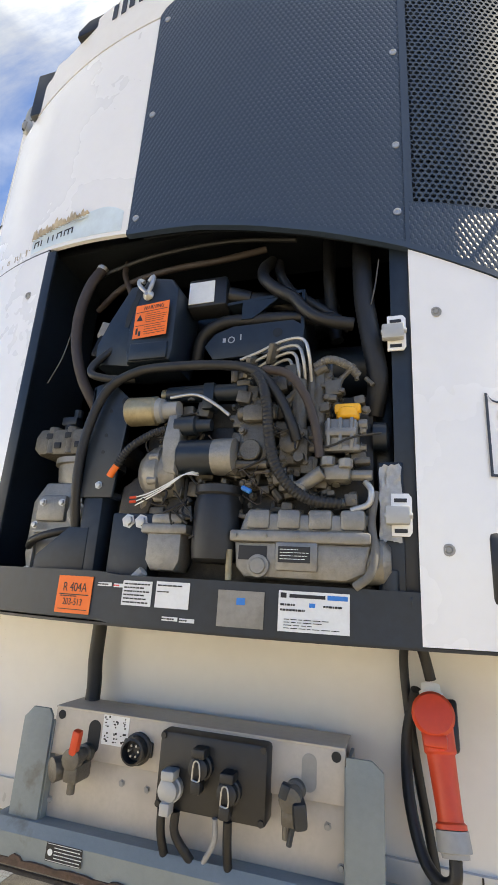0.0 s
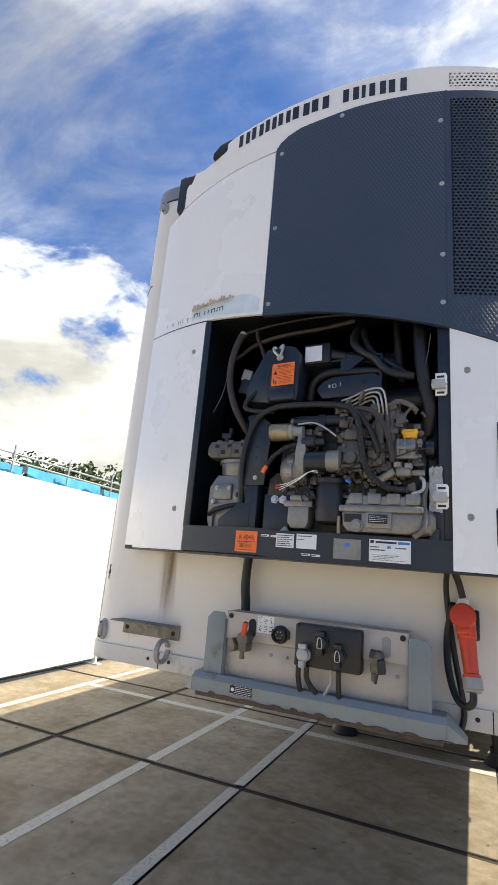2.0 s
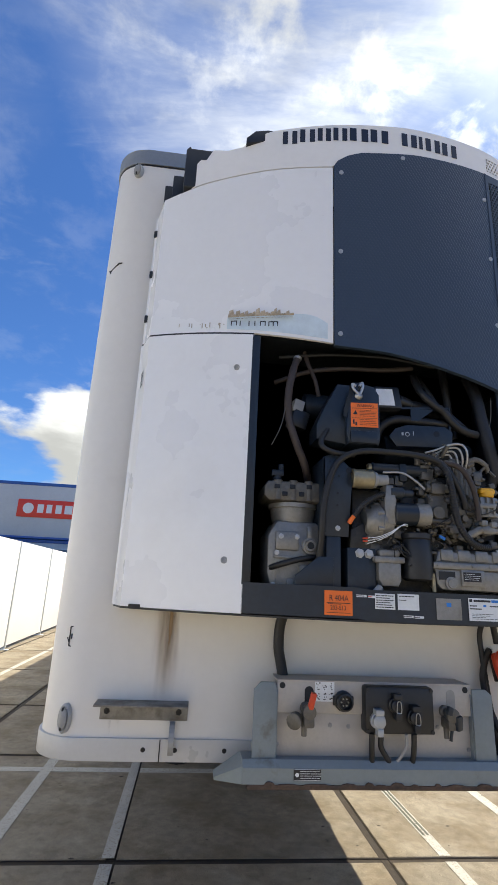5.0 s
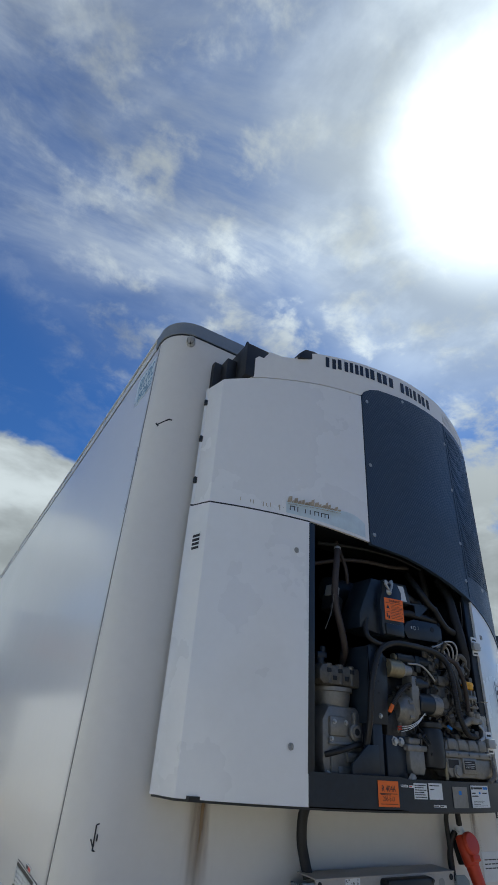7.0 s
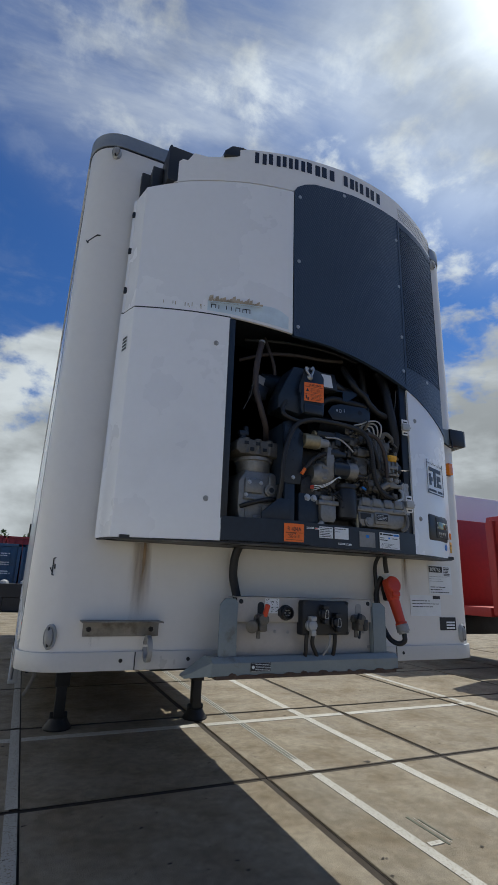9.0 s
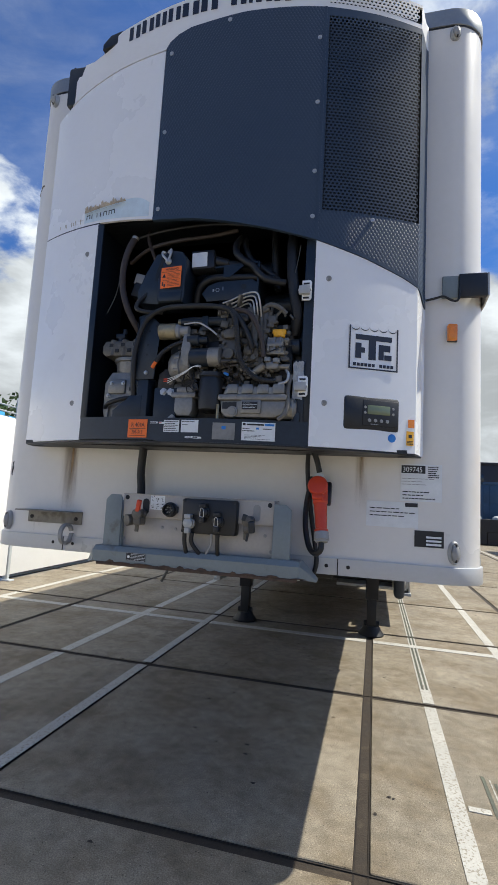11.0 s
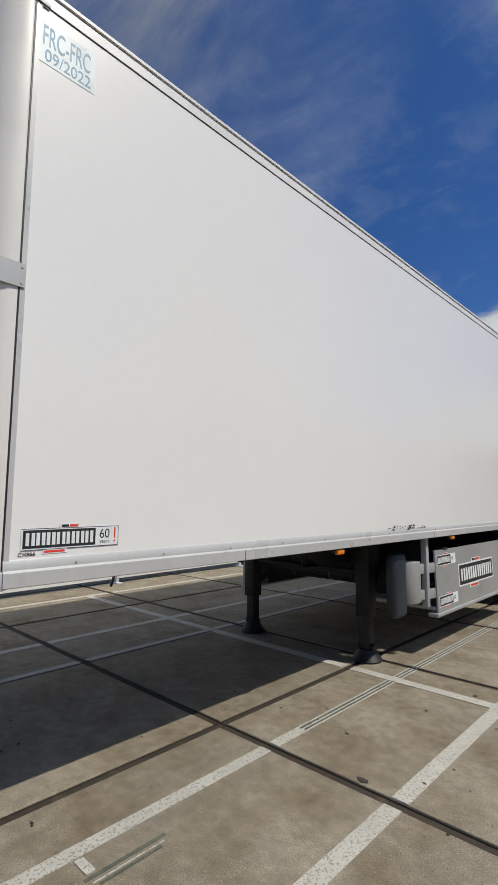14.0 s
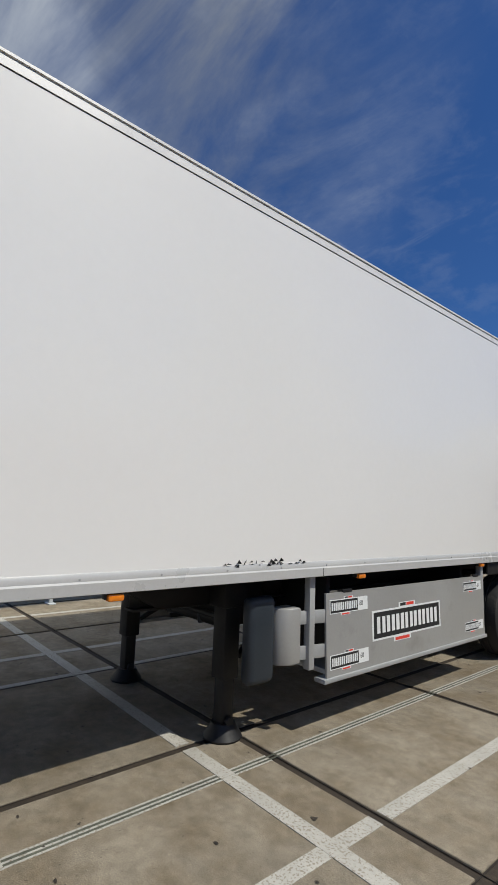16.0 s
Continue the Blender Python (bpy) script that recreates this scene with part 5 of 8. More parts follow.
def filler(b):
    box(b, 0.350, 0.425, -0.375, -0.28, 2.145, 2.225, 0.010)
    box(b, 0.344, 0.43, -0.382, -0.30, 2.145, 2.160, 0.004)
    for x in (0.362, 0.388, 0.413):
        box(b, x - 0.004, x + 0.004, -0.385, -0.36, 2.15, 2.222, 0.002)
    box(b, 0.352, 0.424, -0.386, -0.36, 2.178, 2.200, 0.008)
    cyl(b, (0.425, -0.35, 2.215), (0.445, -0.35, 2.215), 0.012, 10)
    for z in (2.16, 2.20):
        bolt(b, (0.43, -0.35, z), (1, 0, 0), 0.008, 0.012)


def diagonal(b):
    cyl(b, (0.292, -0.37, 2.062), (0.352, -0.385, 2.098), 0.016, 14)
    cyl(b, (0.288, -0.37, 2.052), (0.296, -0.372, 2.075), 0.026, 12)
    box(b, 0.352, 0.41, -0.39, -0.33, 2.078, 2.115, 0.010)
    cyl(b, (0.362, -0.385, 2.11), (0.362, -0.385, 2.13), 0.016, 8)
    cyl(b, (0.40, -0.385, 2.105), (0.40, -0.385, 2.125), 0.016, 8)
    cyl(b, (0.41, -0.36, 2.095), (0.455, -0.36, 2.095), 0.012, 10)
    cyl(b, (0.33, -0.35, 2.035), (0.41, -0.35, 2.035), 0.012, 10)


BROWN_HOSE = material("brown_dusty_rubber", (0.042, 0.031, 0.028), 0.6, var=0.2, fine=60, coarse=8)


DUSTY = material("dusty_grey_rubber", (0.13, 0.125, 0.115), 0.65, var=0.25, fine=60, coarse=9)


def small_stuff(b):
    rnd = random.Random(21)
    for i in range(330):
        x, z = (rnd.uniform(0.12, 0.36), rnd.uniform(2.06, 2.36)) if i > 190 else (rnd.uniform(-0.10, 0.45), rnd.uniform(1.99, 2.34))
        y = -0.325 - rnd.uniform(0, 0.03)
        k = rnd.random()
        if k < 0.35:
            bolt(b, (x, y, z), (rnd.uniform(-0.3, 0.3), -1, rnd.uniform(-0.3, 0.3)), rnd.uniform(0.004, 0.008), rnd.uniform(0.008, 0.02))
        elif k < 0.65:
            d = Vector((rnd.choice((1, 0, 0.4)), rnd.uniform(-0.3, 0.1), rnd.choice((0, 1, -0.5)))) * rnd.uniform(0.02, 0.06)
            if d.length > 0.005:
                cyl(b, (x, y, z), Vector((x, y, z)) + d, rnd.uniform(0.004, 0.012), 8)
        else:
            s = rnd.uniform(0.012, 0.04)
            tilted(b, (x, y, z), (s, 0.03, s * rnd.uniform(0.4, 1.2)), 0, rnd.uniform(-12, 12), 0, 0.003)


def wires(seed, n, r0, zone):
    def draw(b):
        rnd = random.Random(seed)
        for i in range(n):
            x, z = rnd.uniform(zone[0], zone[1]), rnd.uniform(zone[2], zone[3])
            pts = [(x, -0.37, z)]
            for k in range(3):
                x += rnd.uniform(-0.05, 0.07)
                z += rnd.uniform(-0.05, 0.04)
                pts.append((x, -0.385 - rnd.uniform(0, 0.015), z))
            tube(b, pts, r0, 6)
    return draw


engine = mono("diesel_engine", (0.16, -0.2, 1.775), "grimy grey diesel engine with pumps, starter and filters", "engine", (
    ("block", OILY_SHADED, block, "oily block, blackened for the shade between the parts"),
    ("bell_housing", ALU, bell, ""),
    ("starter_motor", DARK, starter_body, "black starter motor"),
    ("starter_end", ALU, starter_end, ""),
    ("drive_bracket", ALU, drive_bracket, ""),
    ("starter_relay", DARK, lambda b: lathe(b, (-0.006, -0.385, 2.215), (1, 0, 0), [(0, 0.024), (0.05, 0.024), (0.054, 0.016), (0.09, 0.014)], 18), ""),
    ("solenoid", BRASSY, lambda b: lathe(b, (-0.15, -0.375, 2.262), (1, 0, 0), [(0, 0.034), (0.004, 0.037), (0.08, 0.037), (0.085, 0.033)], 26), "yellowed zinc solenoid"),
    ("solenoid_nose", GREY_PLASTIC, lambda b: lathe(b, (-0.065, -0.375, 2.262), (1, 0, 0), [(0, 0.033), (0.012, 0.030), (0.016, 0.022), (0.055, 0.022)], 20), ""),
    ("rocker_cover", ALU, valve_cover, "long ribbed aluminium cover"),
    ("bolt", ALU, cover_bolts, ""),
    ("cover_end", ALU, cover_ends, ""),
    ("injection_pump", ALU_DARK, pump, "brownish injection pump"),
    ("filler_block", ALU, filler, ""),
    ("filler_cap", YELLOW, lambda b: (lathe(b, (0.402, -0.355, 2.225), (0, 0, 1), [(0, 0.022), (0.004, 0.026), (0.022, 0.026), (0.028, 0.018)], 18), box(b, 0.372, 0.432, -0.372, -0.338, 2.238, 2.262, 0.008)), "yellow oil filler cap"),
    ("oil_filter", BLACK, lambda b: lathe(b, (0.105, -0.355, 1.895), (0, 0, 1), [(0, 0.040), (0.008, 0.052), (0.03, 0.055), (0.135, 0.055), (0.15, 0.050), (0.155, 0.056), (0.172, 0.056), (0.176, 0.045)], 30), "black oil filter"),
    ("fuel_filter", ALU, lambda b: (prism(b, [(-0.055, 1.895), (-0.04, 1.872), (0.02, 1.872), (0.032, 1.895), (0.032, 1.96), (-0.055, 1.96)], "y", -0.385, -0.30, 0.008), box(b, -0.07, 0.045, -0.39, -0.29, 1.955, 1.978, 0.005), box(b, -0.05, 0.03, -0.383, -0.30, 1.976, 2.003, 0.008)), ""),
    ("pipe_union", ALU, diagonal, "bright pipe union"),
    ("fitting", ALU_DARK, small_stuff, ""),
    ("data_plate", INK, lambda b: (box(b, 0.262, 0.33, -0.3955, -0.394, 1.902, 1.935), box(b, 0.172, 0.235, -0.3865, -0.385, 1.905, 1.935)), "black type plates"),
    ("plate_print", PAPER, lambda b: bars(b, Matrix.Translation((0.266, -0.3956, 1.906)) @ FACE_FRONT, 0.058, 0.026, 4, 3, 0.9, 0.2), ""),
    ("loose_wire", RUBBER, wires(4, 14, 0.0024, (-0.08, 0.30, 1.98, 2.28)), ""),
    ("pale_wire", PAPER, lambda b: [tube(b, [(-0.095, -0.385, 2.040 - 0.010 * i), (-0.055, -0.400, 2.046 - 0.006 * i), (-0.010, -0.404, 2.066 - 0.004 * i), (0.030, -0.400, 2.090), (0.062, -0.385, 2.092 + 0.006 * i)], 0.0016, 6) for i in range(3)], ""),
    ("wire_tip", RED, lambda b: [cyl(b, (-0.112, -0.384, 2.038 - 0.010 * i), (-0.094, -0.385, 2.040 - 0.010 * i), 0.0035, 8) for i in range(2)], "red wire ends"),
    ("blue_plug", BLUE_INK, lambda b: (cyl(b, (0.175, -0.40, 2.060), (0.196, -0.402, 2.050), 0.006, 8),), "small blue plug"),
    ("copper_wire", BROWN_HOSE, wires(12, 4, 0.0013, (0.08, 0.28, 2.03, 2.22)), ""),
    ("drain_spout", BRASSY, lambda b: cyl(b, (0.152, -0.385, 1.86), (0.150, -0.385, 1.925), 0.007, 10), ""),
))
for i in range(4):
    bm = B()
    o = i * 0.012
    tube(bm, [(0.155 - o * 0.3, -0.35 - o, 2.345 + o), (0.19, -0.352 - o, 2.36 + o), (0.235 + o * 0.4, -0.352 - o, 2.385 + o), (0.262 + o, -0.355 - o, 2.385 + o), (0.272 + o * 1.2, -0.355 - o, 2.345 + o), (0.274 + o * 1.2, -0.35, 2.31)], 0.0042, 8)
    part("injection_line", bm, STEEL, engine, "bright steel injection line")
for x, z in ((0.17, 2.366), (0.225, 2.398)):
    bm = B()
    tilted(bm, (x, -0.375, z), (0.012, 0.05, 0.05), 30, 20, 0, 0.002)
    part("line_clamp", bm, ALU_DARK, engine)


def hose(name, pts, r, label, mat=RUBBER, rib=0.0, clamps=()):
    t = thing(name, pts[0], label, "hose", "hoses in the engine bay")
    bm = B()
    tube(bm, pts, r, 12, 14 if rib else 7, rib)
    part("pipe", bm, mat, t)
    for c, d in clamps:
        bm = B()
        cyl(bm, Vector(c) - Vector(d) * 0.006, Vector(c) + Vector(d) * 0.006, r * 1.12, 14)
        part("clamp", bm, STEEL, t)
    return t


hose("coolant_hose", [(-0.352, -0.31, 2.775), (-0.375, -0.33, 2.70), (-0.392, -0.335, 2.60), (-0.388, -0.33, 2.50), (-0.355, -0.325, 2.40), (-0.315, -0.30, 2.32), (-0.29, -0.25, 2.27)], 0.0155, "brown dusty rubber hose with a clamp", BROWN_HOSE, 0, (((-0.354, -0.312, 2.768), (-0.2, -0.1, -1)),))
hose("wiring_harness", [(-0.268, -0.36, 1.96), (-0.266, -0.385, 2.05), (-0.262, -0.395, 2.15), (-0.24, -0.40, 2.25), (-0.20, -0.402, 2.325), (-0.12, -0.405, 2.362), (-0.02, -0.408, 2.366), (0.08, -0.405, 2.364), (0.16, -0.405, 2.352), (0.21, -0.405, 2.325), (0.255, -0.40, 2.265), (0.282, -0.395, 2.205), (0.292, -0.385, 2.17)], 0.0122, "thick taped black wiring harness arching over the engine")
hose("corrugated_conduit", [(0.165, -0.385, 2.355), (0.205, -0.41, 2.318), (0.226, -0.415, 2.25), (0.234, -0.415, 2.18), (0.25, -0.41, 2.11), (0.285, -0.40, 2.06), (0.33, -0.385, 2.035), (0.39, -0.37, 2.03)], 0.0125, "black corrugated conduit hanging over the engine", RUBBER, 0.07)
hose("rubber_hose", [(-0.235, -0.36, 2.46), (-0.27, -0.39, 2.40), (-0.262, -0.40, 2.365), (-0.20, -0.395, 2.35), (-0.14, -0.385, 2.352)], 0.0105, "black rubber hose behind the housing")
hose("heater_hose", [(0.175, -0.25, 2.76), (0.166, -0.30, 2.70), (0.178, -0.33, 2.645), (0.215, -0.335, 2.605), (0.26, -0.335, 2.575), (0.292, -0.335, 2.535), (0.335, -0.33, 2.505), (0.41, -0.31, 2.495)], 0.0165, "thick black heater hose")
hose("heater_hose", [(0.195, -0.25, 2.75), (0.212, -0.29, 2.68), (0.245, -0.30, 2.62), (0.30, -0.30, 2.575), (0.36, -0.295, 2.53), (0.40, -0.28, 2.50)], 0.0135, "thick black heater hose")
hose("riser_hose", [(0.425, -0.24, 2.78), (0.430, -0.29, 2.68), (0.437, -0.31, 2.56), (0.452, -0.32, 2.45), (0.468, -0.31, 2.34), (0.455, -0.28, 2.26)], 0.025, "upright black ribbed hose", RUBBER, 0.03)
hose("air_hose", [(-0.02, -0.28, 2.43), (0.00, -0.30, 2.50), (0.06, -0.31, 2.535), (0.15, -0.31, 2.535), (0.26, -0.31, 2.53), (0.36, -0.30, 2.52)], 0.018, "bent black air hose")
hose("suction_hose", [(-0.44, -0.31, 1.92), (-0.40, -0.345, 1.935), (-0.33, -0.35, 1.955), (-0.27, -0.33, 1.965)], 0.0105, "black suction hose in front of the compressor")
hose("battery_cable", [(-0.150, -0.40, 2.115), (-0.12, -0.405, 2.155), (-0.07, -0.40, 2.19), (-0.03, -0.395, 2.205)], 0.010, "ribbed black battery cable", RUBBER, 0.08)
hose("cable_end", [(-0.168, -0.398, 2.088), (-0.158, -0.40, 2.104), (-0.149, -0.40, 2.117)], 0.0085, "orange terminal sleeve of the battery cable", ORANGE)
hose("braided_hose", [(0.325, -0.36, 2.36), (0.36, -0.37, 2.372), (0.40, -0.36, 2.36), (0.425, -0.34, 2.34)], 0.010, "short grey braided hose", DUSTY, 0.06)
hose("return_hose", [(0.46, -0.35, 2.06), (0.452, -0.36, 1.99), (0.46, -0.385, 1.93), (0.45, -0.395, 1.885), (0.42, -0.39, 1.86)], 0.009, "grey dusty return hose", DUSTY)
hose("dusty_hose", [(0.21, -0.40, 2.345), (0.27, -0.408, 2.325), (0.312, -0.405, 2.27), (0.335, -0.395, 2.20), (0.345, -0.385, 2.13)], 0.0105, "dusty grey-brown hose over the pump", BROWN_HOSE)
hose("copper_pipe", [(-0.43, -0.20, 2.70), (-0.30, -0.26, 2.735), (-0.15, -0.28, 2.755), (0.02, -0.28, 2.765), (0.16, -0.27, 2.79)], 0.010, "dark copper pipe under the top edge", BROWN_HOSE)
hose("top_pipe", [(-0.42, -0.24, 2.80), (-0.20, -0.28, 2.815), (0.05, -0.29, 2.82), (0.25, -0.28, 2.80)], 0.008, "dark pipe along the top of the bay", RUBBER)
hose("top_pipe", [(0.33, -0.20, 2.84), (0.335, -0.22, 2.72), (0.345, -0.22, 2.58), (0.36, -0.22, 2.50)], 0.018, "dark upright pipe at the back of the bay", RUBBER)
hose("copper_pipe", [(-0.31, -0.25, 2.83), (-0.30, -0.27, 2.77), (-0.27, -0.27, 2.70), (-0.25, -0.26, 2.63)], 0.009, "dark bent copper pipe", BROWN_HOSE)
hose("thin_cable", [(-0.40, -0.34, 2.56), (-0.42, -0.34, 2.46), (-0.455, -0.34, 2.38)], 0.0018, "thin pale loose cable", ALU_DARK)
hose("thin_cable", [(0.475, -0.33, 2.66), (0.465, -0.335, 2.58), (0.455, -0.335, 2.53)], 0.0018, "thin pale loose cable", ALU_DARK)
hose("steel_pipe", [(0.44, -0.36, 2.08), (0.452, -0.37, 2.06), (0.446, -0.37, 2.03), (0.41, -0.375, 2.015)], 0.007, "bent bright steel pipe", STEEL)
hose("fuel_pipe", [(-0.03, -0.39, 2.29), (0.04, -0.40, 2.29), (0.09, -0.40, 2.265), (0.13, -0.395, 2.235)], 0.0042, "bright bent fuel pipe", STEEL)
mono("intake_rail", (0.05, -0.33, 2.28), "dark intake rail above the starter", "pipe", (
    ("pipe", DARK, lambda b: (cyl(b, (-0.06, -0.345, 2.315), (0.16, -0.345, 2.315), 0.022, 14), box(b, 0.045, 0.075, -0.37, -0.33, 2.265, 2.335, 0.004)), ""),
    ("collar", BRASSY, lambda b: cyl(b, (-0.075, -0.345, 2.315), (-0.06, -0.345, 2.315), 0.017, 12), ""),
))
mono("junction_block", (-0.1, -0.33, 1.78), "dark block with two bright bolts", "bracket", (
    ("block", DARK, lambda b: box(b, -0.165, -0.055, -0.365, -0.20, 1.78, 2.005, 0.006), ""),
    ("bolt", STEEL, lambda b: (bolt(b, (-0.118, -0.365, 1.985), (0, -1, 0), 0.012, 0.010), bolt(b, (-0.083, -0.365, 1.984), (0, -1, 0), 0.012, 0.010)), "bright bolts"),
    ("glass", GREY_PLASTIC, lambda b: cyl(b, (-0.07, -0.39, 1.85), (-0.05, -0.39, 1.87), 0.013, 10), ""),
))


def crumpled(b):
    rnd = random.Random(6)
    n, m_ = 8, 14
    grid = [[b.verts.new((0.468 + 0.045 * i / n + rnd.uniform(-0.003, 0.003), -0.345 - rnd.uniform(0, 0.005), 1.955 + 0.165 * j / m_ + rnd.uniform(-0.004, 0.004))) for j in range(m_ + 1)] for i in range(n + 1)]
    for i in range(n):
        for j in range(m_):
            b.faces.new((grid[i][j], grid[i + 1][j], grid[i + 1][j + 1], grid[i][j + 1]))


mono("foil_pad", (0.49, -0.34, 1.955), "crumpled silver heat-shield foil", "heat shield", (("foil", FOIL, crumpled, ""), ("backing", DARK, lambda b: box(b, 0.466, 0.518, -0.338, -0.20, 1.78, 2.13, 0.004), "")))
mono("pulley_housing", (0.47, -0.3, 2.2), "dark pulley housing at the bay's side", "housing", (
    ("case", DARK, lambda b: (lathe(b, (0.455, -0.30, 2.20), (1, 0, 0), [(0, 0.035), (0.03, 0.035), (0.035, 0.025)], 20), box(b, 0.44, 0.50, -0.26, -0.12, 2.10, 2.34, 0.01), cyl(b, (0.485, -0.33, 1.80), (0.485, -0.33, 1.90), 0.022, 14), box(b, 0.455, 0.53, -0.35, -0.30, 1.83, 1.85, 0.003)), ""),))
mono("coil_relay", (-0.38, -0.25, 2.5), "small metal relay behind the hose", "relay", (
    ("can", GREY_PLASTIC, lambda b: (tilted(b, (-0.34, -0.25, 2.575), (0.045, 0.05, 0.055), 0, 15, 10, 0.004),), ""),
    ("socket", BLACK, lambda b: tilted(b, (-0.335, -0.24, 2.52), (0.075, 0.07, 0.08), 0, 15, 10, 0.01), "")))
mono("receiver_tank", (-0.05, -0.15, 2.3), "dark round tank at the back of the bay", "tank", (
    ("shell", DARK, lambda b: (lathe(b, (-0.30, -0.14, 2.62), (1, 0, 0), [(0, 0.02), (0.01, 0.06), (0.65, 0.06), (0.66, 0.02)], 20), lathe(b, (0.05, -0.13, 2.45), (1, 0, 0), [(0, 0.03), (0.01, 0.07), (0.40, 0.07), (0.41, 0.03)], 20)), ""),))


# ---- coupling bracket under the unit ----
rack = thing("coupling_bracket", (0, -0.12, 1.17), "grey-green steel bracket with a bumper bar and a dusty connector plate", "bracket")
for s in (-1, 1):
    bm = B()
    x0, x1 = (-0.465, -0.378) if s < 0 else (0.382, 0.462)
    prism(bm, [(x0 if s < 0 else x0, 1.235), (x1, 1.235), (x1, 1.495), (x1 - 0.012 * (s < 0), 1.512), (x0 + 0.025, 1.512), (x0, 1.485)] if s < 0 else [(x0, 1.235), (x1, 1.235), (x1, 1.485), (x1 - 0.025, 1.505), (x0, 1.505)], "y", -0.180, -0.172, 0.0015)
    xi = x1 if s < 0 else x0
    xo = x0 if s < 0 else x1
    box(bm, xi - 0.004, xi + 0.004, -0.172, -0.016, 1.235, 1.485, 0.0015)
    part("upright", bm, GREY_PAINT, rack)
bm = B()
prism(bm, [(-0.165, 1.176), (-0.204, 1.188), (-0.21, 1.240), (-0.190, 1.262), (-0.10, 1.262), (-0.06, 1.24), (-0.06, 1.19)], "x", -0.50, 0.51, 0.004)
part("bumper_bar", bm, GREY_PAINT, rack, "dented grey-green bumper bar")
rnd = random.Random(8)
x = -0.42
while x < 0.50:
    w, h = rnd.uniform(0.02, 0.10), rnd.uniform(0.002, 0.009)
    bm = B()
    prism(bm, [(x, 1.1880), (x + w * 0.3, 1.1872), (x + w, 1.1880), (x + w * 0.8, 1.1880 + h * 0.9), (x + w * 0.35, 1.1880 + h * 1.3), (x + w * 0.1, 1.1880 + h * 0.7)], "y", -0.2105, -0.200)
    part("rust_patch", bm, RUST, rack, "brown rusted edge", 0)
    x += w + rnd.uniform(0.0, 0.06)
for s, w in ((-1, 0.09), (1, 0.075)):
    x0, x1 = s * 0.50 + (0.01 if s > 0 else 0.0), s * (0.50 + w)
    bm = B()
    add(bm, [(x0, -0.204, 1.188), (x0, -0.208, 1.245), (x0, -0.10, 1.262), (x0, -0.06, 1.19), (x1, -0.100, 1.166), (x1, -0.095, 1.174), (x1, -0.030, 1.176), (x1, -0.025, 1.166)],
        [(0, 1, 5, 4), (1, 2, 6, 5), (2, 3, 7, 6), (3, 0, 4, 7), (4, 5, 6, 7)])
    part("bent_end", bm, GREY_PAINT, rack, "crumpled end bent back to the wall")
bm = B()
box(bm, -0.48, 0.50, -0.205, -0.05, 1.172, 1.187, 0.003)
part("rusty_lip", bm, RUST, rack, "rusty lower lip")
bm = B()
box(bm, -0.376, 0.380, -0.168, -0.162, 1.408, 1.516, 0.0015)
box(bm, -0.376, 0.380, -0.172, -0.05, 1.5155, 1.5205, 0.0015)
plate = part("connector_plate", bm, TAUPE, rack, "dusty beige connector plate")
bm = B()
box(bm, -0.376, 0.380, -0.150, -0.144, 1.262, 1.412, 0.0015)
part("lower_plate", bm, TAUPE, rack, "dusty beige lower plate")
# holes drawn as near-black discs, their inner shade as colour
for x, z in ((-0.357, 1.500), (0.360, 1.500)):
    bm = B()
    lathe(bm, (x, -0.1685, z), (0, -1, 0), [(0, 0.011), (0.0012, 0.011)], 14)
    ob = new("hole", finish("hole", bm, CAVE)); ob.parent = plate
# the left slot's dark depth is a flat near-black patch
for x in (-0.255, 0.300):
    bm = B()
    n = 10
    prism(bm, [(x + 0.017 * math.cos(a), 1.482 + 0.017 * math.sin(a)) for a in (math.pi * k / n for k in range(n + 1))] + [(x + 0.017 * math.cos(a), 1.440 + 0.017 * math.sin(a)) for a in (math.pi + math.pi * k / n for k in range(n + 1))], "y", -0.1692, -0.168)
    ob = new("slot", finish("slot", bm, CAVE if x < 0 else GREY_PLASTIC)); ob.parent = plate
for x, z in ((-0.17, 1.365), (-0.10, 1.362), (0.25, 1.365), (-0.37, 1.30), (0.37, 1.29), (0.34, 1.36)):
    bm = B()
    bolt(bm, (x, -0.15, z), (0, -1, 0), 0.006, 0.005)
    part("bolt", bm, GREY_PLASTIC, rack)


def box_cover(b):
    box(b, -0.068, 0.198, -0.232, -0.170, 1.348, 1.508, 0.010)
    for x in (-0.058, 0.188):
        for z in (1.358, 1.498):
            lathe(b, (x, -0.232, z), (0, -1, 0), [(0, 0.008), (0.003, 0.007)], 8)


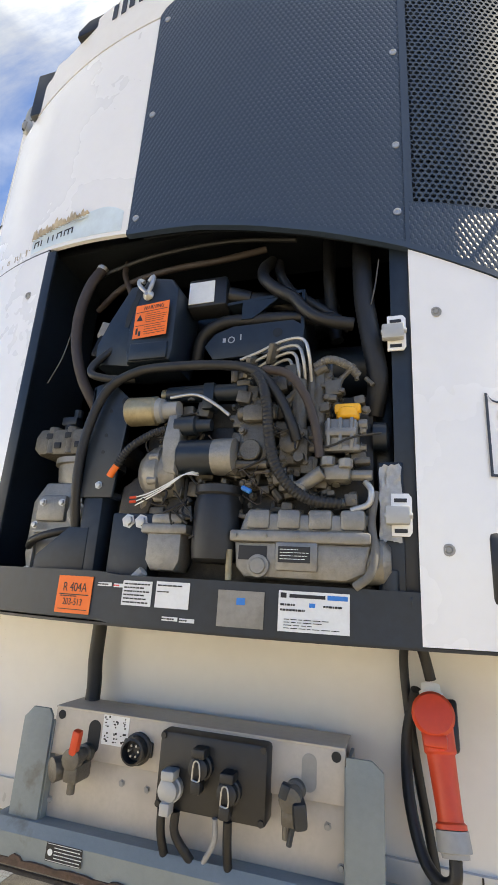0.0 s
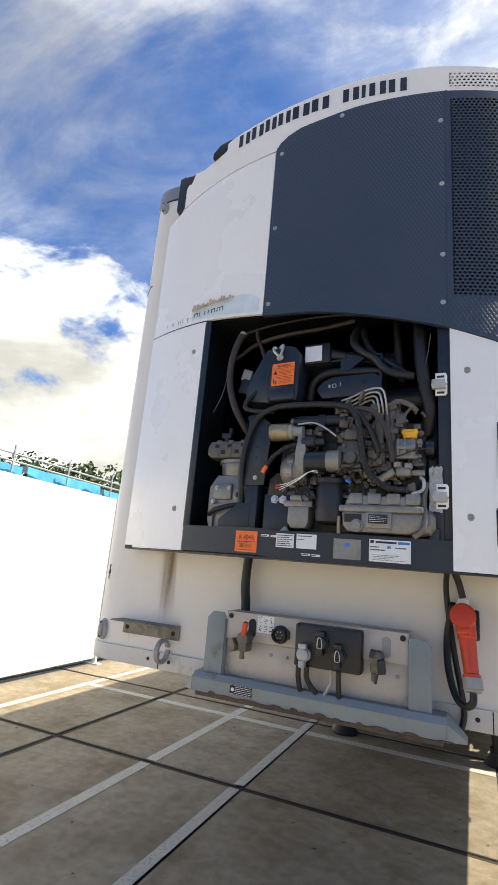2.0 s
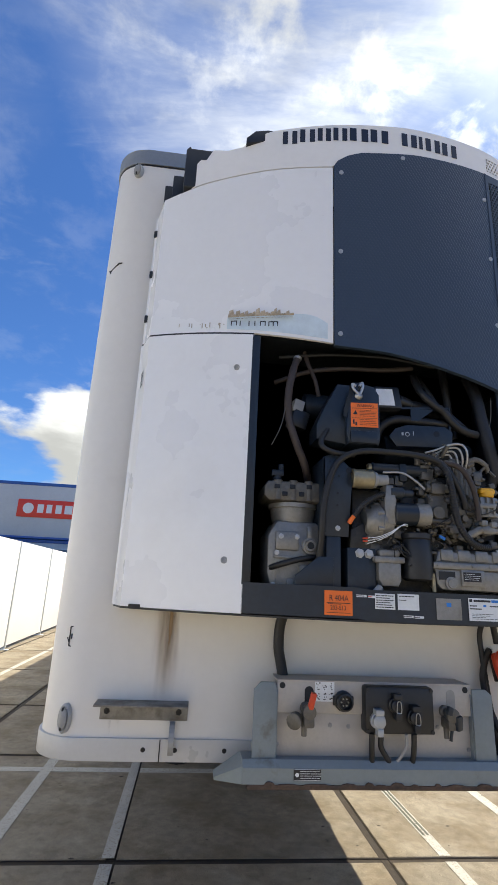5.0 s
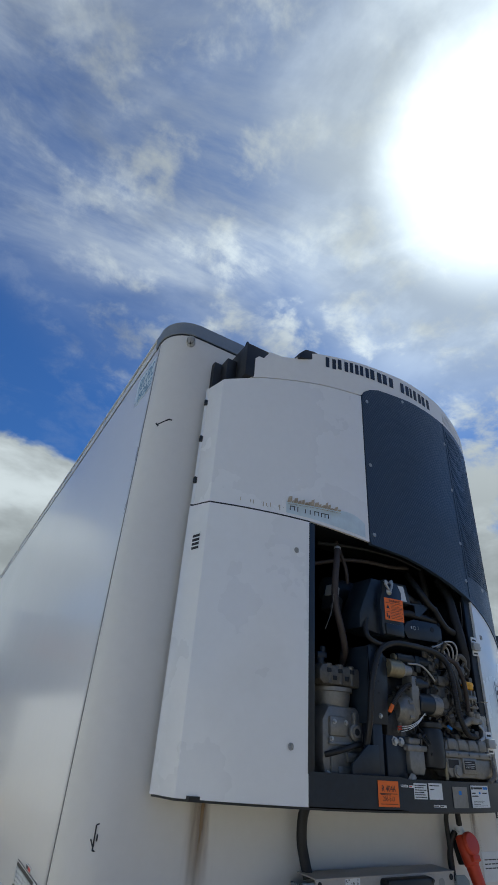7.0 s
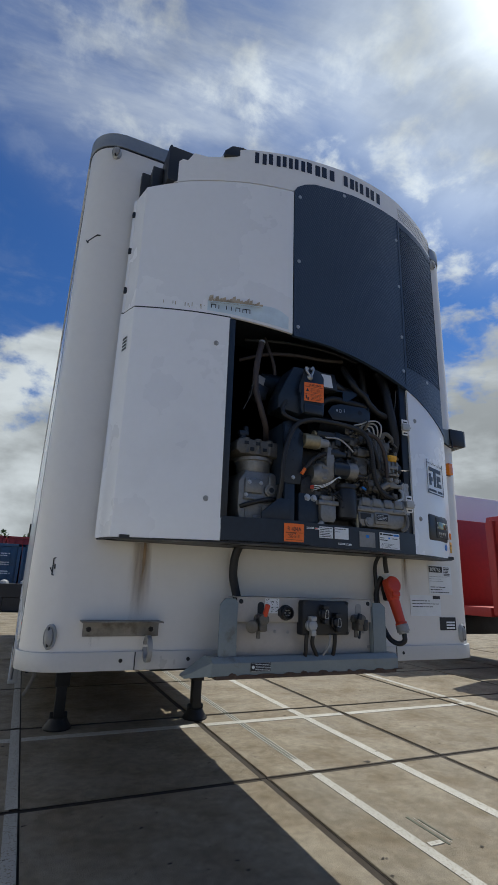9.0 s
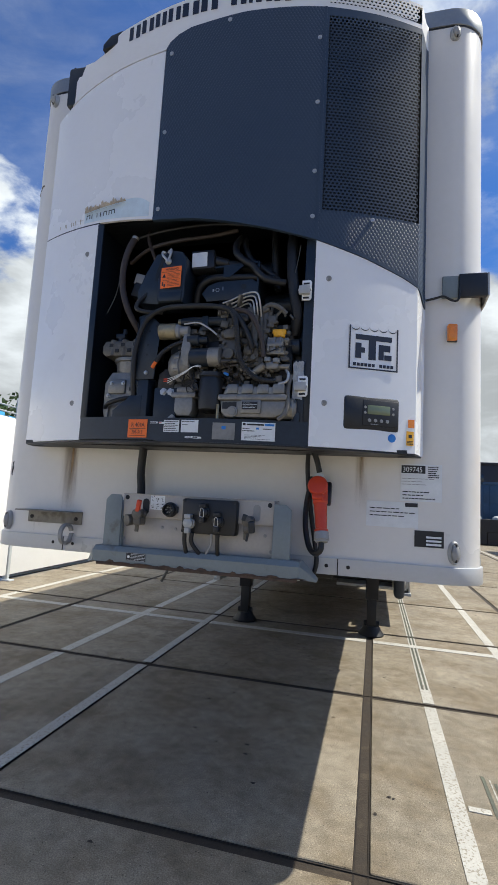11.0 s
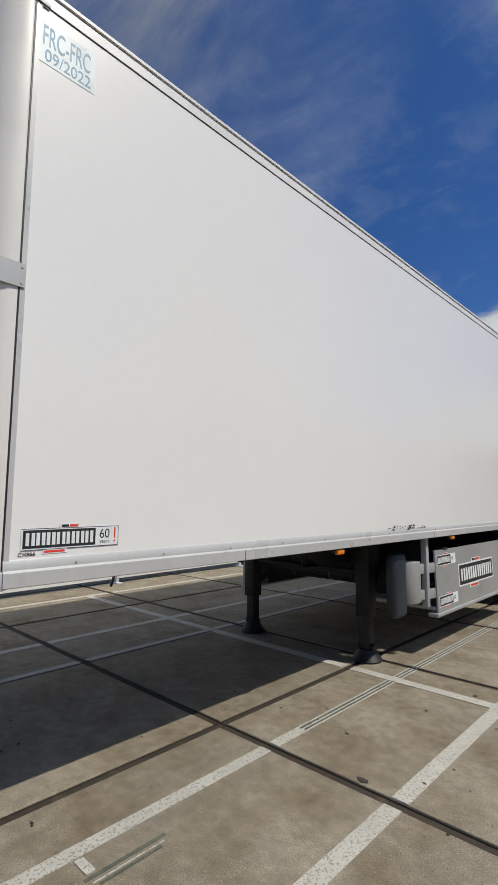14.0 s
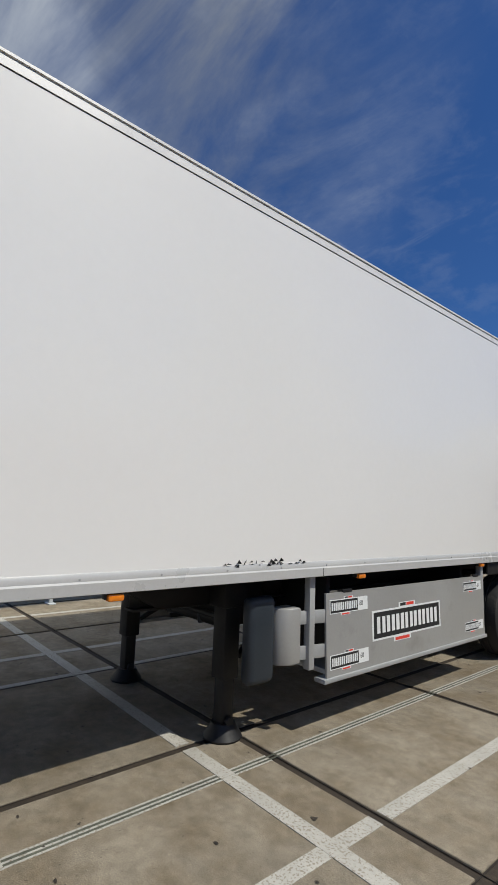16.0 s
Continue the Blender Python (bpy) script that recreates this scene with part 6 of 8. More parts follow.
jb = mono("junction_box", (0.065, -0.2, 1.348), "black plastic junction box with three capped sockets", "junction box", (("case", BLACK, box_cover, ""),))
for x, z, mat, lab in ((-0.025, 1.395, GREY_PLASTIC, "pale grey socket cap"), (0.045, 1.448, BLACK, "black socket cap with a wire bail"), (0.115, 1.410, BLACK, "black socket cap with a wire bail")):
    bm = B()
    lathe(bm, (x, -0.232, z), (0, -1, 0), [(0, 0.028), (0.014, 0.028), (0.016, 0.024), (0.030, 0.023), (0.034, 0.017)], 20)
    box(bm, x - 0.016, x + 0.016, -0.27, -0.232, z + 0.022, z + 0.042, 0.004)
    box(bm, x - 0.012, x + 0.012, -0.272, -0.24, z - 0.046, z - 0.02, 0.004)
    cap = part("socket_cap", bm, mat if mat is BLACK else ZINC, jb, lab)
    if mat is BLACK:
        bm = B()
        tube(bm, [(x - 0.009, -0.272, z - 0.018), (x - 0.006, -0.274, z + 0.016), (x + 0.006, -0.274, z + 0.016), (x + 0.009, -0.272, z - 0.018), (x - 0.009, -0.272, z - 0.018)], 0.0018, 6, 3)
        ob = new("wire_bail", finish("wire_bail", bm, STEEL)); ob.parent = cap
jb.location += Vector((0.016, 0.024, 0.003))
bm = B()
lathe(bm, (-0.125, -0.168, 1.452), (0, -1, 0), [(0, 0.036), (0.01, 0.036), (0.012, 0.031), (0.036, 0.030), (0.038, 0.025), (0.014, 0.024)], 24)
box(bm, -0.165, -0.085, -0.176, -0.166, 1.436, 1.470, 0.004)
sock = tagged(solo("round_socket", bm, BLACK, "black round plug socket on the connector plate", "socket"))
bm = B()
for k in range(6):
    cyl(bm, (-0.125 + 0.013 * math.cos(k * 1.05), -0.166, 1.452 + 0.013 * math.sin(k * 1.05)), (-0.125 + 0.013 * math.cos(k * 1.05), -0.196, 1.452 + 0.013 * math.sin(k * 1.05)), 0.003, 6)
ob = new("pin", finish("pin", bm, STEEL)); ob.parent = sock
bm = B()
box(bm, -0.232, -0.158, -0.1692, -0.168, 1.448, 1.520)
pic = solo("pictogram_sticker", bm, PAPER, "white sticker with black coupling pictograms on the plate", "sticker")
bm = B()
rnd = random.Random(3)
for r_ in range(2):
    for c_ in range(3):
        for q in range(6):
            x, z = -0.229 + c_ * 0.024 + rnd.random() * 0.014, 1.453 + r_ * 0.034 + rnd.random() * 0.022
            box(bm, x, x + rnd.uniform(0.002, 0.006), -0.170, -0.1692, z, z + rnd.uniform(0.0015, 0.005))
ob = new("print", finish("print", bm, INK, 0)); ob.parent = pic


def tap(x, red, label):
    t = thing("air_coupling", (x, -0.17, 1.36), label, "air coupling", "air couplings")
    bm = B()
    lathe(bm, (x, -0.165, 1.425), (0, -1, 0), [(0, 0.022), (0.02, 0.022), (0.022, 0.016), (0.05, 0.015), (0.052, 0.024), (0.075, 0.024), (0.078, 0.015)], 18)
    box(bm, x - 0.02, x + 0.02, -0.235, -0.17, 1.372, 1.412, 0.008)
    cyl(bm, (x - 0.012, -0.20, 1.34), (x - 0.012, -0.20, 1.38), 0.010, 10)
    part("valve", bm, ALU_DARK, t, "dirty grey valve")
    bm = B()
    if red:
        tilted(bm, (x + 0.008, -0.238, 1.462), (0.022, 0.02, 0.062), 10, 12, 0, 0.006)
        part("handle", bm, RED, t, "red lever")
        bm = B()
        lathe(bm, (x - 0.04, -0.20, 1.395), (-0.5, -0.8, -0.1), [(0, 0.026), (0.03, 0.028), (0.034, 0.018)], 16)
        part("dust_cap", bm, ALU_DARK, t, "dirty hanging dust cap")
    else:
        tilted(bm, (x + 0.016, -0.22, 1.402), (0.03, 0.05, 0.055), 10, -8, 20, 0.008)
        tilted(bm, (x - 0.012, -0.235, 1.44), (0.02, 0.02, 0.03), 0, 15, 0, 0.004)
        cyl(bm, (x - 0.004, -0.215, 1.335), (x + 0.004, -0.215, 1.375), 0.006, 8)
        part("handle", bm, DARK, t)
    return t


tap(-0.268, True, "air coupling with a red lever on the dusty plate")
tap(0.272, False, "dirty dark air coupling on the dusty plate")
bm = B()
box(bm, -0.317, -0.219, -0.2112, -0.2092, 1.203, 1.240)
bl = solo("bumper_label", bm, INK, "black and white label on the grey bumper bar", "label")
bm = B()
bars(bm, Matrix.Translation((-0.294, -0.2113, 1.208)) @ FACE_FRONT, 0.070, 0.027, 4, 5, 0.9, 0.25)
box(bm, -0.315, -0.221, -0.2119, -0.2112, 1.2375, 1.2385)
box(bm, -0.315, -0.221, -0.2119, -0.2112, 1.2045, 1.2055)
lathe(bm, (-0.305, -0.2113, 1.221), (0, -1, 0), [(0, 0.007), (0.0006, 0.007)], 12)
ob = new("print", finish("print", bm, PAPER, 0)); ob.parent = bl
for i, (x, dx) in enumerate(((-0.03, 0.01), (0.005, 0.06), (0.10, -0.05), (0.13, 0.0))):
    hose("connector_cable", [(x, -0.21, 1.355), (x, -0.205, 1.31), (x + dx * 0.5, -0.19, 1.265), (x + dx, -0.16, 1.22), (x + dx * 1.6, -0.10, 1.18)], 0.010 if i != 2 else 0.006, "cable hanging from the junction box", RUBBER if i != 2 else GREY_PLASTIC)
hose("power_cable", [(-0.335, -0.08, 1.77), (-0.352, -0.055, 1.70), (-0.355, -0.05, 1.62), (-0.345, -0.055, 1.56), (-0.335, -0.07, 1.50)], 0.021, "thick black cable leaving the unit's floor")

# red mains plug in its holder
plug = thing("mains_plug", (0.575, -0.07, 1.36), "red industrial plug with a hinged lid hanging in its holder", "plug")
bm = B()
box(bm, 0.555, 0.625, -0.05, -0.012, 1.535, 1.645, 0.008)
part("holder", bm, BLACK, plug)
bm = B()
lathe(bm, (0.570, -0.072, 1.64), (0.10, 0, -1), [(0, 0.027), (0.01, 0.033), (0.05, 0.036), (0.11, 0.034), (0.115, 0.030), (0.215, 0.026), (0.232, 0.026), (0.236, 0.031), (0.245, 0.031)], 24)
part("body", bm, RED, plug)
bm = B()
lathe(bm, (0.568, -0.105, 1.600), (0, -1, 0), [(0, 0.046), (0.012, 0.046), (0.02, 0.040), (0.022, 0.01)], 26)
box(bm, 0.545, 0.595, -0.122, -0.10, 1.535, 1.562, 0.006)
part("lid", bm, RED, plug, "round red hinged lid")
bm = B()
lathe(bm, (0.5675, -0.072, 1.638), (0, 0, 1), [(0, 0.027), (0.012, 0.027), (0.014, 0.022), (0.03, 0.021)], 16)
part("gland", bm, PAPER, plug, "white cable gland")
bm = B()
lathe(bm, (0.5945, -0.072, 1.395), (0.10, 0, -1), [(0, 0.033), (0.035, 0.034), (0.037, 0.028), (0.045, 0.027)], 18)
part("end_nut", bm, GREY_PLASTIC, plug, "grey end nut")
plug.rotation_euler = (radians(-17), 0, 0)
plug.location.y -= 0.085
hose("mains_cable", [(0.54, -0.10, 1.76), (0.555, -0.08, 1.72), (0.568, -0.072, 1.665)], 0.013, "black cable into the red plug")
hose("mains_cable", [(0.598, -0.160, 1.35), (0.594, -0.165, 1.315), (0.567, -0.145, 1.300), (0.535, -0.11, 1.33), (0.512, -0.075, 1.42), (0.510, -0.045, 1.52), (0.525, -0.05, 1.60), (0.535, -0.07, 1.64)], 0.013, "black cable looped beside the red plug")
hose("mains_cable", [(0.515, -0.09, 1.77), (0.508, -0.05, 1.70), (0.515, -0.045, 1.60), (0.535, -0.035, 1.45), (0.555, -0.03, 1.33), (0.565, -0.03, 1.25), (0.55, -0.03, 1.18)], 0.011, "black cable down the front wall")

# steel step bracket with a ring, and the rub marks
hook = thing("lamp_bracket", (-0.87, -0.05, 1.335), "rusty steel angle bracket with a hanging ring on the front wall", "bracket")
bm = B()
box(bm, -1.035, -0.70, -0.012, -0.006, 1.335, 1.402, 0.001)
box(bm, -1.05, -0.70, -0.105, -0.006, 1.398, 1.404, 0.001)
part("angle", bm, STAINED, hook, "stained steel angle")
bm = B()
n = 22
for k in range(n):
    a0, a1 = 2 * math.pi * k / n + 0.3, 2 * math.pi * (k + 1) / n + 0.3
    if k == n - 1:
        continue
    r0, r1 = 0.042, 0.056
    c = Vector((-0.755, -0.062, 1.288))
    q = [(0, r * math.cos(a), r * math.sin(a)) for a, r in ((a0, r0), (a1, r0), (a1, r1), (a0, r1))]
    add(bm, [c + Vector((dx, y, z)) for dx in (-0.010, 0.010) for _, y, z in q], [(0, 1, 2, 3), (7, 6, 5, 4), (0, 4, 5, 1), (2, 6, 7, 3)])
part("ring", bm, GREY_PLASTIC, hook, "grey steel ring")
bm = B()
for x in (-1.01, -0.735):
    bolt(bm, (x, -0.012, 1.365), (0, -1, 0), 0.008, 0.006)
part("bolt", bm, CHASSIS, hook)
bm = B()
for a, b_ in (((-1.19, 1.66), (-1.19, 1.59)), ((-1.19, 1.66), (-1.17, 1.665)), ((-1.19, 1.59), (-1.165, 1.583)), ((-1.182, 1.635), (-1.182, 1.615)), ((-1.20, 1.62), (-1.19, 1.60))):
    yy = RAD - math.sqrt(max(0.0, RAD ** 2 - (max(0.0, abs(a[0]) - LEFT + RAD)) ** 2)) - 0.006
    tube(bm, [(a[0], yy, a[1]), (b_[0], yy - 0.002, b_[1])], 0.0025, 5)
solo("scribble", bm, INK, "black pen scribble on the corner post", "mark", kind="")

bm = B()
for a, b_ in (((-1.245, 3.335), (-1.235, 3.315)), ((-1.238, 3.325), (-1.195, 3.355)), ((-1.195, 3.355), (-1.180, 3.352))):
    ya, yb = (RAD - math.sqrt(max(0.0, RAD ** 2 - (max(0.0, abs(q[0]) - LEFT + RAD)) ** 2)) - 0.006 for q in (a, b_))
    tube(bm, [(a[0], ya, a[1]), (b_[0], yb, b_[1])], 0.004, 5)
solo("scratch", bm, CHASSIS, "dark scratch high on the corner post", "mark")
for z in (3.50, 3.27, 3.03):
    bm = B()
    box(bm, -0.012, 0.012, -0.008, 0.008, -0.018, 0.018, 0.004, Matrix.Translation(skin(-1.10, 0.001) + Vector((0, 0, z))))
    part("edge_clip", bm, BLACK, upper_l)

# sensor box, strap and amber lamp on the corner post
sens = thing("sensor_box", (1.16, -0.02, 2.59), "dark sensor box strapped round the corner post", "sensor")
bm = B()
box(bm, 1.178, 1.300, -0.030, -0.004, 2.512, 2.625, 0.004)
part("case", bm, BLACK, sens)
bm = B()
box(bm, 1.105, 1.177, -0.022, -0.006, 2.512, 2.620, 0.004)
part("side_case", bm, GREY_PAINT, sens, "blue-grey side plate")
bm = B()
prism(bm, [(1.301, -0.030), (1.309, -0.030), (1.314, 0.10), (1.312, 0.195), (1.3065, 0.195), (1.307, 0.10)], "z", 2.514, 2.624)
strap = part("strap", bm, ZINC, sens, "shiny sheet steel strap")
for z in (2.532, 2.606):
    bm = B()
    lathe(bm, (1.3125, 0.180, z), (1, 0, 0), [(0, 0.006), (0.003, 0.005)], 8)
    part("rivet", bm, ZINC, strap)
hose("sensor_cable", [(1.03, -0.03, 2.500), (1.07, -0.03, 2.508), (1.11, -0.035, 2.514), (1.145, -0.045, 2.490), (1.172, -0.045, 2.492), (1.180, -0.034, 2.545)], 0.0055, "thin black cable of the sensor box", RUBBER)
mono("clearance_lamp", (1.155, -0.02, 2.30), "amber clearance lamp on the corner post", "marker lamp", (
    ("base", BLACK, lambda b: tilted(b, (1.152, -0.010, 2.342), (0.046, 0.012, 0.082), 0, 0, 12, 0.003), ""),
    ("lens", AMBER, lambda b: tilted(b, (1.150, -0.026, 2.342), (0.042, 0.028, 0.078), 0, 0, 12, 0.006), "amber lens")))

# papers on the front wall
def paper(name, x0, x1, z0, z1, mat, lab):
    bm = B()
    box(bm, x0, x1, -0.0068, -0.0055, z0, z1)
    return solo(name, bm, mat, lab, "label", "papers on the front wall")


WALLM = lambda x, z: Matrix.Translation((x, -0.0069, z)) @ FACE_FRONT
pp = paper("stock_sheet", 0.935, 1.115, 1.555, 1.725, PAPER, "white stock sheet with a black number block and a code")
ink(pp, lambda b: box(b, 0, 0.105, 0, 0.036, 0, 0.0008, 0, WALLM(0.938, 1.683)))
ink(pp, lambda b: text_mesh(b, "309745", WALLM(0.943, 1.6885) @ Matrix.Translation((0, 0, 0.0012)), 0.034, 0.86, 0.0004), PAPER, "number")
ink(pp, lambda b: bars(b, WALLM(1.055, 1.662), 0.052, 0.056, 6, 3, 1.0, 0.5), INK, "patch_bars")
ink(pp, lambda b: bars(b, WALLM(0.94, 1.625), 0.16, 0.04, 3, 6, 0.6, 0.2), GREY_PLASTIC, "small_print")
ink(pp, lambda b: bars(b, WALLM(0.945, 1.56), 0.15, 0.045, 3, 8, 0.8, 0.3), INK, "handwriting")
pp = paper("record_sheet", 0.785, 1.015, 1.432, 1.548, PAPER, "white inspection sheet with handwriting")
ink(pp, lambda b: (bars(b, WALLM(0.80, 1.475), 0.20, 0.05, 3, 14, 0.9, 0.25), box(b, 0, 0.055, 0, 0.018, 0, 0.0008, 0, WALLM(0.957, 1.528))), INK, "handwriting")
pp = paper("type_plate", 1.00, 1.125, 1.352, 1.425, INK, "black type plate with pale fields")
ink(pp, lambda b: [box(b, 0.05, 0.115, 0.008 + i * 0.016, 0.017 + i * 0.016, 0, 0.0008, 0, WALLM(1.0, 1.352)) for i in range(3)], PAPER, "field")

# ---- writing on the trailer's sides ----
for s in (1, -1):
    rm = (Matrix.Translation((HALF + 0.0015, 0.245, 1.335)) @ FACE_RIGHT) if s > 0 else (Matrix.Translation((-LEFT - 0.0015, 0.722, 1.335)) @ Euler((radians(90), 0, radians(-90))).to_matrix().to_4x4())
    bm = B()
    box(bm, 0, 0.477, 0.018, 0.112, 0, 0.0012, 0.0, rm)
    box(bm, 0.17, 0.27, 0.112, 0.130, 0, 0.0012, 0.0, rm)
    box(bm, 0.10, 0.21, 0.0, 0.018, 0, 0.0012, 0.0, rm)
    sg = solo("maker_sticker", bm, PAPER, "white, black and red maker's sticker low on the trailer's side", "sticker", "maker stickers")
    rm = rm @ Matrix.Translation((0, 0, 0.0012))
    ink(sg, lambda b: (box(b, 0.008, 0.352, 0.026, 0.105, 0, 0.0008, 0, rm), box(b, 0.18, 0.215, 0.115, 0.126, 0, 0.0008, 0, rm), box(b, 0.0, 0.477, 0.018, 0.0205, 0, 0.0007, 0, rm), box(b, 0.0, 0.477, 0.1095, 0.112, 0, 0.0007, 0, rm), box(b, 0.4745, 0.477, 0.0205, 0.1095, 0, 0.0007, 0, rm)), INK, "black_field")
    ink(sg, lambda b: mark_word(b, rm @ Matrix.Translation((0.020, 0.038, 0.0008)), (0.040,) * 7, 0.055, 0.0065, 17), PAPER, "letter_mark")
    ink(sg, lambda b: (box(b, 0.22, 0.262, 0.115, 0.126, 0, 0.0008, 0, rm), box(b, 0.105, 0.20, 0.004, 0.014, 0, 0.0008, 0, rm), box(b, 0.452, 0.460, 0.052, 0.104, 0, 0.0008, 0, rm), box(b, 0.451, 0.460, 0.036, 0.044, 0, 0.0008, 0, rm)), RED_MARK, "red_field")
    ink(sg, lambda b: (text_mesh(b, "60", rm @ Matrix.Translation((0.372, 0.056, 0.0004)), 0.062, 0.92, 0.0003), text_mesh(b, "years", rm @ Matrix.Translation((0.375, 0.032, 0.0004)), 0.026, 0.95, 0.0003)), INK, "anniversary_print")
    fm = (Matrix.Translation((HALF + 0.0015, 0.165, 3.672)) @ FACE_RIGHT) if s > 0 else (Matrix.Translation((-LEFT - 0.0015, 0.52, 3.672)) @ Euler((radians(90), 0, radians(-90))).to_matrix().to_4x4())
    bm = B()
    box(bm, 0.035, 0.320, -0.012, 0.215, -0.001, 0.0006, 0, fm)
    box(bm, 0.0, 0.034, 0.03, 0.210, -0.001, 0.0005, 0, fm)
    film = solo("test_film", bm, FILM, "faint pale blue film under the test lettering", "sticker", "test marks")
    bm = B()
    for word, x0, z0, w, h in (("FRC-FRC", 0.045, 0.085, 0.25, 0.105), ("09/2022", 0.060, 0.005, 0.24, 0.062)):
        tb = B()
        text_mesh(tb, word, Matrix.Identity(4), 1.0, 1.0, 0.0)
        xs, ys = [v.co.x for v in tb.verts], [v.co.y for v in tb.verts]
        tb.free()
        text_mesh(bm, word, fm @ Matrix.Translation((x0, z0, 0.0012)) @ Matrix.Diagonal((w / max(xs), h / max(ys), 1, 1)), 1.0, 1.0, 0.0005)
    solo("test_mark", bm, FADED, "faded blue test class and date lettering high on the side", "lettering", "test marks")
bm = B()
text_mesh(bm, "CX866", Matrix.Translation((HALF + 0.002, 0.235, 1.318 + 0.012)) @ FACE_RIGHT, 0.022, 1.2, 0.0005)
solo("unit_code", bm, INK, "small black code letters above the side rail", "lettering")
bm = B()
rnd = random.Random(13)
for i in range(26):
    y = 3.45 + abs(rnd.gauss(0, 0.45))
    z = Z0 + 0.125 + rnd.random() * 0.03 - 0.02
    add(bm, [(HALF + 0.0135, y, z), (HALF + 0.0135, y + rnd.uniform(0.01, 0.06), z + rnd.uniform(-0.004, 0.006)), (HALF + 0.0135, y + rnd.uniform(0.01, 0.03), z + rnd.uniform(0.006, 0.03))], [(0, 1, 2)])
solo("scuff_marks", bm, INK, "dark scuffs on the side rail", "mark", kind="stuff", smooth=0)

# ---- under the trailer ----
bm = B()
for s in (-1, 1):
    x = s * 0.55
    for z0, z1, w in ((1.17, 1.20, 0.07), (0.93, 0.95, 0.07), (0.95, 1.17, 0.008)):
        box(bm, x - w, x + w, 3.2, LENGTH - 0.1, z0, z1, 0.004)
for k in range(22):
    box(bm, -1.1, 1.1, 0.8 + k * 0.58, 0.86 + k * 0.58, 1.165, Z0 + 0.012, 0.003)
box(bm, -0.60, 0.60, 0.5, 3.4, 1.10, 1.195, 0.01)
prism(bm, [(3.0, 1.15), (3.4, 0.94), (3.9, 0.94), (3.9, 1.15)], "x", -0.62, -0.48)
prism(bm, [(3.0, 1.15), (3.4, 0.94), (3.9, 0.94), (3.9, 1.15)], "x", 0.48, 0.62)
part("chassis_frame", bm, CHASSIS, trailer, "black chassis beams")
for s in (-1, 1):
    bm = B()
    x = 0.82 if s > 0 else -0.74
    box(bm, x - 0.075, x + 0.075, 3.83, 3.98, 0.42, 1.19, 0.012)
    box(bm, x - 0.055, x + 0.055, 3.85, 3.96, 0.10, 0.45, 0.010)
    box(bm, x - 0.10, x + 0.10, 3.80, 4.01, 0.95, 1.19, 0.008)
    cyl(bm, (x - 0.09, 3.905, 0.13), (x + 0.09, 3.905, 0.13), 0.035, 12)
    leg = part("landing_leg", bm, CHASSIS, trailer)
    bm = B()
    lathe(bm, (x, 3.905, 0.0), (0, 0, 1), [(0, 0.145), (0.015, 0.15), (0.03, 0.14), (0.07, 0.11), (0.11, 0.09)], 16)
    ob = new("foot", finish("foot", bm, CHASSIS)); ob.parent = leg
bm = B()
cyl(bm, (-0.74, 3.9, 0.85), (0.8, 3.9, 0.85), 0.025, 10)
cyl(bm, (-0.8, 4.05, 1.05), (-0.1, 3.3, 1.1), 0.02, 8)
cyl(bm, (0.8, 4.05, 0.55), (0.5, 4.9, 1.05), 0.025, 8)
cyl(bm, (-0.8, 4.05, 0.55), (-0.5, 4.9, 1.05), 0.025, 8)
tube(bm, [(-0.93, 3.85, 1.15), (-1.0, 3.80, 1.0), (-0.98, 3.82, 0.85), (-0.90, 3.9, 0.8)], 0.012, 8)
part("leg_braces", bm, CHASSIS, trailer)
bm = B()
tube(bm, [(-1.17, 2.25, 1.20), (-1.235, 2.2, 1.12), (-1.28, 2.2, 0.985), (-1.24, 2.2, 0.91), (-1.12, 2.2, 0.855), (-1.13, 2.2, 0.77), (-1.175, 2.2, 0.68)], 0.014, 8)
part("hanging_cable", bm, DUSTY, trailer, "grey cable hanging loose under the rail")
mono("fuel_tank", (0.1, 4.2, 1.0), "black fuel tank hung under the trailer", "tank", (
    ("shell", CHASSIS, lambda b: box(b, -0.60, 0.62, 3.99, 4.5, 0.72, 1.12, 0.06, None, 3), ""),
    ("band", DARK, lambda b: [box(b, x, x + 0.04, 3.985, 4.505, 0.715, 1.125, 0.06) for x in (-0.2, 0.30)], "")))
mono("spare_hanger", (0.1, 5.5, 1.0), "black pallet frame between the chassis beams", "frame", (
    ("frame", CHASSIS, lambda b: (box(b, -1.1, 1.1, 4.9, 7.0, 0.55, 0.60, 0.01), box(b, -1.12, -1.08, 4.6, 7.2, 0.45, 1.15, 0.01), box(b, 0.2, 1.1, 4.75, 4.8, 0.5, 1.15, 0.01), box(b, 0.2, 1.1, 7.1, 7.15, 0.5, 1.15, 0.01)), ""),))
mono("plastic_tank", (1.12, 3.85, 0.48), "dark rounded plastic tank behind the landing leg", "tank", (
    ("shell", material("blue_black_plastic", (0.022, 0.030, 0.040), 0.5, var=0.1), lambda b: box(b, 1.07, 1.19, 3.83, 4.085, 0.45, 1.065, 0.05, None, 4), ""),))

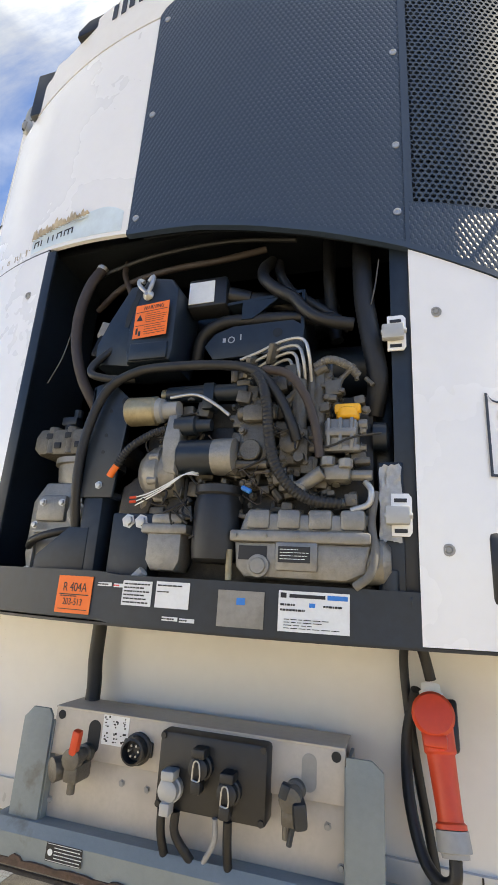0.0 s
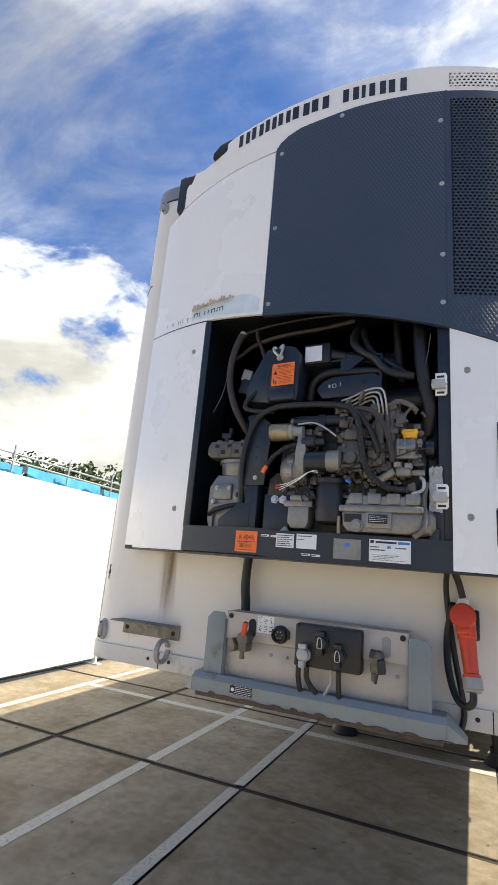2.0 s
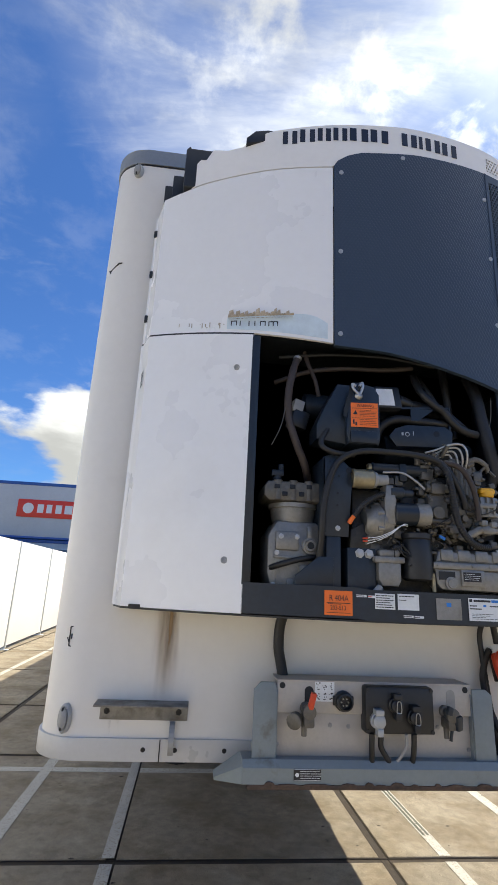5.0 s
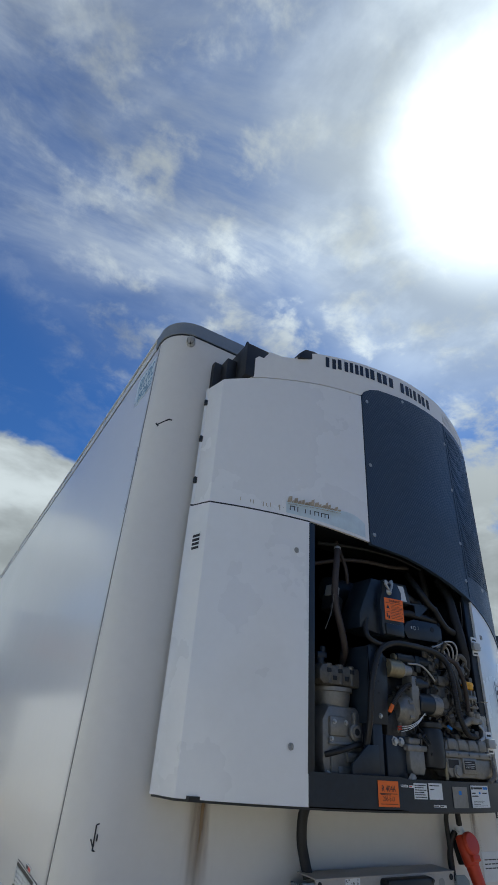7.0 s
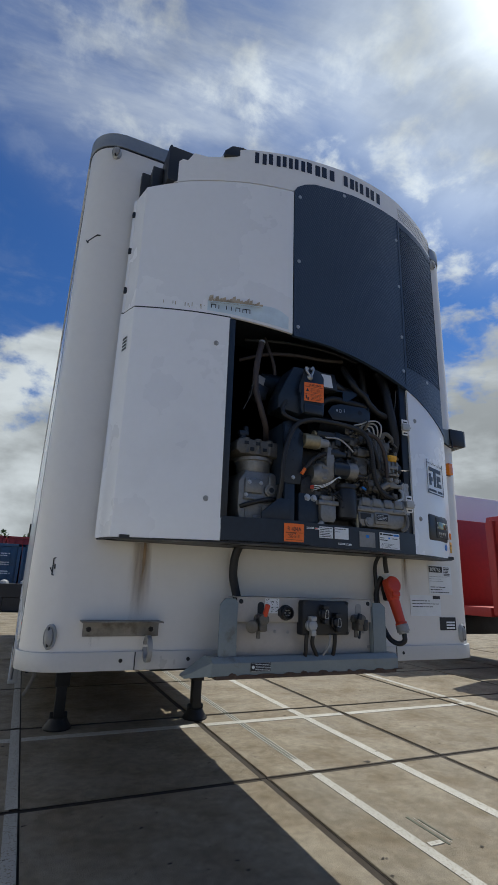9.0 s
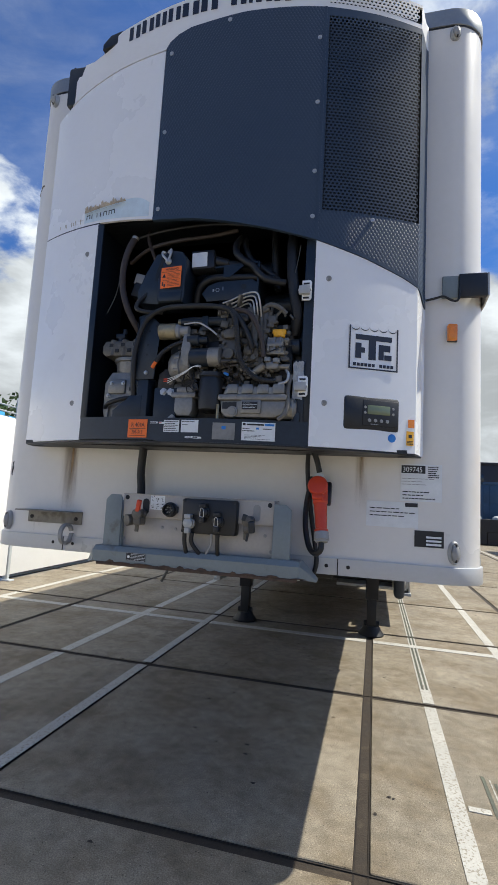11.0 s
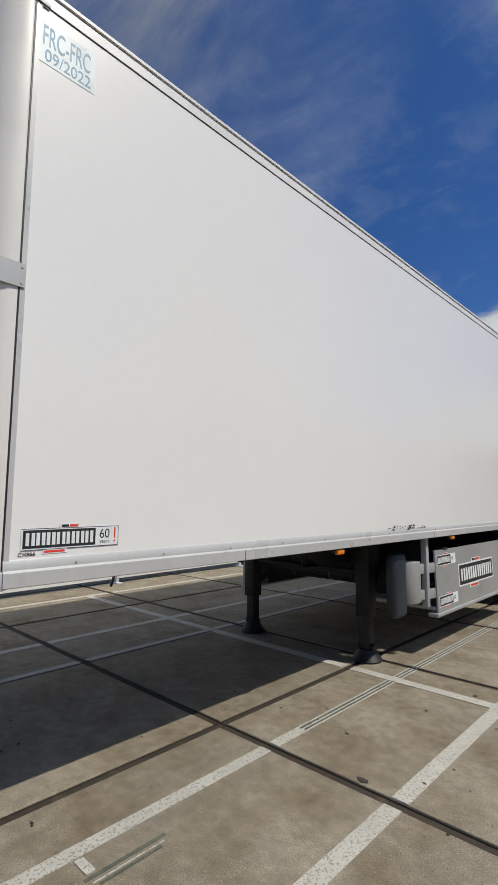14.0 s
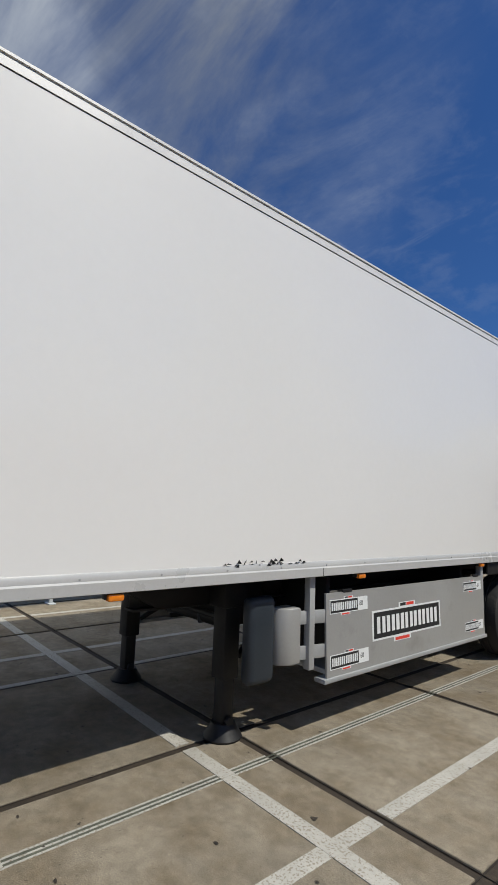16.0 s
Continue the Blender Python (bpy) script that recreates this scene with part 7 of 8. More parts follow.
bx = thing("pallet_box", (1.2, 5.9, 0.38), "grey sheet-metal pallet box with maker's stickers under the trailer", "storage box")
bm = B()
prism(bm, [(1.255, 1.055), (1.275, 1.055), (1.295, 0.42), (1.275, 0.42)], "y", 4.54, 7.26, 0.002)
panel_ = part("side_panel", bm, BOX_GREY, bx)
bm = B()
box(bm, 0.35, 1.258, 4.56, 7.24, 0.44, 0.48, 0.006)
box(bm, 1.20, 1.31, 4.50, 7.28, 0.385, 0.42, 0.006)
part("tray", bm, ZINC, bx, "pale lower rail")
for y in (4.75, 7.05):
    bm = B()
    box(bm, 1.255, 1.28, y, y + 0.12, 1.05, 1.075, 0.004)
    part("latch", bm, CHASSIS, bx)
for y in (4.40, 7.30):
    bm = B()
    box(bm, 1.20, 1.26, y - 0.03, y + 0.03, 0.5, 1.2, 0.004)
    part("hanger", bm, ZINC, bx, "pale upright hanger")


bl_box = thing("pallet_box", (-1.2, 5.7, 0.38), "plain grey sheet-metal pallet box on the shaded side", "storage box")
bm = B()
prism(bm, [(-1.255, 1.055), (-1.275, 1.055), (-1.285, 0.44), (-1.265, 0.44)], "y", 4.30, 7.20, 0.002)
part("side_panel", bm, BOX_GREY, bl_box)
bm = B()
box(bm, -1.30, -1.20, 4.26, 7.24, 0.40, 0.438, 0.006)
part("tray", bm, ZINC, bl_box, "pale lower rail")
for y in (4.28, 7.22):
    bm = B()
    box(bm, -1.25, -1.20, y - 0.03, y + 0.03, 0.42, 1.2, 0.004)
    part("hanger", bm, ZINC, bl_box, "pale upright hanger")
for y in (4.9, 5.5, 6.3):
    bm = B()
    box(bm, -1.292, -1.272, y, y + 0.16, 0.62, 0.70, 0.004)
    part("grip", bm, CHASSIS, bl_box)


def box_sticker(y0, z0, w, h, n):
    x = 1.275 + (1.055 - z0) / 0.635 * 0.02 + 0.0012
    mm = Matrix.Translation((x, y0, z0)) @ Matrix.Rotation(-math.atan2(0.02, 0.635), 4, "Y") @ FACE_RIGHT
    bm = B()
    box(bm, 0, w, h * 0.12, h * 0.88, 0, 0.0012, 0, mm)
    box(bm, w * 0.36, w * 0.60, h * 0.88, h, 0, 0.0012, 0, mm)
    box(bm, w * 0.28, w * 0.52, 0, h * 0.12, 0, 0.0012, 0, mm)
    st = solo("maker_sticker", bm, PAPER, "large white, black and red maker's sticker on the grey box" if n else "small maker's sticker on the grey box", "sticker", "maker stickers")
    mm = mm @ Matrix.Translation((0, 0, 0.0012))
    ww = w if n else w * 0.74
    ink(st, lambda b: (box(b, w * 0.02, ww * 0.98, h * 0.17, h * 0.83, 0, 0.0006, 0, mm), box(b, w * 0.38, w * 0.46, h * 0.90, h * 0.98, 0, 0.0006, 0, mm)), INK, "black_field")
    lw = ww * 0.90 / 7
    ink(st, lambda b: mark_word(b, mm @ Matrix.Translation((ww * 0.06, h * 0.29, 0.0006)), (lw * 0.84,) * 7, h * 0.42, lw * 0.16, 17), PAPER, "letter_mark")
    ink(st, lambda b: (box(b, w * 0.47, w * 0.58, h * 0.90, h * 0.98, 0, 0.0006, 0, mm), box(b, w * 0.30, w * 0.50, h * 0.02, h * 0.10, 0, 0.0006, 0, mm)), RED_MARK, "red_field")
    if not n:
        ink(st, lambda b: text_mesh(b, "60", mm @ Matrix.Translation((w * 0.77, h * 0.38, 0.0003)), h * 0.42, 0.8, 0.0003), INK, "anniversary_print")


box_sticker(5.14, 0.575, 1.15, 0.33, 1)
box_sticker(4.58, 0.875, 0.50, 0.145, 0)
box_sticker(4.58, 0.455, 0.50, 0.145, 0)
box_sticker(6.80, 0.895, 0.42, 0.125, 0)
box_sticker(6.80, 0.475, 0.42, 0.125, 0)
guard = thing("side_guard", (1.24, 4.3, 0.58), "white plastic side guard end with two aluminium arms", "side guard")
bm = B()
n = 8
prof = [(1.06, 4.31), (1.22, 4.31)] + [(1.10 + 0.12 * math.cos(a), 4.23 - 0.125 * math.sin(a)) for a in span(0, math.pi / 2, n)] + [(1.06, 4.105)]
prism(bm, prof, "z", 0.55, 0.962, 0.012)
part("end_cap", bm, BOX_GREY, guard, "pale grey plastic end")
for z in (0.575, 0.835):
    bm = B()
    prism(bm, [(1.195, 4.31), (1.22, 4.31), (1.275, 4.55), (1.25, 4.55)], "z", z, z + 0.10, 0.004)
    part("arm", bm, ZINC, guard)
for y, z in ((2.72, 1.175), (4.97, 1.175), (7.22, 1.18), (9.4, 1.18), (11.6, 1.18)):
    mono("side_lamp", (1.29, y, z), "small amber side lamp under the rail", "marker lamp", (("lens", AMBER, lambda b: box(b, 1.27, 1.312, y - 0.05, y + 0.05, z - 0.02, z + 0.02, 0.012), ""), ("base", BLACK, lambda b: box(b, 1.25, 1.29, y - 0.06, y + 0.06, z - 0.01, z + 0.024, 0.003), "")), "side lamps")


def wheel(s, y):
    w = thing("trailer_wheel", (s * 1.05, y, 0.0), "black trailer tyre on a steel rim", "wheel", "trailer wheels")
    cx = s * 0.90
    bm = B()
    lathe(bm, (cx, y, 0.50), (s, 0, 0), [(0, 0.34), (0.02, 0.44), (0.06, 0.495), (0.10, 0.502), (0.105, 0.49), (0.115, 0.49), (0.12, 0.503), (0.18, 0.505), (0.185, 0.49), (0.195, 0.49), (0.20, 0.503), (0.27, 0.502), (0.31, 0.49), (0.345, 0.44), (0.355, 0.36), (0.34, 0.30)], 40)
    tyre = part("tyre", bm, TYRE, w)
    bm = B()
    lathe(bm, (cx + s * 0.20, y, 0.50), (s, 0, 0), [(0, 0.29), (0.14, 0.295), (0.145, 0.28), (0.10, 0.26), (0.05, 0.22), (0.03, 0.15), (0.06, 0.12), (0.14, 0.115), (0.16, 0.08)], 32)
    part("rim", bm, ZINC, w, "steel rim")
    bm = B()
    for k in range(10):
        a = k * math.pi / 5
        bolt(bm, (cx + s * 0.235, y + 0.17 * math.cos(a), 0.5 + 0.17 * math.sin(a)), (s, 0, 0), 0.014, 0.035)
    part("wheel_nuts", bm, BRASSY, w)
    return w


for y in (8.22, 9.52, 10.82):
    for s in (-1, 1):
        wheel(s, y)
    bm = B()
    cyl(bm, (-0.95, y, 0.5), (0.95, y, 0.5), 0.07, 14)
    part("axle", bm, CHASSIS, trailer)
for s in (-1, 1):
    bm = B()
    box(bm, s * 0.92, s * 1.27, 7.5, 11.6, 1.05, 1.075, 0.006)
    box(bm, s * 0.92, s * 1.27, 11.58, 11.60, 0.35, 1.07, 0.003)
    box(bm, s * 1.262, s * 1.285, 7.4, 11.6, 1.06, 1.19, 0.004)
    part("mudguard", bm, CHASSIS, trailer, "black mudguard")
bm = B()
box(bm, -1.2, 1.2, LENGTH - 0.12, LENGTH - 0.02, 0.50, 0.64, 0.01)
for x in (-0.7, 0.7):
    box(bm, x - 0.05, x + 0.05, LENGTH - 0.2, LENGTH - 0.1, 0.5, 1.2, 0.006)
part("rear_bumper", bm, ZINC, trailer)
for s in (-1, 1):
    bm = B()
    box(bm, s * 0.85, s * 1.2, LENGTH - 0.02, LENGTH + 0.03, 0.98, 1.12, 0.01)
    part("rear_lamp", bm, RED_MARK, trailer)

for ob in scene.objects:
    if ob.name.split(".")[0] in ("fitting", "loose_wire", "pale_wire", "wire_tip", "sticker_lettering", "rail_joint", "joint_crack", "copper_wire", "rivets", "rail_rivets", "wheel_nuts", "torn_paint", "print", "handwriting", "markings", "plate_print"):
        ob["kind"] = "stuff"


# ---- hoarding along the yard ----
def fence_x(y):
    return -4.93 - 0.036 * (y - 4.6)


hoard = thing("hoarding", (fence_x(4), 4, 0), "tall white panel hoarding with grey posts", "fence", kind="structure")
F_TOP = 2.62
y = 4.6 - 4 * 3.43
while y < 17.0:
    y2 = y + 3.43
    bm = B()
    m = Matrix.Translation((fence_x(y), y, 0)) @ Matrix.Rotation(math.atan2(-(fence_x(y2) - fence_x(y)), 3.43), 4, "Z")
    box(bm, -0.02, 0.02, 0.03, 3.40, 0.09, F_TOP, 0.003, m)
    part("panel", bm, FENCE, hoard)
    bm = B()
    box(bm, -0.035, 0.045, -0.03, 0.03, 0.0, F_TOP + 0.01, 0.004, m)
    box(bm, -0.12, 0.12, -0.06, 0.06, 0.0, 0.02, 0.003, m)
    part("post", bm, GREY_WALL, hoard, "grey steel post with a foot plate")
    y = y2

# ---- beyond the hoarding ----
def scaffold_tent():
    t = thing("tarpaulin_roof", (-13, 11, 0), "blue tarpaulin over a scaffold frame behind the hoarding", "tarpaulin")
    for i, (y0, y1, top) in enumerate(((4.0, 8.6, 4.05), (8.7, 12.2, 4.1), (12.3, 16.0, 4.0))):
        bm = B()
        n = 8
        for a in range(n):
            ya, yb = y0 + (y1 - y0) * a / n, y0 + (y1 - y0) * (a + 1) / n
            w = 0.06 * math.sin(a * 2.1 + i)
            w2 = 0.06 * math.sin((a + 1) * 2.1 + i)
            add(bm, [(-11.6 + w, ya, 2.2), (-11.6 + w2, yb, 2.2), (-11.9 + w2, yb, top), (-11.9 + w, ya, top)], [(0, 1, 2, 3)])
            add(bm, [(-11.9 + w, ya, top), (-11.9 + w2, yb, top), (-14.5, yb, top + 0.25), (-14.5, ya, top + 0.25)], [(0, 1, 2, 3)])
        bmesh.ops.remove_doubles(bm, verts=bm.verts[:], dist=1e-4)
        part("sheet", bm, TARP, t)
    for z, x in ((4.35, -11.5), (4.12, -11.45), (3.55, -11.4)):
        bm = B()
        cyl(bm, (x, 3.0, z), (x, 20.0, z - 0.15), 0.03, 8)
        part("scaffold_tube", bm, ZINC, t, "grey scaffold tube")
    for k in range(8):
        bm = B()
        yy = 3.4 + k * 2.2
        cyl(bm, (-11.45, yy, 0.0), (-11.45, yy, 4.55), 0.03, 8)
        part("scaffold_post", bm, ZINC, t, "grey scaffold tube")


scaffold_tent()


def tree(name, x, y, h, r, seed, label):
    rnd = random.Random(seed)
    t = thing(name, (x, y, 0), label, "tree", "trees on the skyline")
    bm = B()
    lathe(bm, (x, y, 0), (0.03, 0.0, 1), [(0, 0.28), (h * 0.3, 0.2), (h * 0.6, 0.12), (h * 0.85, 0.04)], 8)
    for k in range(6):
        a = rnd.uniform(0, 6.3)
        z = h * rnd.uniform(0.35, 0.65)
        tube(bm, [(x, y, z), (x + math.cos(a) * r * 0.4, y + math.sin(a) * r * 0.4, z + h * 0.12), (x + math.cos(a) * r * 0.75, y + math.sin(a) * r * 0.75, z + h * 0.2)], 0.06, 5, 3)
    part("trunk", bm, BARK, t)
    verts, faces = [], []
    blobs = [(rnd.gauss(0, 0.42) * r, rnd.gauss(0, 0.42) * r, h * rnd.uniform(0.42, 0.93), rnd.uniform(0.18, 0.36) * r) for _ in range(26)]
    for bx, by, bz, br in blobs:
        for _ in range(90):
            d = Vector((rnd.gauss(0, 1), rnd.gauss(0, 1), rnd.gauss(0, 0.8))).normalized() * br * rnd.uniform(0.6, 1.1)
            c = Vector((x + bx, y + by, bz)) + d
            e1 = Vector((rnd.gauss(0, 1), rnd.gauss(0, 1), rnd.gauss(0, 1))).normalized() * r * rnd.uniform(0.03, 0.07)
            e2 = e1.orthogonal().normalized() * r * rnd.uniform(0.02, 0.05)
            n = len(verts)
            verts += [c - e1, c + e2, c + e1, c - e2]
            faces.append((n, n + 1, n + 2, n + 3))
    me = bpy.data.meshes.new("crown")
    me.from_pydata([tuple(v) for v in verts], [], faces)
    me.materials.append(LEAF)
    ob = new("crown", me)
    ob.parent = t
    ob.matrix_parent_inverse = Matrix.Translation((-x, -y, 0))
    return t


for i, (x, y, h, r) in enumerate(((-41, 26, 10.8, 4.4), (-40, 33, 11.0, 4.4), (-38, 40, 11.4, 4.6), (-44, 50, 12.0, 5.0), (-38, 60, 12.0, 5.0), (-31, 63, 11.6, 5.0), (-24, 66, 11.4, 4.6), (-12, 78, 9.6, 5), (0, 84, 10, 5), (9, 86, 9.3, 4.5), (17, 88, 9.0, 4.6), (4, 52, 4.6, 2.4), (8, 53, 4.4, 2.4))):
    tree("broadleaf_tree", x, y, h, r, 30 + i, "dark green broadleaf tree on the skyline")


def cabin(name, x0, x1, y0, y1, z0, z1, label, sign=False):
    c = thing(name, ((x0 + x1) / 2, (y0 + y1) / 2, 0), label, "site cabin")
    bm = B()
    box(bm, x0, x1, y0, y1, z0, z1 - 0.18, 0.02)
    part("wall", bm, GREY_WALL, c)
    bm = B()
    box(bm, x0 - 0.02, x1 + 0.02, y0 - 0.02, y1 + 0.02, z1 - 0.18, z1, 0.02)
    box(bm, x0 - 0.02, x1 + 0.02, y0 - 0.02, y1 + 0.02, z0 - 0.02, z0 + 0.10, 0.02)
    part("roof", bm, BLUE_TRIM, c, "blue edge")
    if sign:
        bm = B()
        box(bm, x1 - 5.2, x1 - 1.9, y0 - 0.06, y0 - 0.022, z0 + 1.15, z0 + 2.15, 0.01)
        sg = part("sign", bm, RED_MARK, c, "red company sign with white marks")
        bm = B()
        lathe(bm, (x1 - 4.6, y0 - 0.06, z0 + 1.65), (0, -1, 0), [(0, 0.30), (0.01, 0.30)], 20)
        for k, w in enumerate((0.34, 0.30, 0.34, 0.42)):
            box(bm, x1 - 4.1 + k * 0.5, x1 - 4.1 + k * 0.5 + w, y0 - 0.075, y0 - 0.06, z0 + 1.42, z0 + 1.90)
        ob = new("sign_mark", finish("sign_mark", bm, PAPER)); ob.parent = sg
    for k in range(2):
        bm = B()
        box(bm, x0 + 0.4 + k * 2.0, x0 + 1.3 + k * 2.0, y0 - 0.03, y0 + 0.01, z0 + 1.0, z0 + 2.0, 0.01)
        if not sign:
            part("window", bm, GLASS, c)
        else:
            bm.free()
    return c


cabin("site_cabin", -13.8, -5.55, 27.0, 30.0, 3.7, 6.85, "pale grey stacked site cabin with blue edges and a red sign", True)
cabin("site_cabin", -13.7, -5.5, 27.2, 30.0, 0.0, 3.66, "pale grey lower site cabin with blue edges")
cabin("site_cabin", -27.0, -24.2, 44.0, 48.0, 0.0, 6.7, "pale grey site cabin far behind the hoarding")
cabin("site_cabin", -24.0, -21.4, 46.0, 49.0, 0.0, 6.3, "pale grey site cabin far behind the hoarding")

flag = thing("banner", (-18, 28, 0), "tall blue banner on a mast behind the hoarding", "banner")
bm = B()
cyl(bm, (-18, 28, 0), (-18, 28, 10.2), 0.05, 10)
part("mast", bm, ZINC, flag)
bm = B()
box(bm, -19.7, -18.06, 28, 28.02, 5.0, 8.5, 0.004)
cloth = part("cloth", bm, BLUE_TRIM, flag)
bm = B()
text_mesh(bm, "06.", Matrix.Translation((-19.55, 27.99, 7.4)) @ FACE_FRONT, 1.0, 0.8, 0.004)
ob = new("number", finish("number", bm, PAPER)); ob.parent = cloth
bm = B()
box(bm, -19.6, -18.3, 27.985, 27.998, 5.2, 6.5)
ob = new("poster_patch", finish("poster_patch", bm, ORANGE)); ob.parent = cloth


# ---- far end of the yard ----
barrier = thing("barrier_wall", (2, 23.4, 0), "low black barrier of stacked blocks across the yard's end", "barrier", kind="structure")
for k in range(26):
    for j in range(2):
        bm = B()
        x0 = -26 + k * 2.0 + (1.0 if j else 0)
        box(bm, x0 + 0.01, x0 + 1.99, 23.2, 23.9, j * 0.6, j * 0.6 + 0.595, 0.02)
        part("block", bm, BARRIER, barrier, smooth=0)
bm = B()
for k in range(60):
    lathe(bm, (-25 + k * 0.85, 23.45, 1.19), (0, 0, 1), [(0, 0.2), (0.1, 0.18), (0.16, 0.1), (0.18, 0.02)], 10)
part("lifting_knob", bm, ZINC, barrier, "pale knobs along the top")


def container(x0, y0, z0, w, mat, label, seed, ht=2.59):
    c = thing("shipping_container", (x0 + w / 2, y0 + 3, z0), label, "container", "stacked containers")
    bm = B()
    box(bm, x0, x0 + w, y0 + 0.06, y0 + 6.0, z0, z0 + ht - 0.04)
    part("shell", bm, mat, c)
    bm = B()
    for a, b, cc, d in ((x0, x0 + 0.14, 0, ht), (x0 + w - 0.14, x0 + w, 0, ht), (x0, x0 + w, 0, 0.14), (x0, x0 + w, ht - 0.14, ht)):
        box(bm, a, b, y0 - 0.03, y0 + 0.1, z0 + cc, z0 + d, 0.01)
    part("corner_frame", bm, mat, c)
    for s in range(2):
        bm = B()
        a = x0 + 0.15 + s * (w - 0.3) / 2
        b = a + (w - 0.3) / 2 - 0.02
        box(bm, a, b, y0 + 0.01, y0 + 0.05, z0 + 0.15, z0 + ht - 0.15, 0.01)
        for q in range(3):
            box(bm, a + 0.06, b - 0.06, y0 - 0.012, y0 + 0.012, z0 + 0.25 + q * (ht - 0.4) / 3, z0 + 0.10 + (q + 1) * (ht - 0.4) / 3, 0.01)
        d = part("door", bm, mat, c)
        for q in (0.3, 0.75):
            bm = B()
            xx = a + (b - a) * q
            cyl(bm, (xx, y0 - 0.045, z0 + 0.12), (xx, y0 - 0.045, z0 + ht - 0.11), 0.02, 8)
            box(bm, xx - 0.03, xx + 0.22, y0 - 0.07, y0 - 0.05, z0 + 1.02, z0 + 1.06)
            ob = new("locking_bar", finish("locking_bar", bm, mat)); ob.parent = d
        if s == 1:
            bm = B()
            for r_ in range(3):
                bars(bm, Matrix.Translation((a + 0.3, y0 - 0.014, z0 + ht - 0.62 - r_ * 0.42)) @ FACE_FRONT, 0.6, 0.2, 2, seed + r_, 0.9, 0.5)
            ob = new("markings", finish("markings", bm, PAPER)); ob.parent = d
    return c


for k in range(14):
    container(-21.5 + k * 2.5, 25.0, 0.0, 2.44, BLUE_BOX, "dark blue steel container with closed doors and white markings", k, 3.05)
for k, x in enumerate((-5.0, -2.5, -0.5, -10.0)):
    container(x, 31.5, 0.0, 2.44, RED_BOX, "red steel container behind the blue ones", 50 + k, 3.85)

hall = thing("dark_hall", (20, 62, 0), "long black clad hall with a flat roof", "building")
bm = B()
box(bm, -1.2, 60, 62, 90, 0, 7.2, 0.05)
part("wall", bm, NIGHT_WALL, hall)
bm = B()
box(bm, -1.4, 60.2, 61.8, 90.2, 7.2, 7.45, 0.03)
part("roof", bm, NIGHT_WALL, hall)
for k in range(5):
    bm = B()
    box(bm, 1.5 + k * 3.4, 3.2 + k * 3.4, 61.9, 62.1, 4.8, 6.0, 0.02)
    part("window", bm, GLASS, hall)
lampost = thing("street_lamp", (1.55, 40, 0), "grey street lamp with a flat double head", "street lamp")
bm = B()
lathe(bm, (1.55, 40, 0), (0, 0, 1), [(0, 0.12), (1.2, 0.1), (1.25, 0.075), (6.4, 0.06)], 10)
part("pole", bm, ZINC, lampost)
bm = B()
box(bm, 1.05, 2.05, 39.8, 40.2, 6.4, 6.55, 0.04)
part("lamp_head", bm, GREY_PLASTIC, lampost)

# ---- neighbouring trailer and red skip on the other side ----
nb = thing("box_trailer", (8.8, 12, 0), "white box trailer parked beside, on a red chassis", "trailer")
bm = B()
box(bm, 7.55, 10.1, 6.6, 20.0, 1.35, 3.85, 0.03)
part("body", bm, WHITE_SIDE, nb)
bm = B()
box(bm, 7.53, 10.12, 6.58, 20.02, 1.28, 1.38, 0.01)
part("rail", bm, ZINC, nb)
bm = B()
box(bm, 7.5, 10.05, 5.3, 19.9, 1.08, 1.27, 0.02)
part("frame", bm, RED_BOX, nb, "red frame")
bm = B()
box(bm, 7.9, 9.8, 6.8, 19.5, 0.6, 1.08, 0.05)
part("underframe", bm, CHASSIS, nb)
for k in range(3):
    for s in (7.6, 9.7):
        bm = B()
        lathe(bm, (s, 14.2 + k * 1.3, 0.51), (1, 0, 0), [(0, 0.40), (0.03, 0.51), (0.3, 0.51), (0.34, 0.40)], 24)
        part("wheel", bm, TYRE, nb)
for s in (8.0, 9.7):
    bm = B()
    box(bm, s - 0.07, s + 0.07, 8.5, 8.64, 0.06, 1.08, 0.01)
    box(bm, s - 0.16, s + 0.16, 8.4, 8.74, 0.0, 0.06, 0.02)
    part("landing_leg", bm, CHASSIS, nb)
skip = thing("red_skip", (8.8, 3.3, 0), "tall red steel skip body on dark wheels", "skip")
bm = B()
prism(bm, [(7.45, 1.12), (7.42, 2.9), (7.48, 3.08), (7.7, 3.12), (10.0, 3.12), (10.0, 1.12)], "y", 1.2, 5.2, 0.03)
part("body", bm, RED_BOX, skip)
for k in range(7):
    bm = B()
    box(bm, 7.36, 7.46, 1.35 + k * 0.6, 1.45 + k * 0.6, 1.12, 3.0, 0.015)
    part("rib", bm, RED_BOX, skip)
bm = B()
box(bm, 7.7, 9.9, 1.3, 5.1, 0.55, 1.11, 0.04)
part("underframe", bm, CHASSIS, skip)
for k in range(2):
    for s in (7.55, 9.6):
        bm = B()
        lathe(bm, (s, 2.4 + k * 1.4, 0.51), (1, 0, 0), [(0, 0.40), (0.03, 0.51), (0.3, 0.51), (0.34, 0.40)], 24)
        part("wheel", bm, TYRE, skip)
bm = B()
box(bm, 7.44, 7.54, 6.28, 6.42, 1.06, 3.22, 0.01)
box(bm, 7.545, 9.9, 6.32, 6.38, 1.06, 3.18, 0.008)
tail = part("tailboard", bm, RED_BOX, nb, "upright red steel board at the trailer's end")
for z in (1.55, 2.2):
    bm = B()
    box(bm, 7.415, 7.438, 6.30, 6.40, z, z + 0.22, 0.006)
    part("latch", bm, RED_BOX, tail)
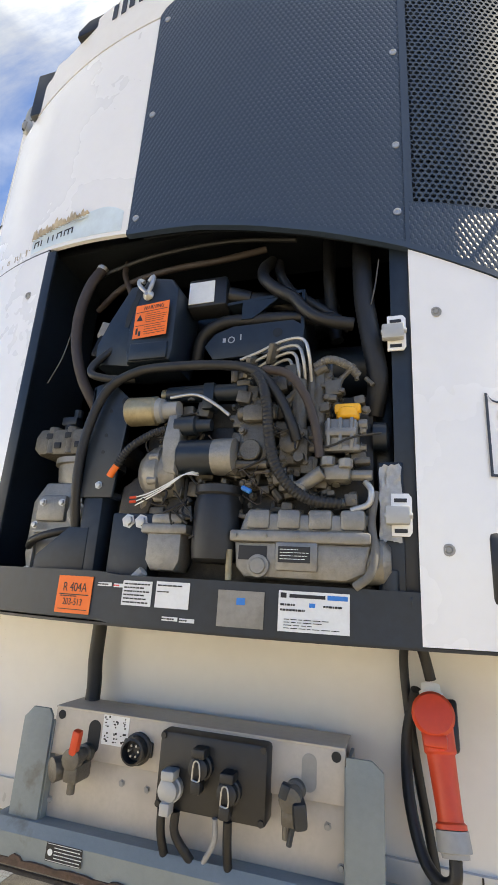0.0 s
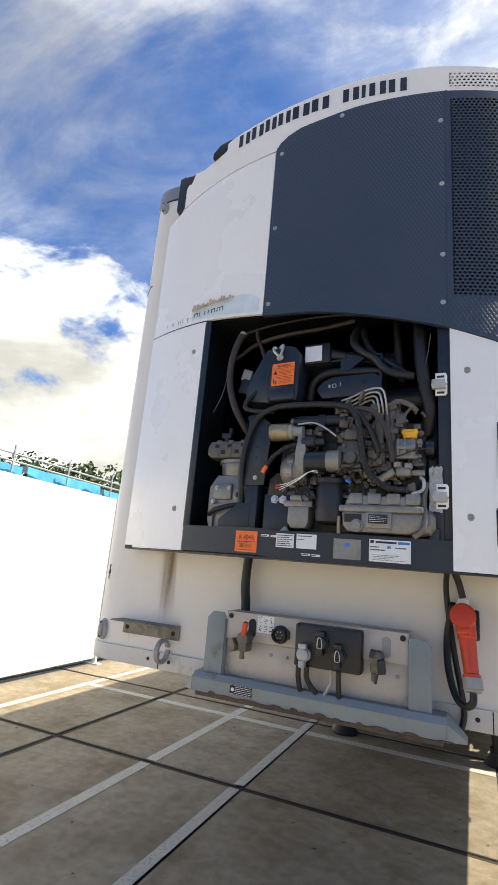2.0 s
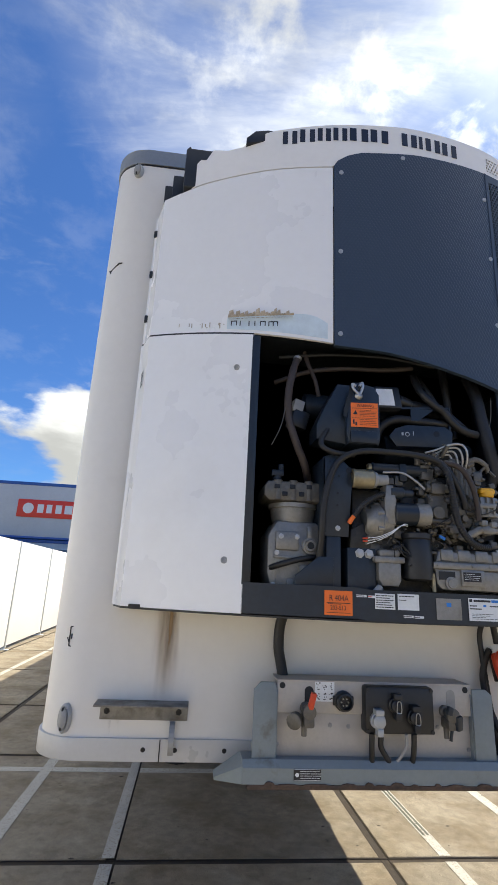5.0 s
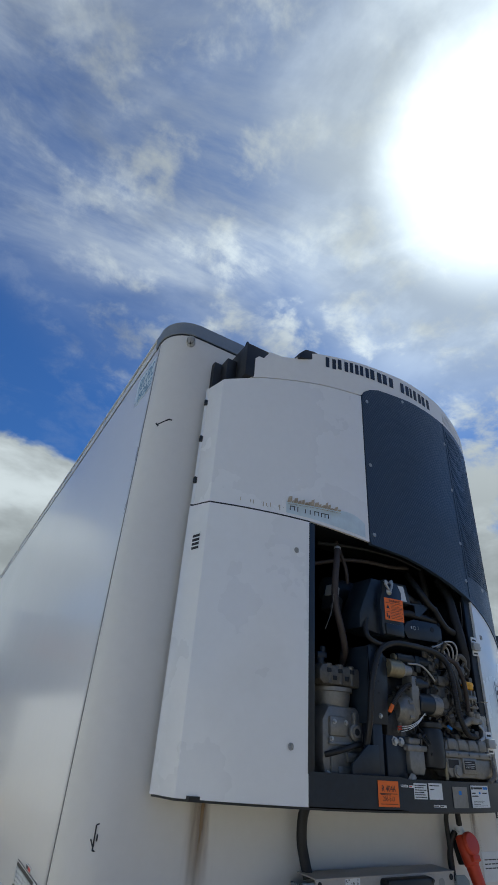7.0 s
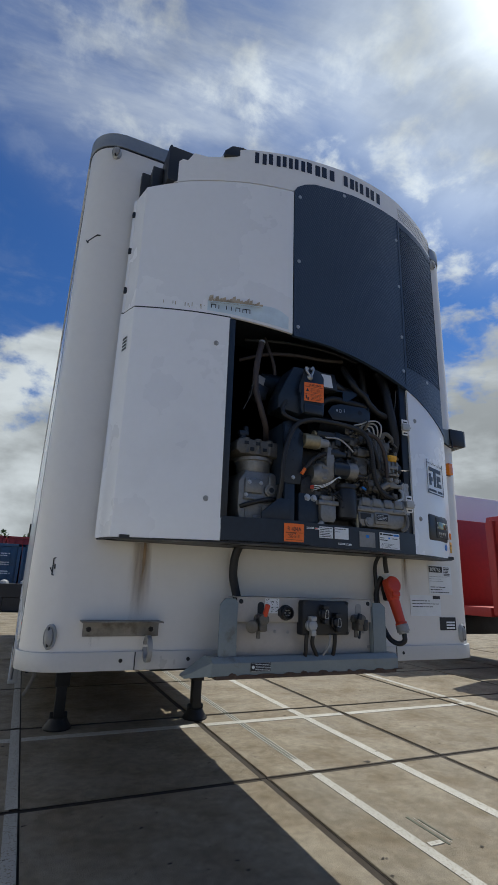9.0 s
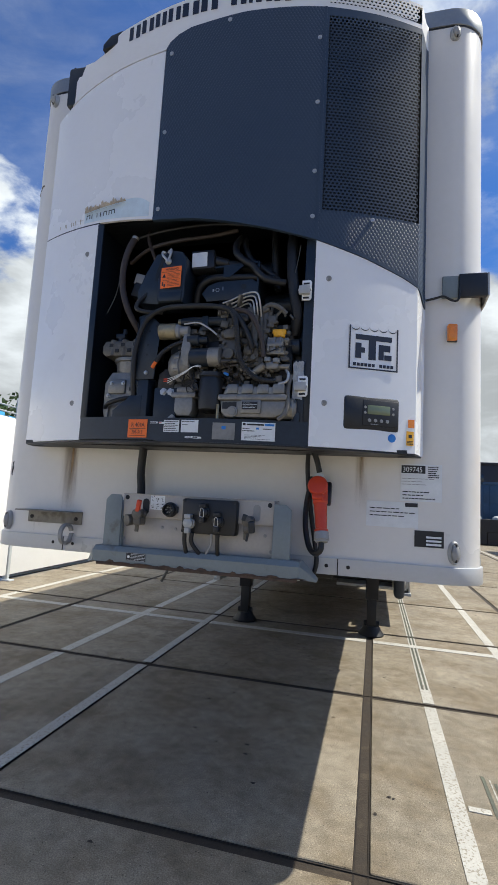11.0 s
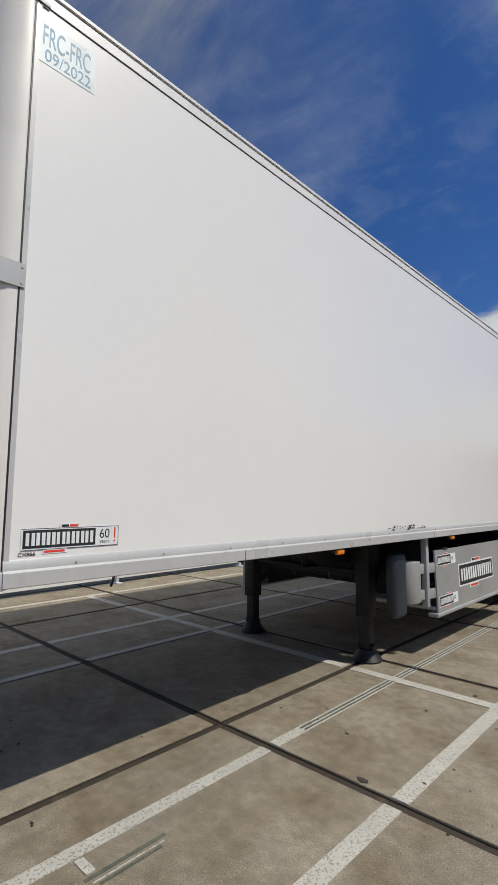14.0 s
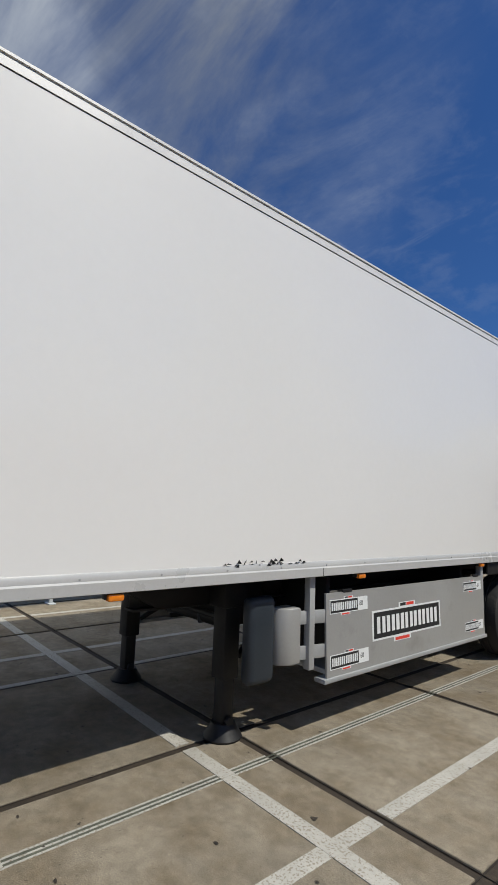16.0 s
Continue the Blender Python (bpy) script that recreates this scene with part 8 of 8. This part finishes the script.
bin_ = thing("steel_bin", (-4.9, 19.6, 0), "low dark steel bin at the end of the hoarding", "bin")
bm = B()
prism(bm, [(19.0, 0.0), (20.6, 0.0), (20.7, 1.2), (18.9, 1.2)], "x", -5.5, -4.5, 0.03)
part("body", bm, BARRIER, bin_)
bm = B()
prism(bm, [(18.85, 1.2), (20.75, 1.2), (20.75, 1.28), (19.8, 1.36), (18.85, 1.28)], "x", -5.55, -4.45, 0.01)
part("lid", bm, GREY_WALL, bin_)


# ---- painted lines, litter and slabs ----
def painted(x0, x1, y0, y1, label, lift=0.0):
    """A painted strip, broken at each joint that it crosses."""
    cuts_x = [x0] + [j for j in X_JOINTS if x0 + 0.05 < j < x1 - 0.05] + [x1]
    cuts_y = [y0] + [j for j in Y_JOINTS if y0 + 0.05 < j < y1 - 0.05] + [y1]
    bm = B()
    for a, b in zip(cuts_x, cuts_x[1:]):
        for c, d in zip(cuts_y, cuts_y[1:]):
            e, f = (0.040 if a != x0 else 0), (0.040 if b != x1 else 0)
            g, h = (0.040 if c != y0 else 0), (0.040 if d != y1 else 0)
            box(bm, a + e, b - f, c + g, d - h, 0.0002, 0.0032 + lift)
    return solo("painted_line", bm, PAINT, label, "road marking", kind="structure", smooth=0)


for x, w, y0, y1 in ((-2.0, 0.10, -9, 22.5), (-1.13 - 0.022, 0.085, -9, 22.5), (1.275, 0.085, -2.6, 2.25), (2.15, 0.10, -9, 22.5), (4.9, 0.10, -9, 22.5), (-4.15, 0.10, -9, 22.5)):
    painted(x - w / 2, x + w / 2, y0, y1, "worn white bay line along the yard")
painted(-4.2, 5.0, 3.53, 3.64, "worn white line across the yard", 0.0012)
painted(1.33, 1.44, 0.54, 0.585, "short worn white stroke on the concrete", 0.0012)
for dx in (-0.036, 0.0, 0.034):
    painted(1.268 + dx, 1.268 + dx + 0.013, 2.25, 22.5, "thin pale line along a sawn groove")
bm = B()
for dx in (-0.020, 0.015):
    box(bm, 1.268 + dx, 1.268 + dx + 0.016, 2.1, 22.5, 0.0002, 0.0018)
solo("sawn_groove", bm, GROOVE, "greenish sawn groove beside the pale lines", "groove", kind="structure", smooth=0)
for k, (x0, x1) in enumerate(((1.455, 1.475), (1.495, 1.503), (1.515, 1.530))):
    bm = B()
    box(bm, x0, x1, 0.52 + 0.02 * k, 0.93 - 0.03 * k, 0.0002, 0.0022)
    solo("scrape_mark", bm, PAINT if k == 1 else GROOVE, "scrape mark on the concrete beside the white line", "mark", "scrape marks", kind="structure", smooth=0)
# filled joints carry a darker crack on either edge
bm = B()
for jx in X_JOINTS[1:-1]:
    for dx in (-0.034, 0.026):
        box(bm, jx + dx, jx + dx + 0.008, Y_JOINTS[0], Y_JOINTS[-1], -0.0115, -0.009)
for jy in Y_JOINTS[1:-1]:
    box(bm, X_JOINTS[0], X_JOINTS[-1], jy + 0.024, jy + 0.031, -0.0085, -0.006)
ob = part("joint_crack", bm, JOINT, floor, "dark crack in the joint filler")
ob["kind"] = "stuff"

rnd = random.Random(11)
bm = B()
for i in range(900):
    x, y = rnd.uniform(-4.5, 6.5), rnd.uniform(-6.0, 9.0)
    s = rnd.uniform(0.003, 0.015) * (1.9 if rnd.random() < 0.05 else 0.9)
    a = rnd.uniform(0, 6.3)
    n = 6
    add(bm, [(x + s * rnd.uniform(0.3, 1.4) * math.cos(a + 6.283 * k / n) * 1.5, y + s * rnd.uniform(0.3, 1.4) * math.sin(a + 6.283 * k / n), 0.0036 + 0.002 * rnd.random()) for k in range(n)], [tuple(range(n))])
solo("leaf_litter", bm, LITTER, "small dark leaves and grit scattered on the concrete", "litter", kind="stuff", smooth=0)

SLABS = {}
for a, b in zip(X_JOINTS, X_JOINTS[1:]):
    for c, d in zip(Y_JOINTS, Y_JOINTS[1:]):
        key = (round(b - a, 3), round(d - c, 3))
        if key not in SLABS:
            bm = B()
            hx, hy = key[0] / 2 - 0.036, key[1] / 2 - 0.036
            box(bm, -hx, hx, -hy, hy, -0.025, 0.0, 0.004, None, 1)
            SLABS[key] = finish("slab", bm, CONCRETE, 0)
        ob = new("slab", SLABS[key])
        ob.location = ((a + b) / 2, (c + d) / 2, 0.0006 * math.sin(a * 7.1 + c * 3.3))
        ob.parent = floor
